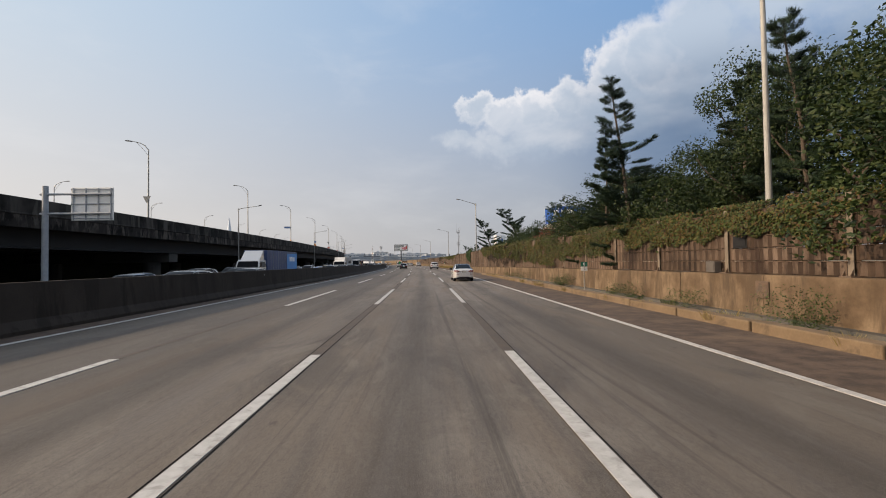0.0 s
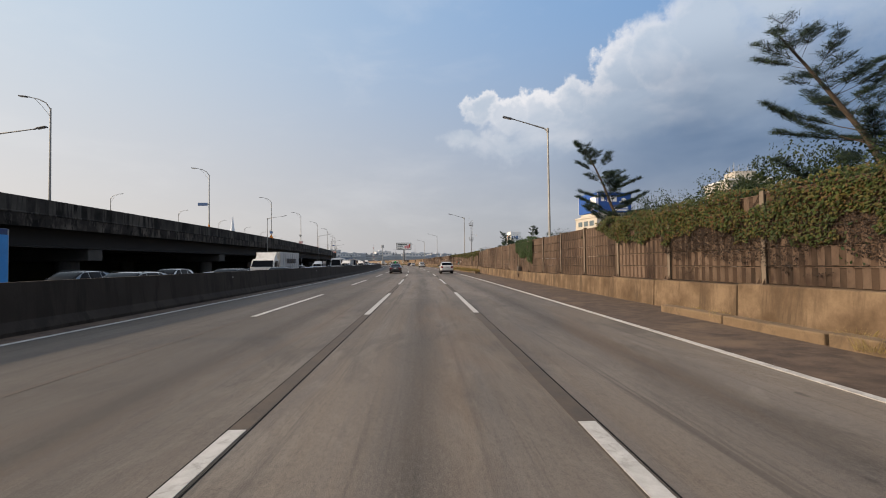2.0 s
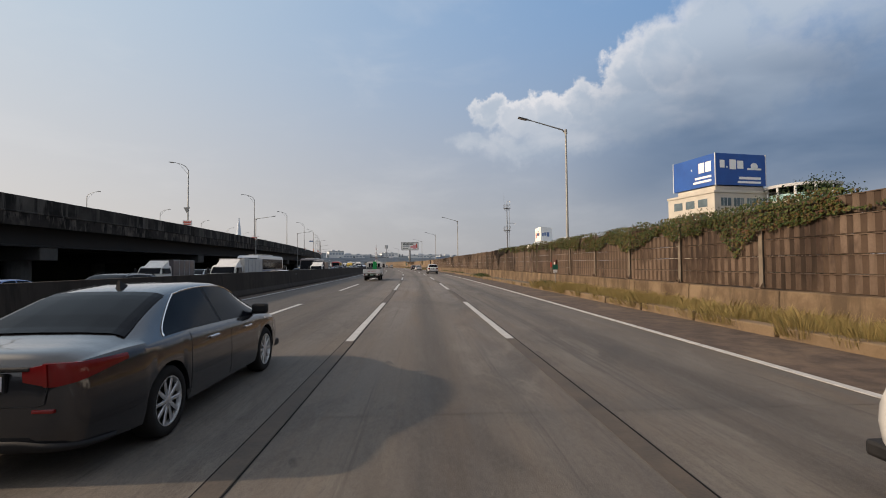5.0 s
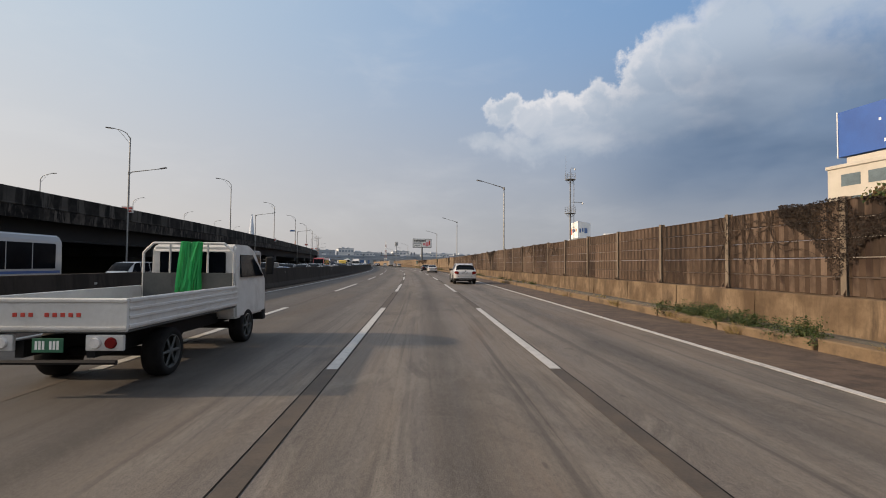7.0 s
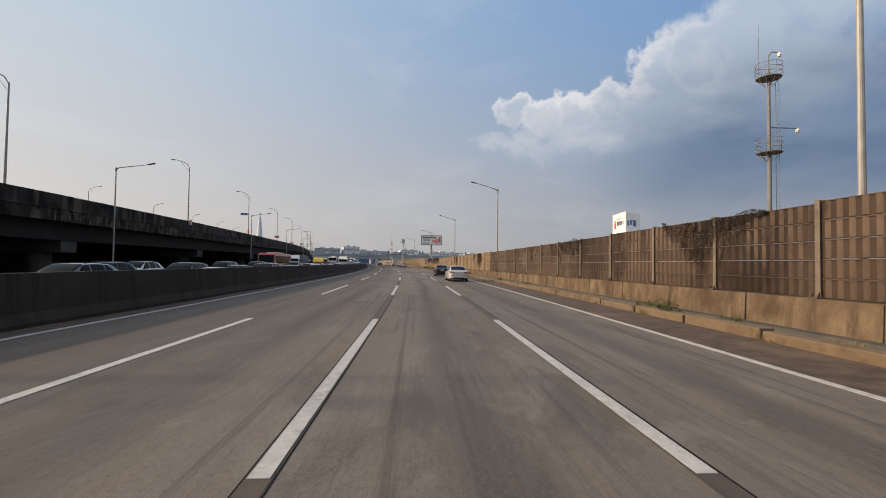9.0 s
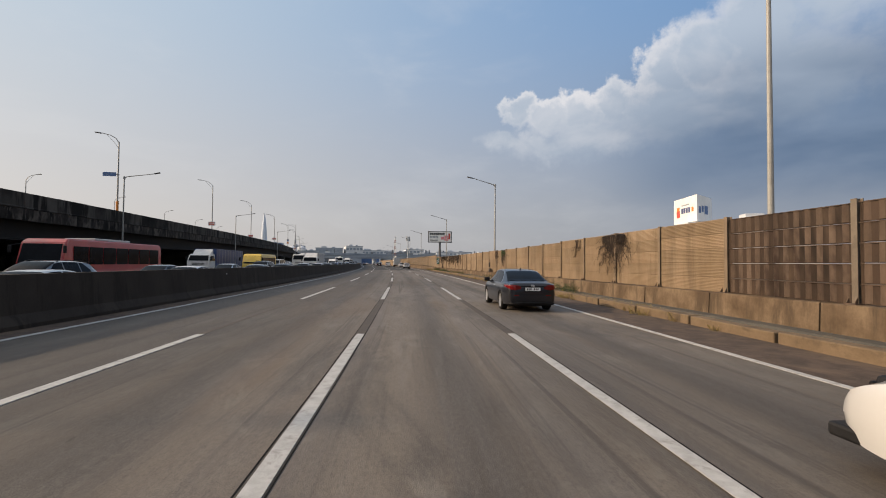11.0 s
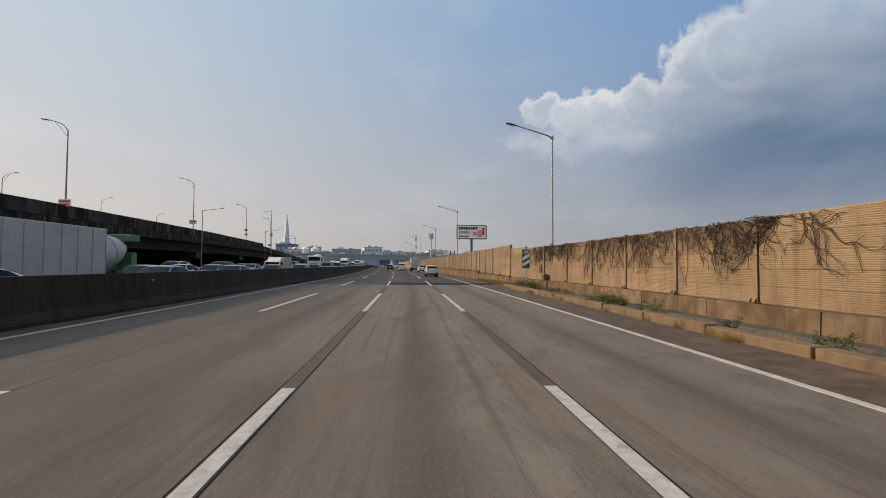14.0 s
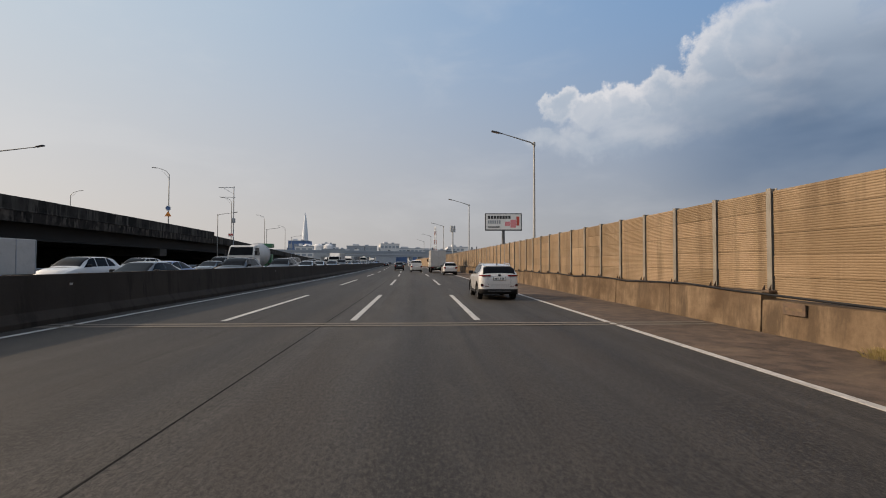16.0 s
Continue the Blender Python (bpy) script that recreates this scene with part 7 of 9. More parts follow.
# tall pole with short arms beside the viaduct's end
pole = thing("camera_mast", "slim steel mast with short cross arms", "mast", pose_=at_road(450.0, -38.0, -0.6))
bm = bmesh.new()
rod(bm, (0, 0, 0), (0, 0, 18.6), 0.16, 0.09, 10)
part("pole", bm, M["steel_grey"], pole)
for z, x0, x1 in ((18.3, -3.2, 0.2), (16.2, -2.4, 0.3)):
    bm = bmesh.new()
    rod(bm, (x0, 0, z), (x1, 0, z), 0.06, 0.06, 8)
    part("arm", bm, M["steel_grey"], pole)
bm = bmesh.new()
rod(bm, (-2.2, 0, 18.2), (0, 0, 16.9), 0.04, 0.04, 8)
part("stay", bm, M["steel_grey"], pole)
bm = bmesh.new()
box(bm, (-0.35, -0.2, 10.6), (0.35, 0.2, 11.6), 0.04)
part("cabinet", bm, M["steel_grey"], pole)

# ---- fixtures on the wall ----
def wall_box(name, label, s, z0, z1, half, depth, mat, category="cabinet", inner=None, off=0.0):
    top = thing(name, label, category, pose_=at_road(s, wall_u(s) - 0.06 + off, 0))
    panel_part("body", top, (-depth, -half, z0), (0.0, half, z1), mat, 0.012)
    panel_part("door", top, (-depth - 0.012, -half * 0.86, z0 + 0.05), (-depth + 0.002, half * 0.86, z1 - 0.05), inner or mat, 0.004)
    return top


wall_box("junction_box", "grey steel junction box on the wall footing", 14.3, 1.18, 1.52, 0.22, 0.22, "box_grey", off=-0.08)
wall_box("inspection_hatch", "dark square hatch in the sound wall", 13.3, 1.9, 2.42, 0.30, 0.02, "black", "hatch")
wall_box("footing_plate", "brown steel cover plate on the footing", 12.0, 0.55, 1.0, 0.24, 0.02, "rust", "plate", off=-0.34)
wall_box("junction_box", "grey steel junction box on the wall footing", 83.5, 0.78, 1.16, 0.26, 0.22, "box_grey", off=-0.08)
wall_box("footing_plate", "brown steel cover plate on the footing", 83.2, 0.28, 0.6, 0.2, 0.02, "rust", "plate", off=-0.37)
wall_box("inspection_hatch", "dark square hatch in the tan sound wall", 290.2, 1.25, 1.75, 0.26, 0.05, "black", "hatch")
wall_box("junction_box", "grey steel junction box on the wall footing", 288.9, 0.66, 1.08, 0.28, 0.24, "box_grey", off=-0.1)
wall_box("inspection_hatch", "square grey hatch in the tan sound wall", 333.9, 1.15, 1.68, 0.28, 0.03, "box_grey", "hatch")
wall_box("junction_box", "grey steel junction box on the wall footing", 332.6, 0.68, 1.08, 0.28, 0.24, "box_grey", off=-0.1)
box_ = wall_box("phone_box", "red emergency equipment box on the wall", 140.2, 1.35, 1.88, 0.28, 0.10, "maroon", "box")
for z in (1.3, 1.55):
    panel_part("label_plate", box_, (-0.13, -0.2, z), (-0.11, 0.05, z + 0.18), "sign_white")
door = thing("door_1", "narrow grey service door in the sound wall", "door", kind="structure", pose_=at_road(146.8, wall_u(146.8) - 0.05, 0))
panel_part("leaf", door, (-0.05, -0.45, 0.95), (0.0, 0.45, 3.0), "panel_rib", 0.01)
for y in (-0.5, 0.5):
    panel_part("jamb", door, (-0.09, y - 0.06, 0.93), (0.0, y + 0.06, 3.2), "post", 0.008)
panel_part("head", door, (-0.09, -0.56, 3.02), (0.0, 0.56, 3.16), "post", 0.008)
panel_part("handle", door, (-0.09, 0.3, 1.9), (-0.05, 0.36, 2.05), "black", 0.006)
panel_part("door_sign", door, (-0.10, 0.62, 2.95), (-0.07, 1.15, 3.2), "sign_white", 0.004)
plate = thing("bridge_plate", "dark nameplate on the bridge footing", "plate", pose_=at_road(355.0, wall_u(355) - 0.40, 0))
panel_part("plate", plate, (-0.03, -0.3, 0.5), (0.0, 0.3, 0.76), "rust")
panel_part("lettering_bar", plate, (-0.036, -0.22, 0.6), (-0.03, 0.22, 0.66), "kerb", 0.0)
conduit = thing("conduit", "black cable conduit along the bridge footing", "conduit", kind="structure")
bm = bmesh.new()
pts = [road(s, wall_u(s) - 0.38, base_top(s) + 0.02 + 0.05 * math.sin(s)) for s in np.arange(341, 470, 2.0)]
bent(bm, pts, [0.03] * len(pts), 6)
part("pipe", bm, M["black"], conduit)

# camera and aerial mast behind the wall
mast = thing("aerial_mast", "pale steel mast with two railed platforms and cameras", "mast", pose_=Matrix.Translation((14.0, 231.2, 0.3)))
bm = bmesh.new()
rod(bm, (0, 0, 0), (0, 0, 9.9), 0.16, 0.14, 12)
rod(bm, (0, 0, 9.9), (0, 0, 16.4), 0.13, 0.10, 12)
part("pole", bm, M["mast_grey"], mast)
for z in (10.1, 15.9):
    pf = new("platform")
    pf.parent = mast
    bm = bmesh.new()
    lathe(bm, [(z, 0.3), (z, 0.85), (z + 0.06, 0.88), (z + 0.06, 0.3)], 20, "Z")
    part("deck", bm, M["mast_grey"], pf)
    for k in range(8):
        a = k * math.pi / 4
        bm = bmesh.new()
        rod(bm, (0.26 * math.cos(a), 0.26 * math.sin(a), z - 0.6), (0.8 * math.cos(a), 0.8 * math.sin(a), z), 0.025, 0.025, 5)
        part("strut", bm, M["mast_grey"], pf)
    for dz in (0.4, 0.75, 1.1):
        bm = bmesh.new()
        n = 20
        bent(bm, [(0.9 * math.cos(2 * math.pi * k / n), 0.9 * math.sin(2 * math.pi * k / n), z + dz) for k in range(n + 1)], [0.018] * (n + 1), 5)
        part("rail", bm, M["mast_grey"], pf)
    for k in range(8):
        a = k * math.pi / 4
        bm = bmesh.new()
        rod(bm, (0.9 * math.cos(a), 0.9 * math.sin(a), z), (0.9 * math.cos(a), 0.9 * math.sin(a), z + 1.1), 0.02, 0.02, 5)
        part("rail_post", bm, M["mast_grey"], pf)
bm = bmesh.new()
for y in (-0.2, 0.2):
    rod(bm, (0.62, y, 0.5), (0.62, y, 15.6), 0.02, 0.02, 5)
for k in range(44):
    rod(bm, (0.62, -0.2, 0.8 + 0.33 * k), (0.62, 0.2, 0.8 + 0.33 * k), 0.012, 0.012, 4)
part("ladder", bm, M["mast_grey"], mast)
bm = bmesh.new()
rod(bm, (-0.75, 0, 16.0), (-0.75, 0, 20.2), 0.03, 0.012, 6)
part("aerial", bm, M["mast_grey"], mast)
for z, L in ((12.1, 2.1), (18.0, 0.8)):
    bm = bmesh.new()
    if z > 15:
        bent(bm, [(0, 0, 16.3), (0, 0, 17.7), (0.25, 0, 18.0), (0.8, 0, 17.95)], [0.05, 0.045, 0.04, 0.03], 8)
    else:
        rod(bm, (0.2, 0, z), (L, 0, z - 0.05), 0.05, 0.04, 8)
    arm = part("camera_arm", bm, M["mast_grey"], mast)
    bm = bmesh.new()
    lathe(bm, [(z - 0.42, 0.03), (z - 0.38, 0.13), (z - 0.22, 0.16), (z - 0.05, 0.1)], 14, "Z", Matrix.Translation((L, 0, 0)))
    part("dome_camera", bm, M["sign_white"], arm)


# ---- buildings to the right ----
def frame_from(a, b, z):
    """A pose at a whose x axis runs to b."""
    d = Vector((b[0] - a[0], b[1] - a[1], 0))
    return Matrix.Translation((a[0], a[1], z)) @ Matrix.Rotation(math.atan2(d.y, d.x), 4, "Z"), d.length


def bars(parent, rows, material, y=-0.06, depth=0.05):
    for x0, x1, z0, z1 in rows:
        panel_part("lettering_bar", parent, (x0, y - depth, z0), (x1, y, z1), material, 0.0)


office = thing("office_building", "cream stone office block under a blue rooftop billboard", "building", pose_=frame_from((60.3, 215.7), (74.4, 219.0), 0)[0])
panel_part("wall", office, (-1.0, -0.6, 0.0), (30.0, 14.6, 17.6), "stone_wall", 0.1)
panel_part("parapet", office, (-1.2, -0.8, 17.6), (30.2, 14.8, 18.2), "stone_wall", 0.1)
panel_part("roof_house", office, (0.3, 0.4, 18.2), (14.0, 12.5, 19.4), "stone_wall", 0.05)
for zz in (14.6, 11.0, 7.4):
    for k in range(8):
        wn = panel_part("window", office, (0.8 + 3.6 * k, -0.64, zz), (3.6 + 3.6 * k, -0.55, zz + 1.9), "window", 0.02)
        for x in (1.7, 2.65):
            panel_part("mullion", wn, (0.8 + 3.6 * k + x - 1.0, -0.70, zz), (0.86 + 3.6 * k + x - 1.0, -0.62, zz + 1.9), "far_white", 0.0)
    for k in range(3):
        panel_part("window", office, (-1.04, 1.5 + 4.0 * k, zz), (-0.95, 4.4 + 4.0 * k, zz + 1.9), "window", 0.02)
bm = bmesh.new()
lathe(bm, [(12.0, 7.0), (15.5, 7.0), (15.5, 6.6), (12.0, 6.6)], 40, "Z", Matrix.Translation((20.0, -4.0, 0)))
part("terrace", bm, M["stone_wall"], office)
bm = bmesh.new()
lathe(bm, [(15.6, 6.8), (16.9, 6.8), (16.9, 6.75), (15.6, 6.75)], 40, "Z", Matrix.Translation((20.0, -4.0, 0)))
part("balustrade_glass", bm, M["teal_glass"], office)
bm = bmesh.new()
lathe(bm, [(18.5, 7.3), (19.1, 7.5), (19.1, 6.6), (18.5, 6.6)], 40, "Z", Matrix.Translation((20.0, -4.0, 0)))
part("ring_beam", bm, M["far_white"], office)
for k in range(12):
    a = k * math.pi / 6
    bm = bmesh.new()
    rod(bm, (20 + 6.9 * math.cos(a), -4 + 6.9 * math.sin(a), 15.4), (20 + 6.9 * math.cos(a), -4 + 6.9 * math.sin(a), 18.5), 0.28, 0.28, 10)
    part("column", bm, M["far_white"], office)
board = thing("rooftop_billboard", "blue box billboard with white lettering bars on a roof", "billboard", pose_=frame_from((60.3, 215.7), (74.4, 219.0), 19.4)[0])
panel_part("panel", board, (0.0, 0.0, 0.2), (14.3, 13.6, 7.6), "sign_blue", 0.02)
for x, y in ((0.0, 0.0), (14.3, 0.0), (0.0, 13.6)):
    panel_part("corner_trim", board, (x - 0.09, y - 0.09, 0.1), (x + 0.09, y + 0.09, 7.7), "far_white", 0.0)
for x in (0.4, 7.0, 13.6):
    panel_part("frame_leg", board, (x, 0.3, -0.2), (x + 0.3, 0.6, 0.25), "steel_grey", 0.0)
bars(board, [(1.3, 2.6, 4.2, 6.0), (3.1, 3.4, 4.2, 4.6), (4.0, 5.8, 3.9, 6.2), (6.2, 7.9, 4.1, 6.0), (6.6, 12.8, 1.6, 2.2), (6.2, 12.8, 0.7, 1.2)], "white_ink", 0.0)
bm = bmesh.new()
lathe(bm, [(-0.06, 1.0), (0.0, 1.0)], 20, "Y", Matrix.Translation((11.0, 0, 4.8)) @ Matrix.Diagonal((1, 1, 0.8, 1)))
box(bm, (9.0, -0.06, 3.9), (13.0, 0.0, 4.35))
part("emblem", bm, M["white_ink"], board)
for y0, y1, z0, z1 in ((1.2, 2.9, 3.6, 6.0), (3.3, 5.0, 3.6, 6.0), (1.2, 6.2, 2.2, 2.7), (1.2, 6.8, 1.2, 1.7), (7.2, 7.5, 4.6, 5.0)):
    panel_part("lettering_bar", board, (-0.05, y0, z0), (0.0, y1, z1), "white_ink", 0.0)

hall = thing("office_building", "cream tower block with rooftop aerials", "building", pose_=Matrix.Translation((84.0, 176.0, 0)) @ Matrix.Rotation(radians(-6), 4, "Z"))
panel_part("wall", hall, (0, 0, 0), (13.0, 14.0, 24.0), "stone_wall", 0.1)
panel_part("parapet", hall, (-0.4, -0.4, 24.0), (13.4, 14.4, 24.6), "far_white", 0.1)
panel_part("roof_house", hall, (3.5, 3.0, 24.6), (9.5, 9.0, 27.2), "stone_wall", 0.1)
panel_part("wing", hall, (13.05, 2.0, 0), (34.0, 14.0, 22.5), "stone_wall", 0.1)
for k in range(9):
    panel_part("fin", hall, (13.6 + 2.2 * k, 1.7, 18.5), (14.1 + 2.2 * k, 2.0, 23.4), "far_white", 0.0)
    panel_part("window", hall, (14.2 + 2.2 * k, 1.93, 18.8), (15.6 + 2.2 * k, 2.05, 22.2), "window", 0.0)
for zz in (21.5, 17.5, 13.5):
    for x in (1.5, 5.0, 8.6):
        panel_part("window", hall, (x, -0.05, zz), (x + 1.6, 0.1, zz + 1.5), "window", 0.0)
    for k in range(5):
        panel_part("fin", hall, (-0.25 + 0, 1.0 + 2.6 * k, 22.6), (0.0, 1.4 + 2.6 * k, 24.0), "far_white", 0.0)
rng = random.Random(8)
for k in range(9):
    bm = bmesh.new()
    x, y = rng.uniform(3.6, 9.2), rng.uniform(3.2, 8.8)
    rod(bm, (x, y, 27.1), (x, y, 27.2 + rng.uniform(1.4, 3.0)), 0.1, 0.06, 6)
    part("aerial", bm, M["steel_grey"], hall)

# three-sided white rooftop board and the roofs under it
roof_block = thing("low_building", "pale low building under a white rooftop board", "building", pose_=Matrix.Translation((50.0, 378.0, 0)) @ Matrix.Rotation(radians(-10), 4, "Z"))
panel_part("wall", roof_block, (0, 0, 0), (34.0, 26.0, 13.6), "far_white", 0.1)
panel_part("parapet", roof_block, (-0.2, -0.2, 13.6), (34.2, 26.2, 14.4), "far_white", 0.05)
panel_part("roof_house", roof_block, (16.0, 3.0, 14.4), (21.0, 8.0, 17.0), "far_white", 0.05)
panel_part("tank", roof_block, (25.0, 3.0, 14.4), (31.0, 7.0, 16.0), "far_grey", 0.2)
tri = thing("rooftop_billboard", "white three-sided rooftop billboard with printed marks", "billboard")
bm = bmesh.new()
c = [(54.4, 382.2), (54.4, 398.2), (63.5, 391.8)]
lo, hi = [bm.verts.new((x, y, 15.2)) for x, y in c], [bm.verts.new((x, y, 23.3)) for x, y in c]
for k in range(3):
    bm.faces.new((lo[k], lo[(k + 1) % 3], hi[(k + 1) % 3], hi[k]))
bm.faces.new(lo)
bm.faces.new(hi)
bmesh.ops.recalc_face_normals(bm, faces=bm.faces[:])
part("panel", bm, M["sign_white"], tri)
fm, flen = frame_from(c[1], c[0], 15.2)
for x0, x1, z0, z1, mt in ((2.2, 4.6, 2.0, 4.2, "sign_red"), (2.4, 4.2, 4.2, 5.4, "orange"), (5.6, 6.9, 3.1, 4.8, "navy_ink"), (7.2, 8.4, 3.1, 4.8, "navy_ink"), (8.8, 10.0, 3.1, 4.8, "navy_ink"), (10.4, 11.6, 3.1, 4.8, "navy_ink"), (12.6, 13.8, 3.2, 4.6, "orange"), (5.8, 11.0, 5.5, 5.9, "steel_grey")):
    bm = bmesh.new()
    box(bm, (x0, -0.08, z0), (x1, -0.01, z1), 0.0, fm)
    part("lettering_bar", bm, M[mt], tri)
fm, flen = frame_from(c[0], c[2], 15.2)
for x0, x1, z0, z1, mt in ((1.5, 3.2, 2.6, 4.6, "far_blue"), (4.0, 5.6, 3.0, 5.0, "far_blue"), (6.6, 9.5, 2.6, 5.2, "far_blue")):
    bm = bmesh.new()
    box(bm, (x0, -0.08, z0), (x1, -0.01, z1), 0.0, fm)
    part("lettering_bar", bm, M[mt], tri)
for x, y in ((55.5, 385), (55.5, 395), (61, 391)):
    bm = bmesh.new()
    rod(bm, (x, y, 14.2), (x, y, 15.3), 0.2)
    part("leg", bm, M["steel_grey"], tri)

# free-standing billboard far ahead
fm, flen = frame_from((-42.1, 544.7), (-27.0, 546.5), 0)
bill = thing("roadside_billboard", "white framed roadside billboard on one steel column", "billboard", pose_=fm)
panel_part("frame", bill, (-0.35, 0.0, 15.3), (flen + 0.35, 1.0, 22.8), "lamp_dark", 0.05)
face = panel_part("panel", bill, (0.1, -0.06, 15.8), (flen - 0.1, 0.02, 22.4), "sign_white", 0.0)
for x0, x1, z0, z1, mt in [(0.9 + 1.25 * k, 1.9 + 1.25 * k, 20.4, 21.7, "ink") for k in range(8)] + [(0.9 + 0.95 * k, 1.6 + 0.95 * k, 18.3, 19.7, "steel_grey") for k in range(6)] + [(0.9, 6.0, 16.6, 17.1, "ink"), (8.2, 10.4, 17.3, 19.2, "pink"), (10.6, 13.0, 16.6, 20.0, "pink"), (13.2, 14.4, 17.5, 21.4, "sign_red")]:
    panel_part("lettering_bar", face, (x0, -0.12, z0), (x1, -0.055, z1), mt, 0.0)
bm = bmesh.new()
rod(bm, (flen / 2, 0.6, -0.9), (flen / 2, 0.6, 15.6), 0.75, 0.65, 16)
part("column", bm, M["lamp_dark"], bill)

# ---- trees, creepers, grass ----
def leaf(bm, p, n, size, rg):
    """One bent leaf of two triangles at p, facing roughly along n."""
    n = (Vector(n) + Vector((rg.uniform(-0.7, 0.7), rg.uniform(-0.7, 0.7), rg.uniform(-0.7, 0.7)))).normalized()
    a = n.orthogonal().normalized()
    a = Matrix.Rotation(rg.uniform(0, 6.28), 3, n) @ a
    b = n.cross(a)
    v = [bm.verts.new(p + a * size), bm.verts.new(p + b * size * 0.55 - n * size * 0.2), bm.verts.new(p - a * size * 0.8), bm.verts.new(p - b * size * 0.55 - n * size * 0.2)]
    bm.faces.new((v[0], v[1], v[2]))
    bm.faces.new((v[0], v[2], v[3]))


def limbs(bm, rg, start, heading, length, r, depth, tips):
    """Branching limbs; the tips are gathered for the crown."""
    p, d = Vector(start), Vector(heading).normalized()
    n = 4
    for k in range(n):
        q = p + d * (length / n)
        rod(bm, p, q, r * (1 - 0.6 * k / n), r * (1 - 0.6 * (k + 1) / n), 6, False)
        d = (d + Vector((rg.uniform(-0.25, 0.25), rg.uniform(-0.25, 0.25), rg.uniform(-0.05, 0.2)))).normalized()
        p = q
        if depth and k:
            side = (d + Vector((rg.uniform(-1, 1), rg.uniform(-1, 1), rg.uniform(-0.1, 0.5)))).normalized()
            limbs(bm, rg, p, side, length * 0.55, r * 0.5, depth - 1, tips)
    tips.append(p)


def broad_tree(label, seed, h=9.0, spread=3.2, leaves=34000, mat="leaf", size=0.066):
    rg = random.Random(seed)
    top = thing("broadleaf_tree", label, "tree")
    bm, tips = bmesh.new(), []
    rod(bm, (0, 0, -0.3), (0.1, 0.05, h * 0.32), 0.20, 0.15, 8)
    for k in range(7):
        a = k * 0.9 + rg.uniform(-0.3, 0.3)
        limbs(bm, rg, (0.1, 0.05, h * rg.uniform(0.16, 0.34)), (math.cos(a), math.sin(a), rg.uniform(0.5, 1.6)), h * rg.uniform(0.36, 0.5), 0.09, 1, tips)
    part("trunk", bm, M["bark"], top)
    crown = bmesh.new()
    centres = [t for t in tips] + [Vector((rg.gauss(0, spread * 0.42), rg.gauss(0, spread * 0.42), h * rg.uniform(0.3, 0.98))) for _ in range(70)]
    per = leaves // len(centres)
    for c in centres:
        r = rg.uniform(0.45, 0.95)
        for _ in range(per):
            d = Vector((rg.gauss(0, 1), rg.gauss(0, 1), rg.gauss(0, 0.75)))
            d = d.normalized() * r * rg.uniform(0.55, 1.05)
            leaf(crown, c + d, d, size * rg.uniform(0.7, 1.25), rg)
    part("crown", crown, M[mat], top)
    return top


def pine_tree(label, seed, h=9.0, spread=2.0, lean=(0, 0), dense=1.0, clear=0.12, rise=0.25, needles=1.0):
    """A ragged pine: a thin curved stem, layered boughs with side twigs, each twig a brush of needles."""
    rg = random.Random(seed)
    top = thing("pine_tree", label, "tree")
    bm = bmesh.new()
    pts = [Vector((lean[0] * (k / 8) ** 1.6 + rg.uniform(-0.06, 0.06), lean[1] * (k / 8) ** 1.6 + rg.uniform(-0.06, 0.06), -0.3 + (h + 0.2) * k / 8)) for k in range(9)]
    bent(bm, pts, [0.13 * (1 - 0.9 * k / 8) + 0.012 for k in range(9)], 7)
    crown = bmesh.new()

    def brush(p, d, size):
        for _ in range(int(34 * needles)):
            v = (d * rg.uniform(0.0, 1.2) + Vector((rg.gauss(0, 0.8), rg.gauss(0, 0.8), rg.gauss(0.35, 0.45)))).normalized()
            ln = size * rg.uniform(0.5, 1.15)
            w = v.orthogonal().normalized() * 0.011
            c = p + Vector((rg.uniform(-0.09, 0.09), rg.uniform(-0.09, 0.09), rg.uniform(-0.03, 0.05)))
            crown.faces.new([crown.verts.new(c - w), crown.verts.new(c + w), crown.verts.new(c + v * ln)])

    n = int(46 * dense)
    for k in range(n):
        f = clear + (0.99 - clear) * (k + rg.random()) / n
        i = min(int(f * 8), 7)
        base = pts[i].lerp(pts[i + 1], f * 8 - i)
        L = spread * (1.04 - f) ** 0.8 * rg.choice((0.45, 0.7, 0.85, 1.1)) * rg.uniform(0.85, 1.1) + 0.22
        a = rg.uniform(0, 6.283)
        d = Vector((math.cos(a), math.sin(a), rise - 0.12 + rg.uniform(-0.2, 0.25) + 0.75 * f ** 3))
        p, r = base.copy(), 0.03 * (1.1 - f)
        segs = max(3, int(L / 0.24))
        for s_ in range(segs):
            q = p + d.normalized() * (L / segs)
            d += Vector((rg.uniform(-0.16, 0.16), rg.uniform(-0.16, 0.16), rg.uniform(-0.02, 0.07)))
            rod(bm, p, q, max(0.006, r * (1 - s_ / segs)), max(0.005, r * (1 - (s_ + 1) / segs)), 4, False)
            p = q
            if s_ >= segs * 0.15:
                brush(p, d.normalized(), 0.22)
                for sgn in (-1, 1):
                    t_ = (d.normalized() + Vector((-d.y, d.x, 0)).normalized() * sgn * 0.9 + Vector((0, 0, 0.15))).normalized()
                    e = p + t_ * rg.uniform(0.15, 0.42) * (1.15 - 0.6 * s_ / segs)
                    rod(bm, p, e, 0.008, 0.005, 3, False)
                    brush(e, t_, 0.20)
                    brush(p.lerp(e, 0.55), t_, 0.18)
    for k in range(5):
        brush(pts[-1] - Vector((0, 0, 0.12 * k)), Vector((0, 0, 1)), 0.24)
    part("trunk", bm, M["bark"], top)
    part("crown", crown, M["needle"], top)
    return top


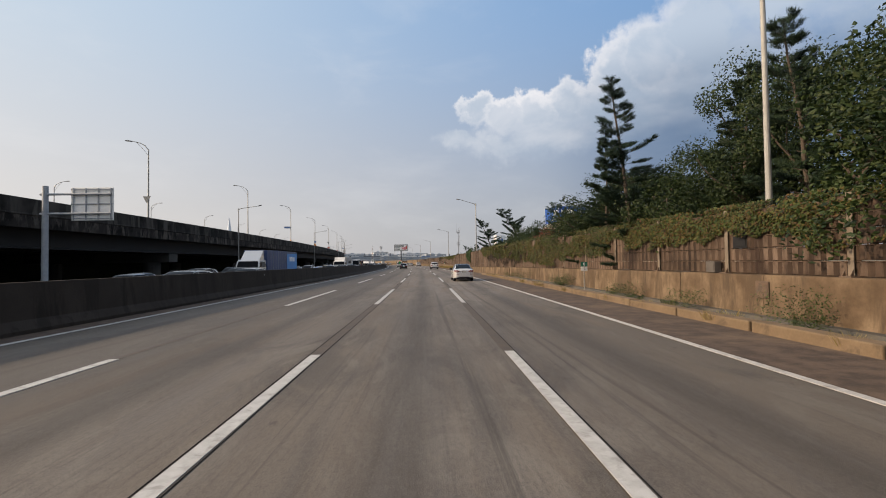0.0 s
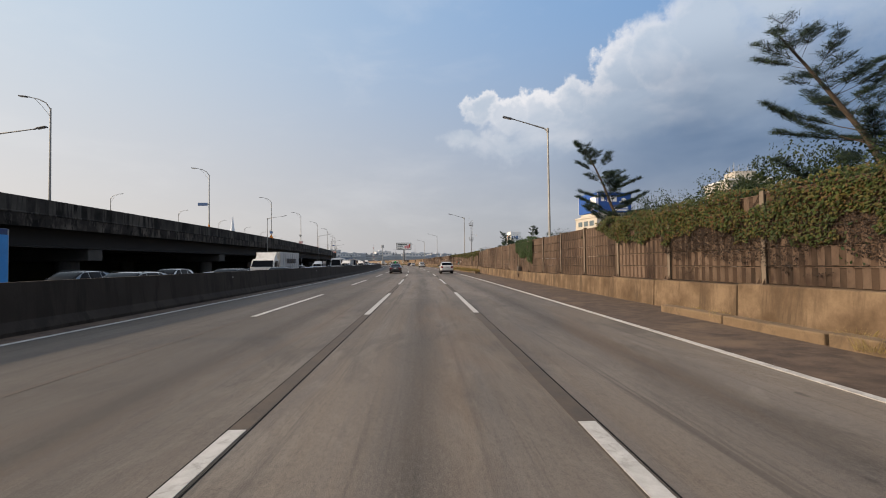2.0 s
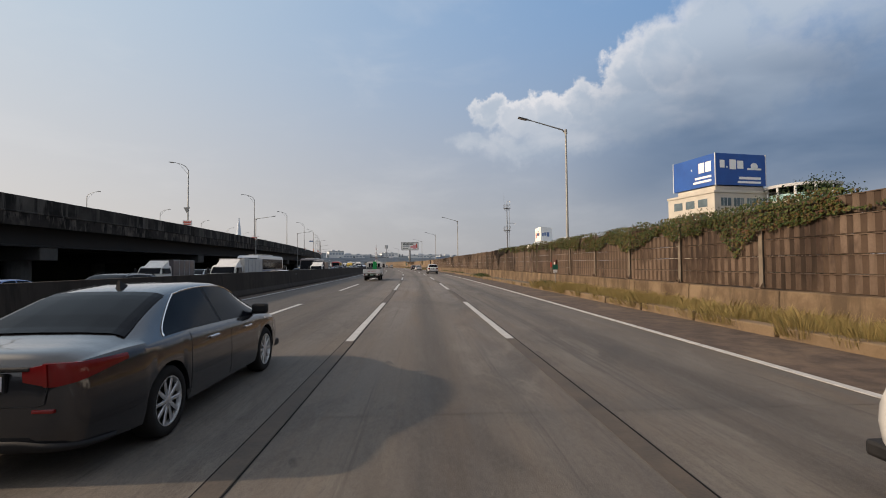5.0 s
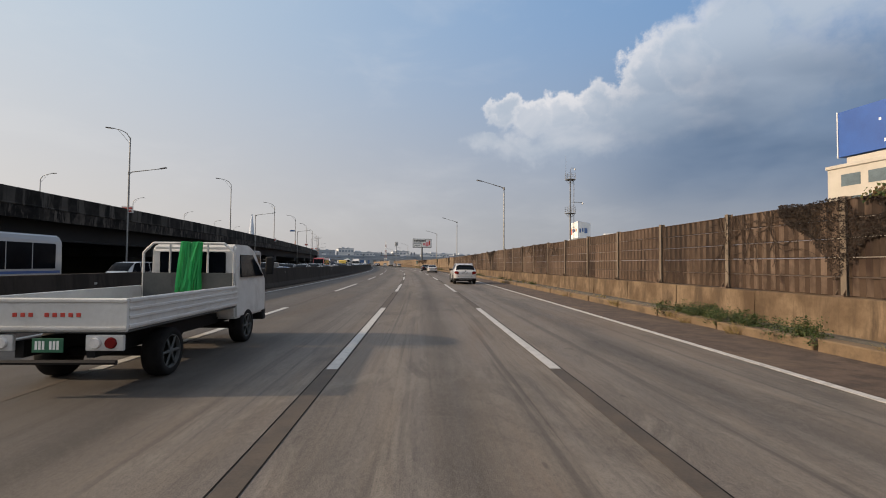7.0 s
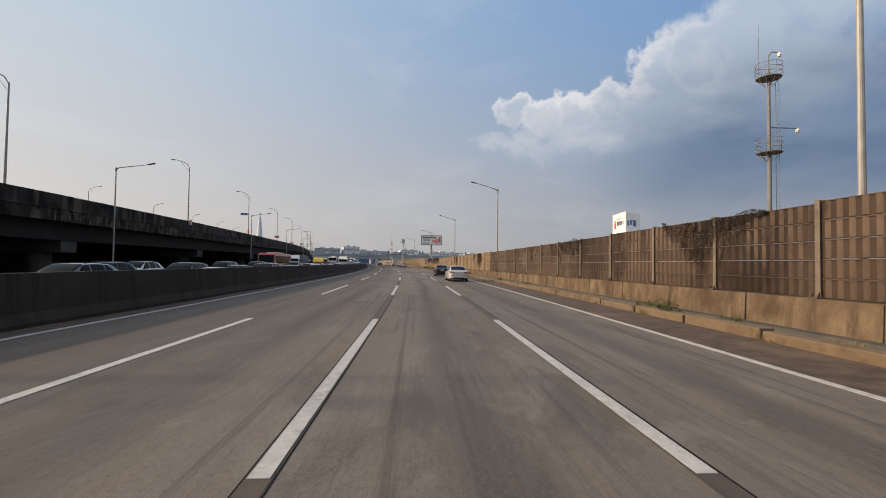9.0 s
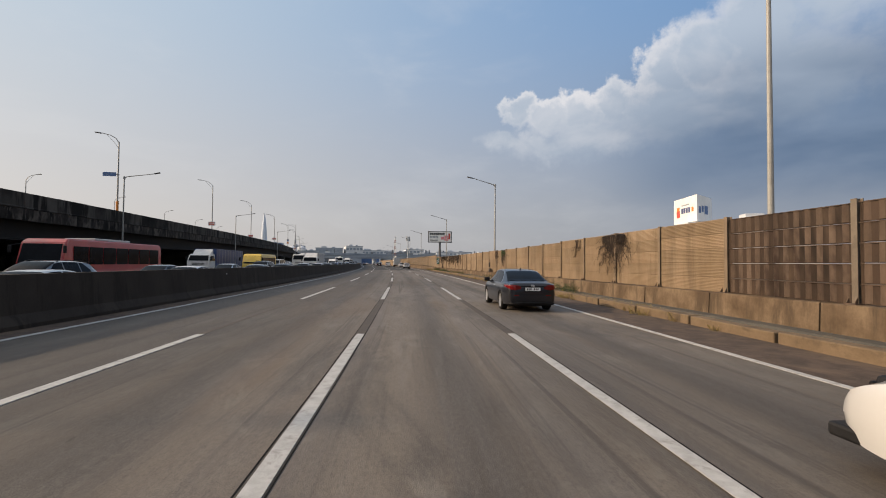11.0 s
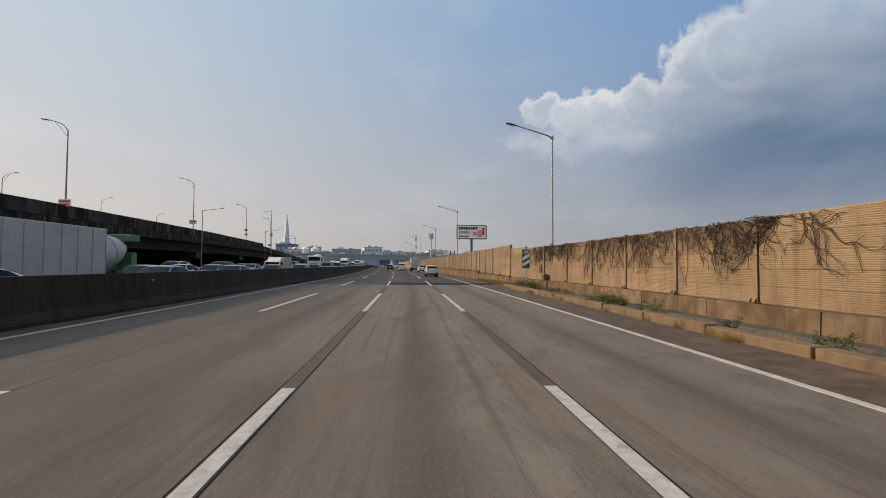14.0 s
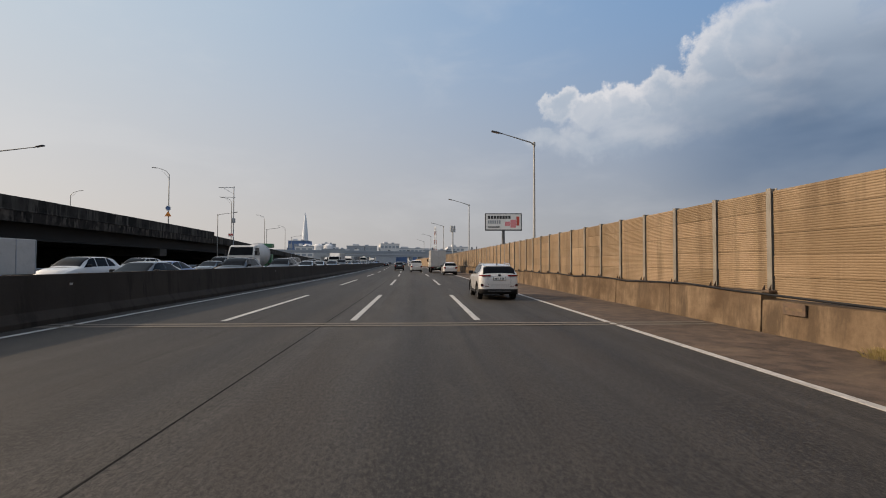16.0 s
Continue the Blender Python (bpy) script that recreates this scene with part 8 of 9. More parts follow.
def stand(ob, s, u, z=0.35, scale=1.0, turn=0.0, wide=1.0):
    ob.matrix_basis = at_road(s, u, z, turn) @ Matrix.Diagonal((scale * wide, scale * wide, scale, 1))


big = broad_tree("dense dark green tree behind the sound wall", 3, 9.2, 3.2)
big2 = broad_tree("broad dark green tree behind the sound wall", 7, 7.6, 2.9, 30000)
low = broad_tree("low bushy tree behind the sound wall", 11, 5.0, 2.5, 17000, "leaf", 0.060)
stand(big, 17.0, 14.2, 0.35, 0.98)
stand(big2, 28.6, 13.6, 0.35, 0.88)
stand(low, 38.0, 12.8, 0.35, 1.05)
for src, s, u, k, turn, wide in ((big, 11.2, 13.8, 0.95, 70, 1.0), (big, 6.0, 14.5, 1.12, 150, 1.1), (big, 0.5, 14.0, 1.1, 200, 1.1), (big2, 22.6, 14.8, 0.98, 120, 1.1), (big2, 25.0, 13.6, 0.84, 40, 1.1), (big2, 33.5, 13.6, 0.74, 220, 1.1),
                                (low, 43.5, 12.9, 0.95, 80, 1.0), (low, 49.0, 12.8, 0.9, 160, 1.15), (low, 53.5, 12.4, 0.85, 20, 1.2), (low, 30.5, 11.8, 1.0, 130, 1.2), (low, 20.0, 12.0, 1.05, 10, 1.2), (low, 9.0, 12.0, 1.1, 190, 1.2),
                                (low, 57.0, 11.4, 0.84, 30, 0.8), (low, 60.5, 11.2, 0.80, 310, 0.8), (low, 64.0, 11.2, 0.76, 100, 0.8), (low, 67.5, 11.0, 0.7, 190, 0.75), (low, 52.5, 11.6, 0.9, 250, 0.85), (low, 61.0, 12.8, 0.75, 100, 1.1), (low, 65.5, 12.6, 0.72, 230, 1.1), (low, 80.0, 11.2, 0.66, 60, 0.9), (low, 102.5, 11.6, 0.8, 10, 0.9), (low, 133.0, 11.4, 0.56, 90, 1.0), (low, 126.5, 11.5, 0.60, 40, 1.0), (low, 121.0, 11.5, 0.64, 140, 1.0), (big2, -8.0, 14.0, 1.2, 12, 1.1)):
    copy_thing(src, at_road(s, u, 0.35, turn) @ Matrix.Diagonal((k * wide, k * wide, k, 1)))
red = broad_tree("small tree with dry red-brown leaves", 19, 4.0, 1.5, 1800, "rust_leaf", 0.10)
stand(red, 40.5, 11.2, 0.4, 1.0)
pine_a = pine_tree("tall ragged pine with upswept branches", 2, 10.2, 2.5, (-0.7, 0.6), 1.7, 0.10, needles=1.4)
stand(pine_a, 22.2, 10.3)
pine_b = pine_tree("broad leaning pine with long upswept boughs", 5, 7.3, 3.8, (-3.2, 0.9), 1.35, 0.12)
stand(pine_b, 54.8, 12.9)
pine_c = pine_tree("slender leaning pine behind the wall", 9, 7.2, 3.2, (-2.2, 0.8), 1.25, 0.12)
stand(pine_c, 67.2, 10.9)
for s, u, k, turn, src in ((38.5, 13.4, 0.80, 30, pine_b), (27.5, 11.1, 0.80, 120, pine_a), (17.5, 12.5, 0.86, 250, pine_a), (13.6, 12.0, 0.84, 40, pine_a), (36.0, 12.8, 0.85, 200, pine_c), (88.5, 11.0, 0.6, 90, pine_c), (97.0, 11.0, 0.62, 10, pine_c), (112.5, 11.8, 0.6, 140, pine_c), (46.5, 12.4, 0.62, 300, pine_c), (60.5, 12.4, 0.62, 250, pine_b)):
    copy_thing(src, at_road(s, u, 0.35, turn) @ Matrix.Diagonal((k, k, k, 1)))
# woods seen under and beyond the viaduct
for k in range(14):
    s = -20 + 32.0 * k
    copy_thing(low, at_road(s, -70.5 + (k % 3), -0.7, 47 * k) @ Matrix.Diagonal((1.3, 1.3, 1.0, 1)))


def creeper(label, s0, s1, foot, count, mat, seed, over=0.25, size=0.047):
    """A mat of leaves hung over the wall top; foot(s) gives how low it reaches."""
    rg = random.Random(seed)
    bm = bmesh.new()
    for _ in range(count):
        s = rg.uniform(s0, s1)
        top, low_ = wall_top(s) + over, foot(s)
        edge = (0.6 if mat == "ivy_dark" else 0.35) * (noise.noise(Vector((s * 0.9, 3.3, seed))) + 0.5 * noise.noise(Vector((s * 3.1, 1.7, seed))))
        z = top - (top - low_ + edge) * (rg.random() ** 1.15)
        if noise.noise(Vector((s * 0.7, z * 1.1, 5.0 + seed))) < -0.33:
            continue
        bulge = (0.10 if size > 0.045 else 0.075) + (0.22 if size > 0.045 else 0.05) * max(0.0, noise.noise(Vector((s * 0.5, z * 0.8, seed)))) + rg.uniform(0, 0.08)
        lift = 0.22 * noise.noise(Vector((s * 0.8, 9.0, seed))) if z > top - 0.35 else 0.0
        u = wall_u(s) - bulge + (rg.uniform(0, 0.5) if z > wall_top(s) else 0.0)
        h = turn_at(s)
        leaf(bm, road(s, u, z + lift), (-math.cos(h), -math.sin(h), 0.5), size * rg.uniform(0.7, 1.5), rg)
    ob = part("creeper", bm, M[mat])
    return tagged(ob, label, "climbing plant", kind="stuff")


creeper("green and rust-coloured creeper hanging over the sound wall", -14, 30, lambda s: float(np.interp(s, [-14, 8, 10, 13, 16, 24, 30], [1.9, 2.0, 1.75, 2.35, 2.1, 1.95, 1.75])), 38000, "ivy", 3)
creeper("green and rust-coloured creeper hanging over the sound wall", 30, 66, lambda s: float(np.interp(s, [30, 34, 40, 44, 50, 56, 62, 66], [1.6, 1.15, 1.5, 1.7, 1.9, 2.1, 2.3, 2.9])), 38000, "ivy", 5)
creeper("thick green creeper clump on the sound wall", 79.0, 85.2, lambda s: float(np.interp(s, [79, 79.4, 80.4, 80.9, 82, 83.2, 84.4, 85.2], [2.3, 1.45, 1.35, 1.95, 1.85, 2.15, 2.2, 2.8])), 7600, "ivy_dark", 8)
creeper("dark green creeper along the wall top", 116, 140, lambda s: float(np.interp(s, [116, 121, 122, 123, 127, 128.5, 130, 134, 140], [2.75, 2.55, 1.75, 2.6, 2.5, 2.0, 2.55, 2.4, 2.7])), 14000, "ivy", 11, 0.22)
creeper("thin creeper fringe along the wall top", 140, 161, lambda s: float(np.interp(s, [140, 150, 161], [2.6, 2.75, 2.95])), 5500, "ivy", 14, 0.12)

creeper("thin brown-green creeper tuft on the tan wall top", 282.4, 284.2, lambda s: float(np.interp(s, [282.4, 283.0, 283.6, 284.2], [2.75, 2.45, 2.3, 2.85])), 420, "ivy_dark", 17, 0.06, 0.042)
creeper("dark dead creeper mat hanging on the brown wall", 156.5, 163.4, lambda s: float(np.interp(s, [156.5, 159.5, 161.0, 161.7, 162.4, 163.4], [2.75, 2.5, 2.2, 1.3, 2.4, 3.0])), 11440, "dead_leaf", 31, 0.02, 0.025)
creeper("dark dead creeper mat on the brown wall", 207.5, 213.0, lambda s: float(np.interp(s, [207.5, 209.8, 210.6, 213.0], [3.1, 2.6, 1.6, 3.1])), 2420, "dead_leaf", 33, 0.0, 0.025)
creeper("dark dead creeper patch on the brown wall", 222.0, 226.0, lambda s: float(np.interp(s, [222, 224, 226], [2.9, 2.0, 2.9])), 1760, "dead_leaf", 35, 0.0, 0.025)
creeper("dark dead creeper hanging on the tan wall", 258.2, 260.6, lambda s: float(np.interp(s, [258.2, 258.9, 259.3, 259.8, 260.6], [2.75, 2.3, 1.1, 2.1, 2.8])), 1980, "dead_leaf", 37, 0.0, 0.025)
creeper("dark dead creeper clump on the tan wall", 313.6, 316.4, lambda s: float(np.interp(s, [313.6, 314.6, 315.2, 316.4], [2.8, 2.2, 1.5, 2.8])), 1980, "dead_leaf", 41, 0.02, 0.025)
creeper("dark dead creeper clump on the tan wall", 320.8, 322.6, lambda s: float(np.interp(s, [320.8, 321.5, 322.6], [2.8, 1.7, 2.8])), 1320, "dead_leaf", 43, 0.02, 0.025)
creeper("dark dead creeper clump on the tan wall", 329.5, 333.0, lambda s: float(np.interp(s, [329.5, 331.0, 333.0], [2.8, 2.0, 2.8])), 1980, "dead_leaf", 45, 0.0, 0.025)
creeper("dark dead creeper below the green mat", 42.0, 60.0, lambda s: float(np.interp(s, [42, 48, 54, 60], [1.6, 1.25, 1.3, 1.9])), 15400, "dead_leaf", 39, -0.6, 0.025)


def vine(label, s0, s1, strands, seed, drop=1.6, mat="vine", spread=0.5):
    """Bare stems that wander over the wall from its top."""
    rg = random.Random(seed)
    bm = bmesh.new()

    def grow(s, z, a, length, r, depth):
        step = 0.09
        p = road(s, wall_u(s) - 0.075, z)
        for _ in range(int(length / step)):
            a += rg.uniform(-0.45, 0.45)
            s2, z2 = s + step * math.sin(a), z - step * math.cos(a)
            if z2 < base_top(s2) + 0.25 or z2 > wall_top(s2) + 0.03:
                a = -a + 0.3
                continue
            q = road(s2, wall_u(s2) - 0.075 - rg.uniform(0, 0.02), z2)
            rod(bm, p, q, r, r * 0.97, 4, False)
            p, s, z, r = q, s2, z2, r * 0.985
            if depth and rg.random() < 0.12:
                grow(s, z, a + rg.choice((-1, 1)) * rg.uniform(0.5, 1.2), length * 0.5, r * 0.7, depth - 1)

    for _ in range(strands):
        s = rg.uniform(s0, s1)
        grow(s, wall_top(s) - 0.02, rg.uniform(-spread, spread) * 2, drop * rg.uniform(0.6, 1.3), rg.uniform(0.007, 0.019), 2)
    return tagged(part("bare_vine", bm, M[mat]), label, "climbing plant", kind="stuff")


vine("bare dark vine stems on the tan sound wall", 258.4, 260.4, 52, 3, 1.5, spread=0.3)
vine("bare dark vine strands on the tan sound wall", 263.5, 264.5, 9, 24, 0.9, spread=0.2)
vine("bare dark vine strands hanging on the tan wall", 282.7, 283.8, 26, 5, 1.3, spread=0.16)
vine("bare dark vine strands hanging on the tan wall", 286.0, 287.1, 15, 22, 1.2, spread=0.16)
vine("wide net of bare vine stems on the tan wall", 312.5, 326.5, 130, 7, 1.6, spread=0.8)
vine("wide net of bare vine stems on the tan wall", 328.0, 335.6, 95, 9, 1.2, spread=0.7)
vine("dark dead vine hanging on the brown wall", 163.5, 166.0, 26, 12, 1.5, spread=0.25)
vine("dark dead vine net on the brown wall", 183.0, 195.0, 40, 14, 1.3, spread=0.9)
vine("dark dead vine hanging on the brown wall", 209.0, 211.5, 24, 16, 1.4, spread=0.3)
vine("dark dead vine on the brown wall", 222.0, 236.0, 40, 18, 1.2, spread=0.7)
vine("dark dead vine on the brown wall", 43.0, 60.0, 40, 20, 1.9, spread=0.6)


def tufts(name, label, places, mat, seed, blades=60, h=0.35, r=0.28, width=0.0048):
    """Clumps of blades; places: (s, u, size)."""
    rg = random.Random(seed)
    bm = bmesh.new()
    for s, u, k in places:
        c = road(s, u, 0.0 if u < 7.2 else 0.08)
        for _ in range(int(1.9 * blades * k)):
            a, d = rg.uniform(0, 6.283), r * k * math.sqrt(rg.random())
            p = c + Vector((d * math.cos(a), d * math.sin(a), 0))
            b = rg.uniform(0, 6.283)
            ln = h * k * rg.uniform(0.3, 1.25)
            tip = p + Vector((math.cos(a) * ln * 0.45 + rg.uniform(-0.06, 0.06), math.sin(a) * ln * 0.45, ln))
            mid = p.lerp(tip, 0.55) + Vector((0, 0, ln * 0.14))
            w = Vector((math.cos(b), math.sin(b), 0)) * width * rg.uniform(0.7, 1.5)
            v = [bm.verts.new(q) for q in (p - w, p + w, mid + w * 0.7, tip, mid - w * 0.7)]
            bm.faces.new(v)
    return tagged(part(name, bm, M[mat]), label, "grass", kind="stuff")


def bushes(label, places, mat, seed, leaves=520, h=0.36, r=0.26):
    """Low leafy clumps; places: (s, u, size)."""
    rg = random.Random(seed)
    bm = bmesh.new()
    for s, u, k in places:
        c = road(s, u, 0.08)
        stems = [(rg.uniform(0, 6.283), rg.random() ** 0.6, rg.uniform(0.5, 1.1)) for _ in range(int(12 * k) + 4)]
        for a, d, top in stems:
            q = c + Vector((math.cos(a) * d * r * k, math.sin(a) * d * r * k, 0))
            lean = Vector((math.cos(a) * 0.12 * k, math.sin(a) * 0.12 * k, 0))
            for _ in range(int(leaves * k / len(stems))):
                f = rg.random() ** 0.7
                p = q + lean * f + Vector((rg.gauss(0, 0.05) * k, rg.gauss(0, 0.05) * k, f * h * k * top))
                leaf(bm, p, (math.cos(a) * 0.5, math.sin(a) * 0.5, 0.8), rg.uniform(0.016, 0.036), rg)
    return tagged(part("weeds", bm, M[mat]), label, "weeds", kind="stuff")


rng = random.Random(77)


def along(s0, s1, n, u0, u1, k0=0.6, k1=1.3):
    return [((lambda s: (s, (kerb_u(s) if (s < 60 or 105 < s < 337.5) else 8.0) + rng.uniform(u0, u1), rng.uniform(k0, k1)))(rng.uniform(s0, s1))) for _ in range(n)]


tufts("dry_grass", "dry yellow grass along the kerb", along(112, 139, 300, 0.15, 1.6, 0.7, 1.5), "dry_grass", 1, 150, 0.30, 0.36, 0.0026)
tufts("dry_grass", "dry yellow grass tufts beside the kerb", along(-10, 57, 60, -0.1, 0.5, 0.35, 0.9) + along(139, 250, 110, -0.12, 0.5, 0.3, 0.9), "dry_grass", 2, 95, 0.28, 0.26, 0.0026)
tufts("dry_grass", "dry yellow grass tufts beside the kerb", along(250, 337, 190, -0.15, 0.5, 0.35, 1.0), "dry_grass", 3, 95, 0.28, 0.26, 0.0026)
tufts("dry_grass", "dry grass at the foot of the bridge wall", along(337.5, 353.0, 170, -0.60, 0.12, 0.30, 0.75) + along(337.5, 347.0, 120, -0.35, 0.12, 0.5, 1.0), "dry_grass", 4, 110, 0.24, 0.34, width=0.0030)
bushes("green weeds in the drain channel", along(2, 30, 9, 0.5, 1.3, 0.7, 1.3) + [(10.3, 8.6, 2.4), (14.5, 8.4, 1.8), (18.5, 8.3, 1.8), (27.5, 8.4, 2.2), (29, 8.6, 1.8), (38.5, 8.3, 2.2), (44, 8.4, 1.6)], "weed", 5)
bushes("green weeds along the kerb", along(134, 140, 8, 0.3, 1.2, 0.9, 1.6) + along(160, 166.5, 26, 0.0, 0.9, 0.8, 1.4) + along(185, 240, 12, 0.2, 1.0, 0.6, 1.2), "weed", 6)
bushes("green weeds along the kerb", along(262, 272, 14, 0.4, 1.4, 0.8, 1.5) + along(285, 318, 10, 0.3, 1.2, 0.6, 1.3) + along(318.8, 320.6, 9, 0.3, 0.9, 1.0, 1.7) + along(325, 337, 16, 0.4, 1.2, 0.7, 1.6), "weed", 7)

# ---- the distance ----
def far_block(name, label, x, y, w, d, h, mat, turn=10.0, rows=0, cols=0, roof=True, extra=None):
    top = thing(name, label, "building", pose_=Matrix.Translation((x, y, -0.95)) @ Matrix.Rotation(radians(turn), 4, "Z"))
    panel_part("wall", top, (-w / 2, 0, 0), (w / 2, d, h), mat, 0.2)
    if roof:
        panel_part("parapet", top, (-w / 2 - 0.3, -0.3, h), (w / 2 + 0.3, d + 0.3, h + 0.9), "far_grey", 0.0)
    for r in range(rows):
        for c in range(cols):
            x0 = -w / 2 + w * (c + 0.15) / cols
            panel_part("window", top, (x0, -0.15, h * (r + 0.35) / rows), (x0 + w * 0.7 / cols, 0.02, h * (r + 0.75) / rows), "far_window", 0.0)
    if extra:
        for lo, hi, m in extra:
            panel_part("roof_unit", top, lo, hi, m, 0.1)
    return top


CITY = [(-352, 1010, 30, 30, 34, "far_blue", 2, 4), (-334, 1020, 22, 25, 26, "far_white", 3, 4), (-312, 1030, 20, 25, 30, "far_grey", 4, 3), (-296, 1030, 34, 30, 22, "far_white", 3, 6), (-262, 1040, 46, 40, 27, "far_grey", 3, 8),
        (-222, 1060, 30, 30, 31, "far_white", 3, 5), (-190, 1080, 60, 40, 24, "far_white", 3, 9), (-150, 1090, 44, 40, 22, "far_grey", 3, 7), (-118, 1100, 34, 30, 27, "far_white", 3, 5), (-84, 1110, 50, 40, 21, "far_grey", 3, 8),
        (-40, 1110, 60, 40, 23, "far_white", 3, 8), (14, 1080, 46, 40, 20, "far_grey", 3, 6), (-400, 960, 40, 30, 20, "far_white", 3, 6), (-440, 900, 50, 30, 17, "far_grey", 3, 6), (-236, 860, 26, 24, 17, "far_grey", 3, 4), (-268, 850, 20, 20, 20, "far_white", 3, 3)]
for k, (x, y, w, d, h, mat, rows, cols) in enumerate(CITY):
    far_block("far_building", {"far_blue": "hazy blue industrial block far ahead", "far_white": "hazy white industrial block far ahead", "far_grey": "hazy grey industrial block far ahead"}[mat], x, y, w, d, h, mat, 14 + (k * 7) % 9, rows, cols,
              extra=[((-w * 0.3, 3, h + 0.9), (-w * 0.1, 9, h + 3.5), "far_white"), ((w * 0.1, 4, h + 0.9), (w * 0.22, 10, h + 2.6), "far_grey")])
# lower sheds and yards in front of them
rng = random.Random(64)
for k in range(30):
    x = -470 + 17.5 * k + rng.uniform(-6, 6)
    y = 880 + rng.uniform(-60, 60) + 0.12 * (x + 470)
    w, h = rng.uniform(12, 34), rng.uniform(7, 17)
    mat = rng.choice(("far_white", "far_grey", "far_dark", "far_grey", "far_dark", "far_blue"))
    far_block("far_building", {"far_white": "hazy white warehouse far ahead", "far_grey": "hazy grey warehouse far ahead", "far_dark": "dark hazy shed far ahead", "far_blue": "hazy blue shed far ahead"}[mat], x, y, w, rng.uniform(12, 26), h, mat, rng.uniform(4, 22), 1, 0, True,
              [((-w * 0.35, 2, h + 0.9), (-w * 0.35 + rng.uniform(2, 6), 6, h + rng.uniform(2.0, 5.0)), "far_white"), ((w * 0.1, 2, h + 0.9), (w * 0.1 + rng.uniform(1, 3), 5, h + rng.uniform(2.5, 8.0)), "far_dark")])
# glass cladding block with tall blue sign panel and tanks
tank = thing("storage_tank", "pale storage tanks far ahead", "tank", pose_=Matrix.Translation((-300, 930, -0.95)))
for k in range(3):
    bm = bmesh.new()
    lathe(bm, [(0, 6.5), (24, 6.5), (26.5, 2.0)], 20, "Z", Matrix.Translation((14.5 * k, 0, 0)))
    part("tank_body", bm, M["far_white"], tank)

# a road bridge that crosses far ahead
over = thing("road_bridge", "haze-paled blue-grey road bridge crossing far ahead", "bridge", kind="structure", pose_=at_road(700, 0, 0, 8))
panel_part("deck", over, (-62, -7, 5.4), (150, 7, 6.8), "far_grey", 0.05)
panel_part("parapet", over, (-62, -7.3, 6.5), (150, -7.0, 7.6), "far_grey", 0.0)
for x in (-58, -32, 14, 45, 75, 110):
    panel_part("column", over, (x - 1.2, -3, -0.95), (x + 1.2, 3, 5.4), "far_grey", 0.1)
ramp_ = thing("road_bridge", "hazy grey flyover crossing the distance", "bridge", kind="structure", pose_=at_road(800, 0, 0, 24))
panel_part("deck", ramp_, (-120, -6, 9.4), (220, 6, 11.0), "far_grey", 0.05)
panel_part("parapet", ramp_, (-120, -6.2, 10.8), (220, -6.0, 12.0), "far_grey", 0.0)
for x in range(-110, 220, 40):
    panel_part("column", ramp_, (x - 1.5, -3, -0.95), (x + 1.5, 3, 9.4), "far_grey", 0.1)

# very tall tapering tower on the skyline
tower = thing("skyscraper", "very tall haze-paled tapering glass tower on the skyline", "building", pose_=Matrix.Translation((-1489.0, 3477.0, -0.95)))
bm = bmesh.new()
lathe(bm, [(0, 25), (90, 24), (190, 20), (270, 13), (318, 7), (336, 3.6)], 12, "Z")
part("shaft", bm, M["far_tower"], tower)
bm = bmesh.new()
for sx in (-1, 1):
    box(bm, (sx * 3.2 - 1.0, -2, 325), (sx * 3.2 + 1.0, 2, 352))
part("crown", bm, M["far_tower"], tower)

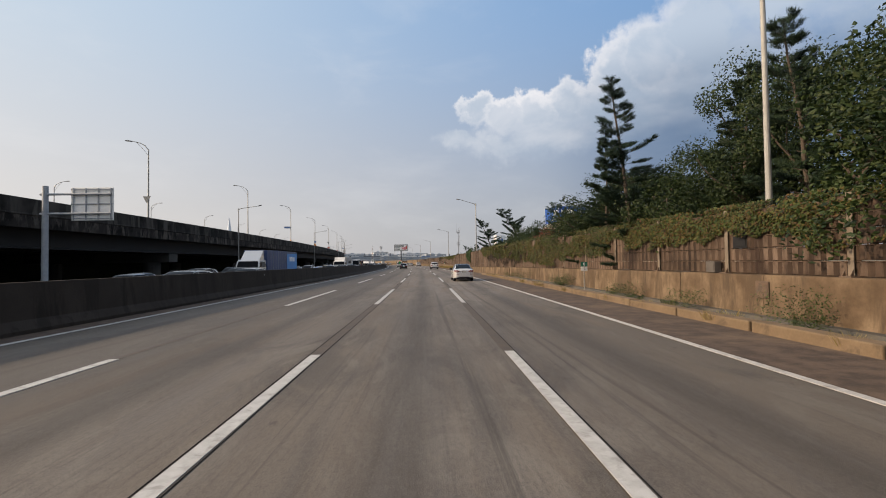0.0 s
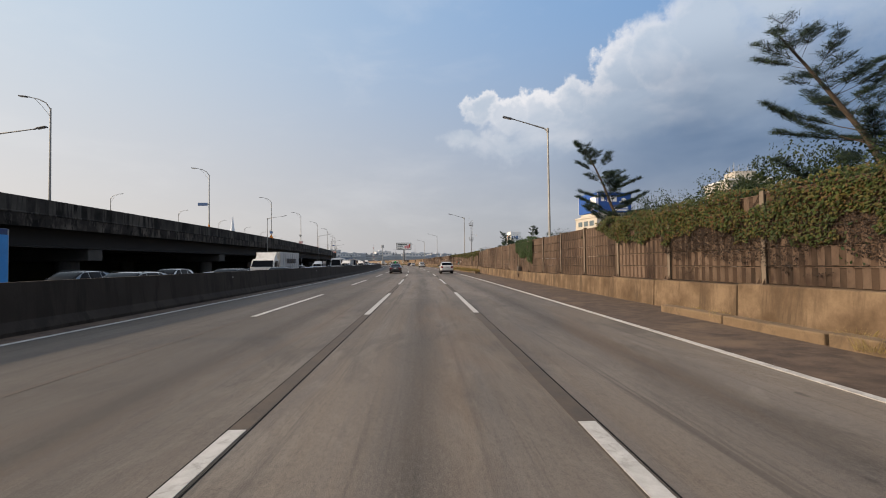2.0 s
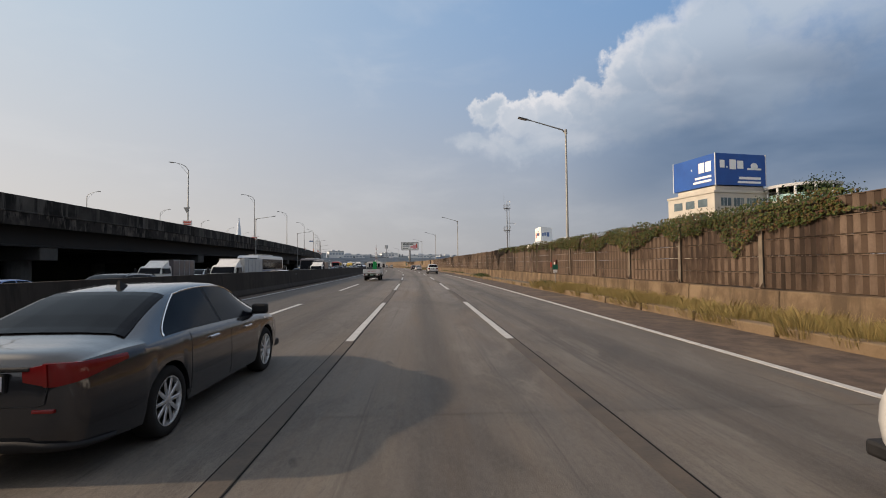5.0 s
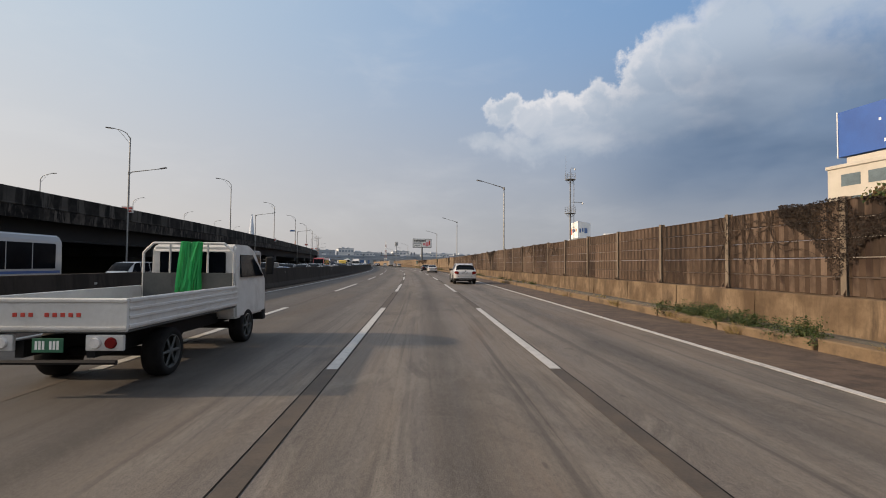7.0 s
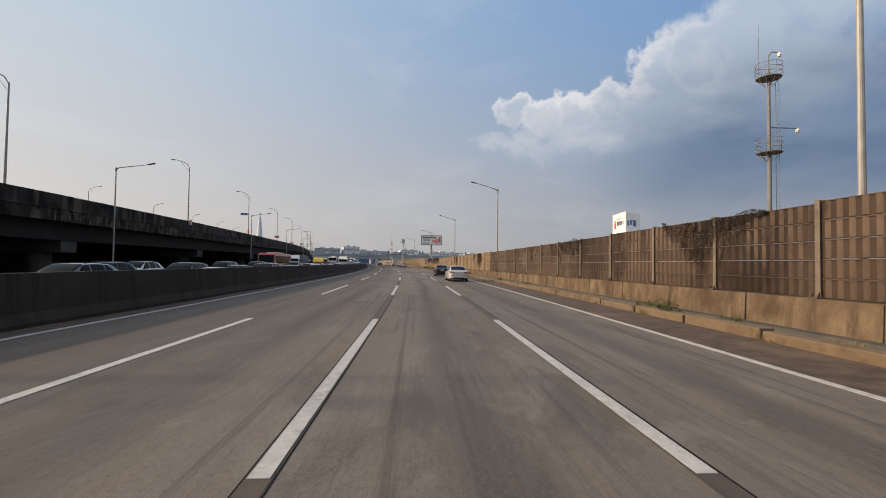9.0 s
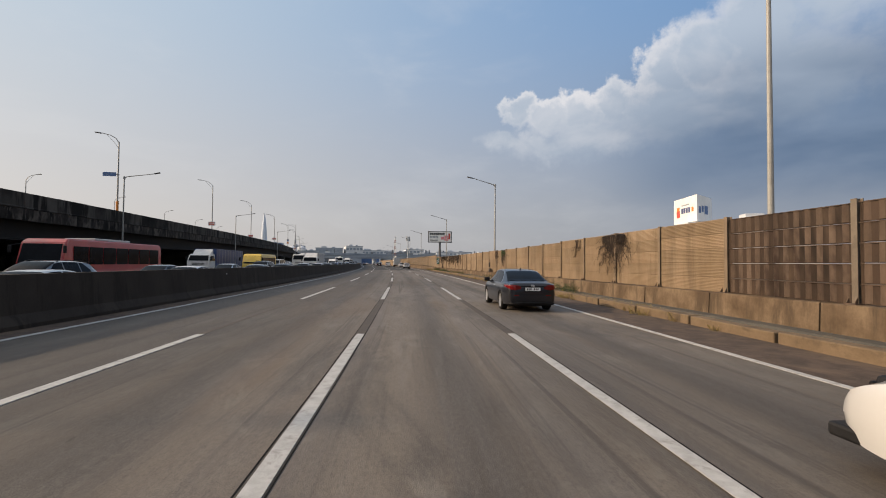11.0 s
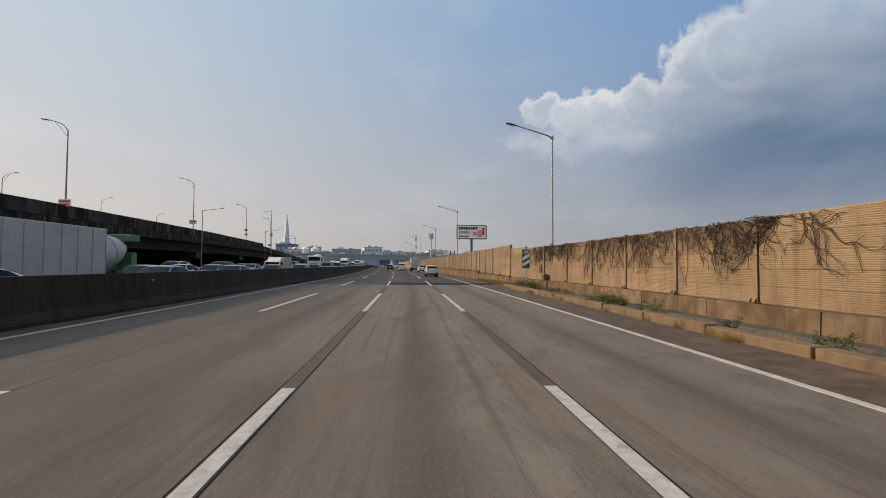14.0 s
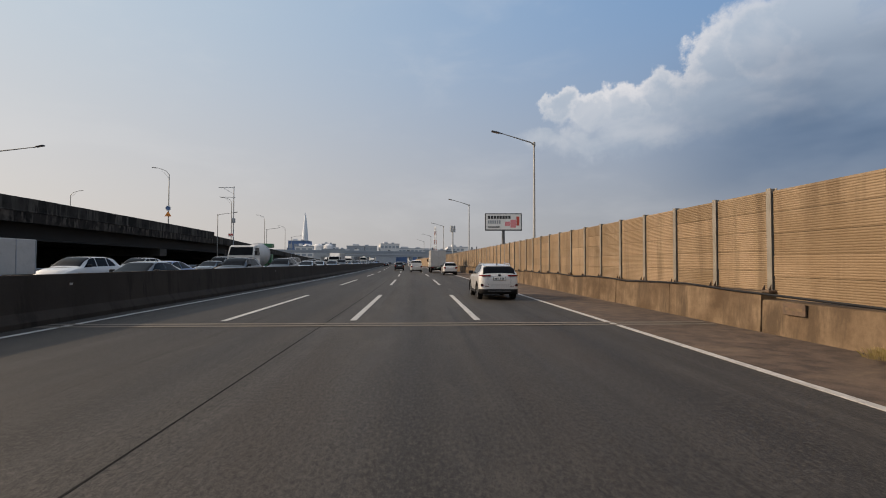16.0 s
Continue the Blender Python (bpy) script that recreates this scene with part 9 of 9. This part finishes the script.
# red and white lattice mast and a monopole beside it
lat = thing("lattice_mast", "faded red and white lattice mast", "mast", pose_=Matrix.Translation((-79.5, 637.4, -0.95)))
for k in range(9):
    z0, z1 = 2.8 * k, 2.8 * (k + 1)
    r0, r1 = 1.5 - 0.11 * k, 1.5 - 0.11 * (k + 1)
    bm = bmesh.new()
    for q in range(4):
        a, b = math.pi / 4 + q * math.pi / 2, math.pi / 4 + (q + 1) * math.pi / 2
        rod(bm, (r0 * math.cos(a), r0 * math.sin(a), z0), (r1 * math.cos(a), r1 * math.sin(a), z1), 0.12, 0.12, 5)
        rod(bm, (r0 * math.cos(a), r0 * math.sin(a), z0), (r1 * math.cos(b), r1 * math.sin(b), z1), 0.07, 0.07, 4)
        rod(bm, (r1 * math.cos(a), r1 * math.sin(a), z1), (r1 * math.cos(b), r1 * math.sin(b), z1), 0.07, 0.07, 4)
    part("mast_section", bm, M["red_white"] if k % 2 else M["sign_white"], lat)
mono = thing("aerial_mast", "grey monopole with a drum of aerials", "mast", pose_=Matrix.Translation((-66.0, 620.0, -0.95)))
bm = bmesh.new()
rod(bm, (0, 0, 0), (0, 0, 24), 0.5, 0.35, 10)
part("pole", bm, M["steel_grey"], mono)
for k in range(8):
    a = k * math.pi / 4
    bm = bmesh.new()
    box(bm, (-0.25, 1.3, 20.6), (0.25, 1.6, 24.4), 0.03, Matrix.Rotation(a, 4, "Z"))
    rod(bm, (-1.45 * math.sin(a), 1.45 * math.cos(a), 22.5), (0, 0, 22.5), 0.06, 0.06, 4)
    part("aerial_panel", bm, M["steel_grey"], mono)

# ---- the concrete slabs of the lanes, joint by joint ----
lanes = thing("road_lanes", "worn concrete motorway lanes laid in slabs", "road", kind="structure")
SLAB = 6.3
for k in range(60):
    s0 = ASPHALT_S - 0.02 - SLAB * (k + 1)
    for u0 in (-2.5, -1.5, -0.5, 0.5):
        a, b = u0 * LANE, (u0 + 1) * LANE
        if u0 == 0.5:
            b += 0.02
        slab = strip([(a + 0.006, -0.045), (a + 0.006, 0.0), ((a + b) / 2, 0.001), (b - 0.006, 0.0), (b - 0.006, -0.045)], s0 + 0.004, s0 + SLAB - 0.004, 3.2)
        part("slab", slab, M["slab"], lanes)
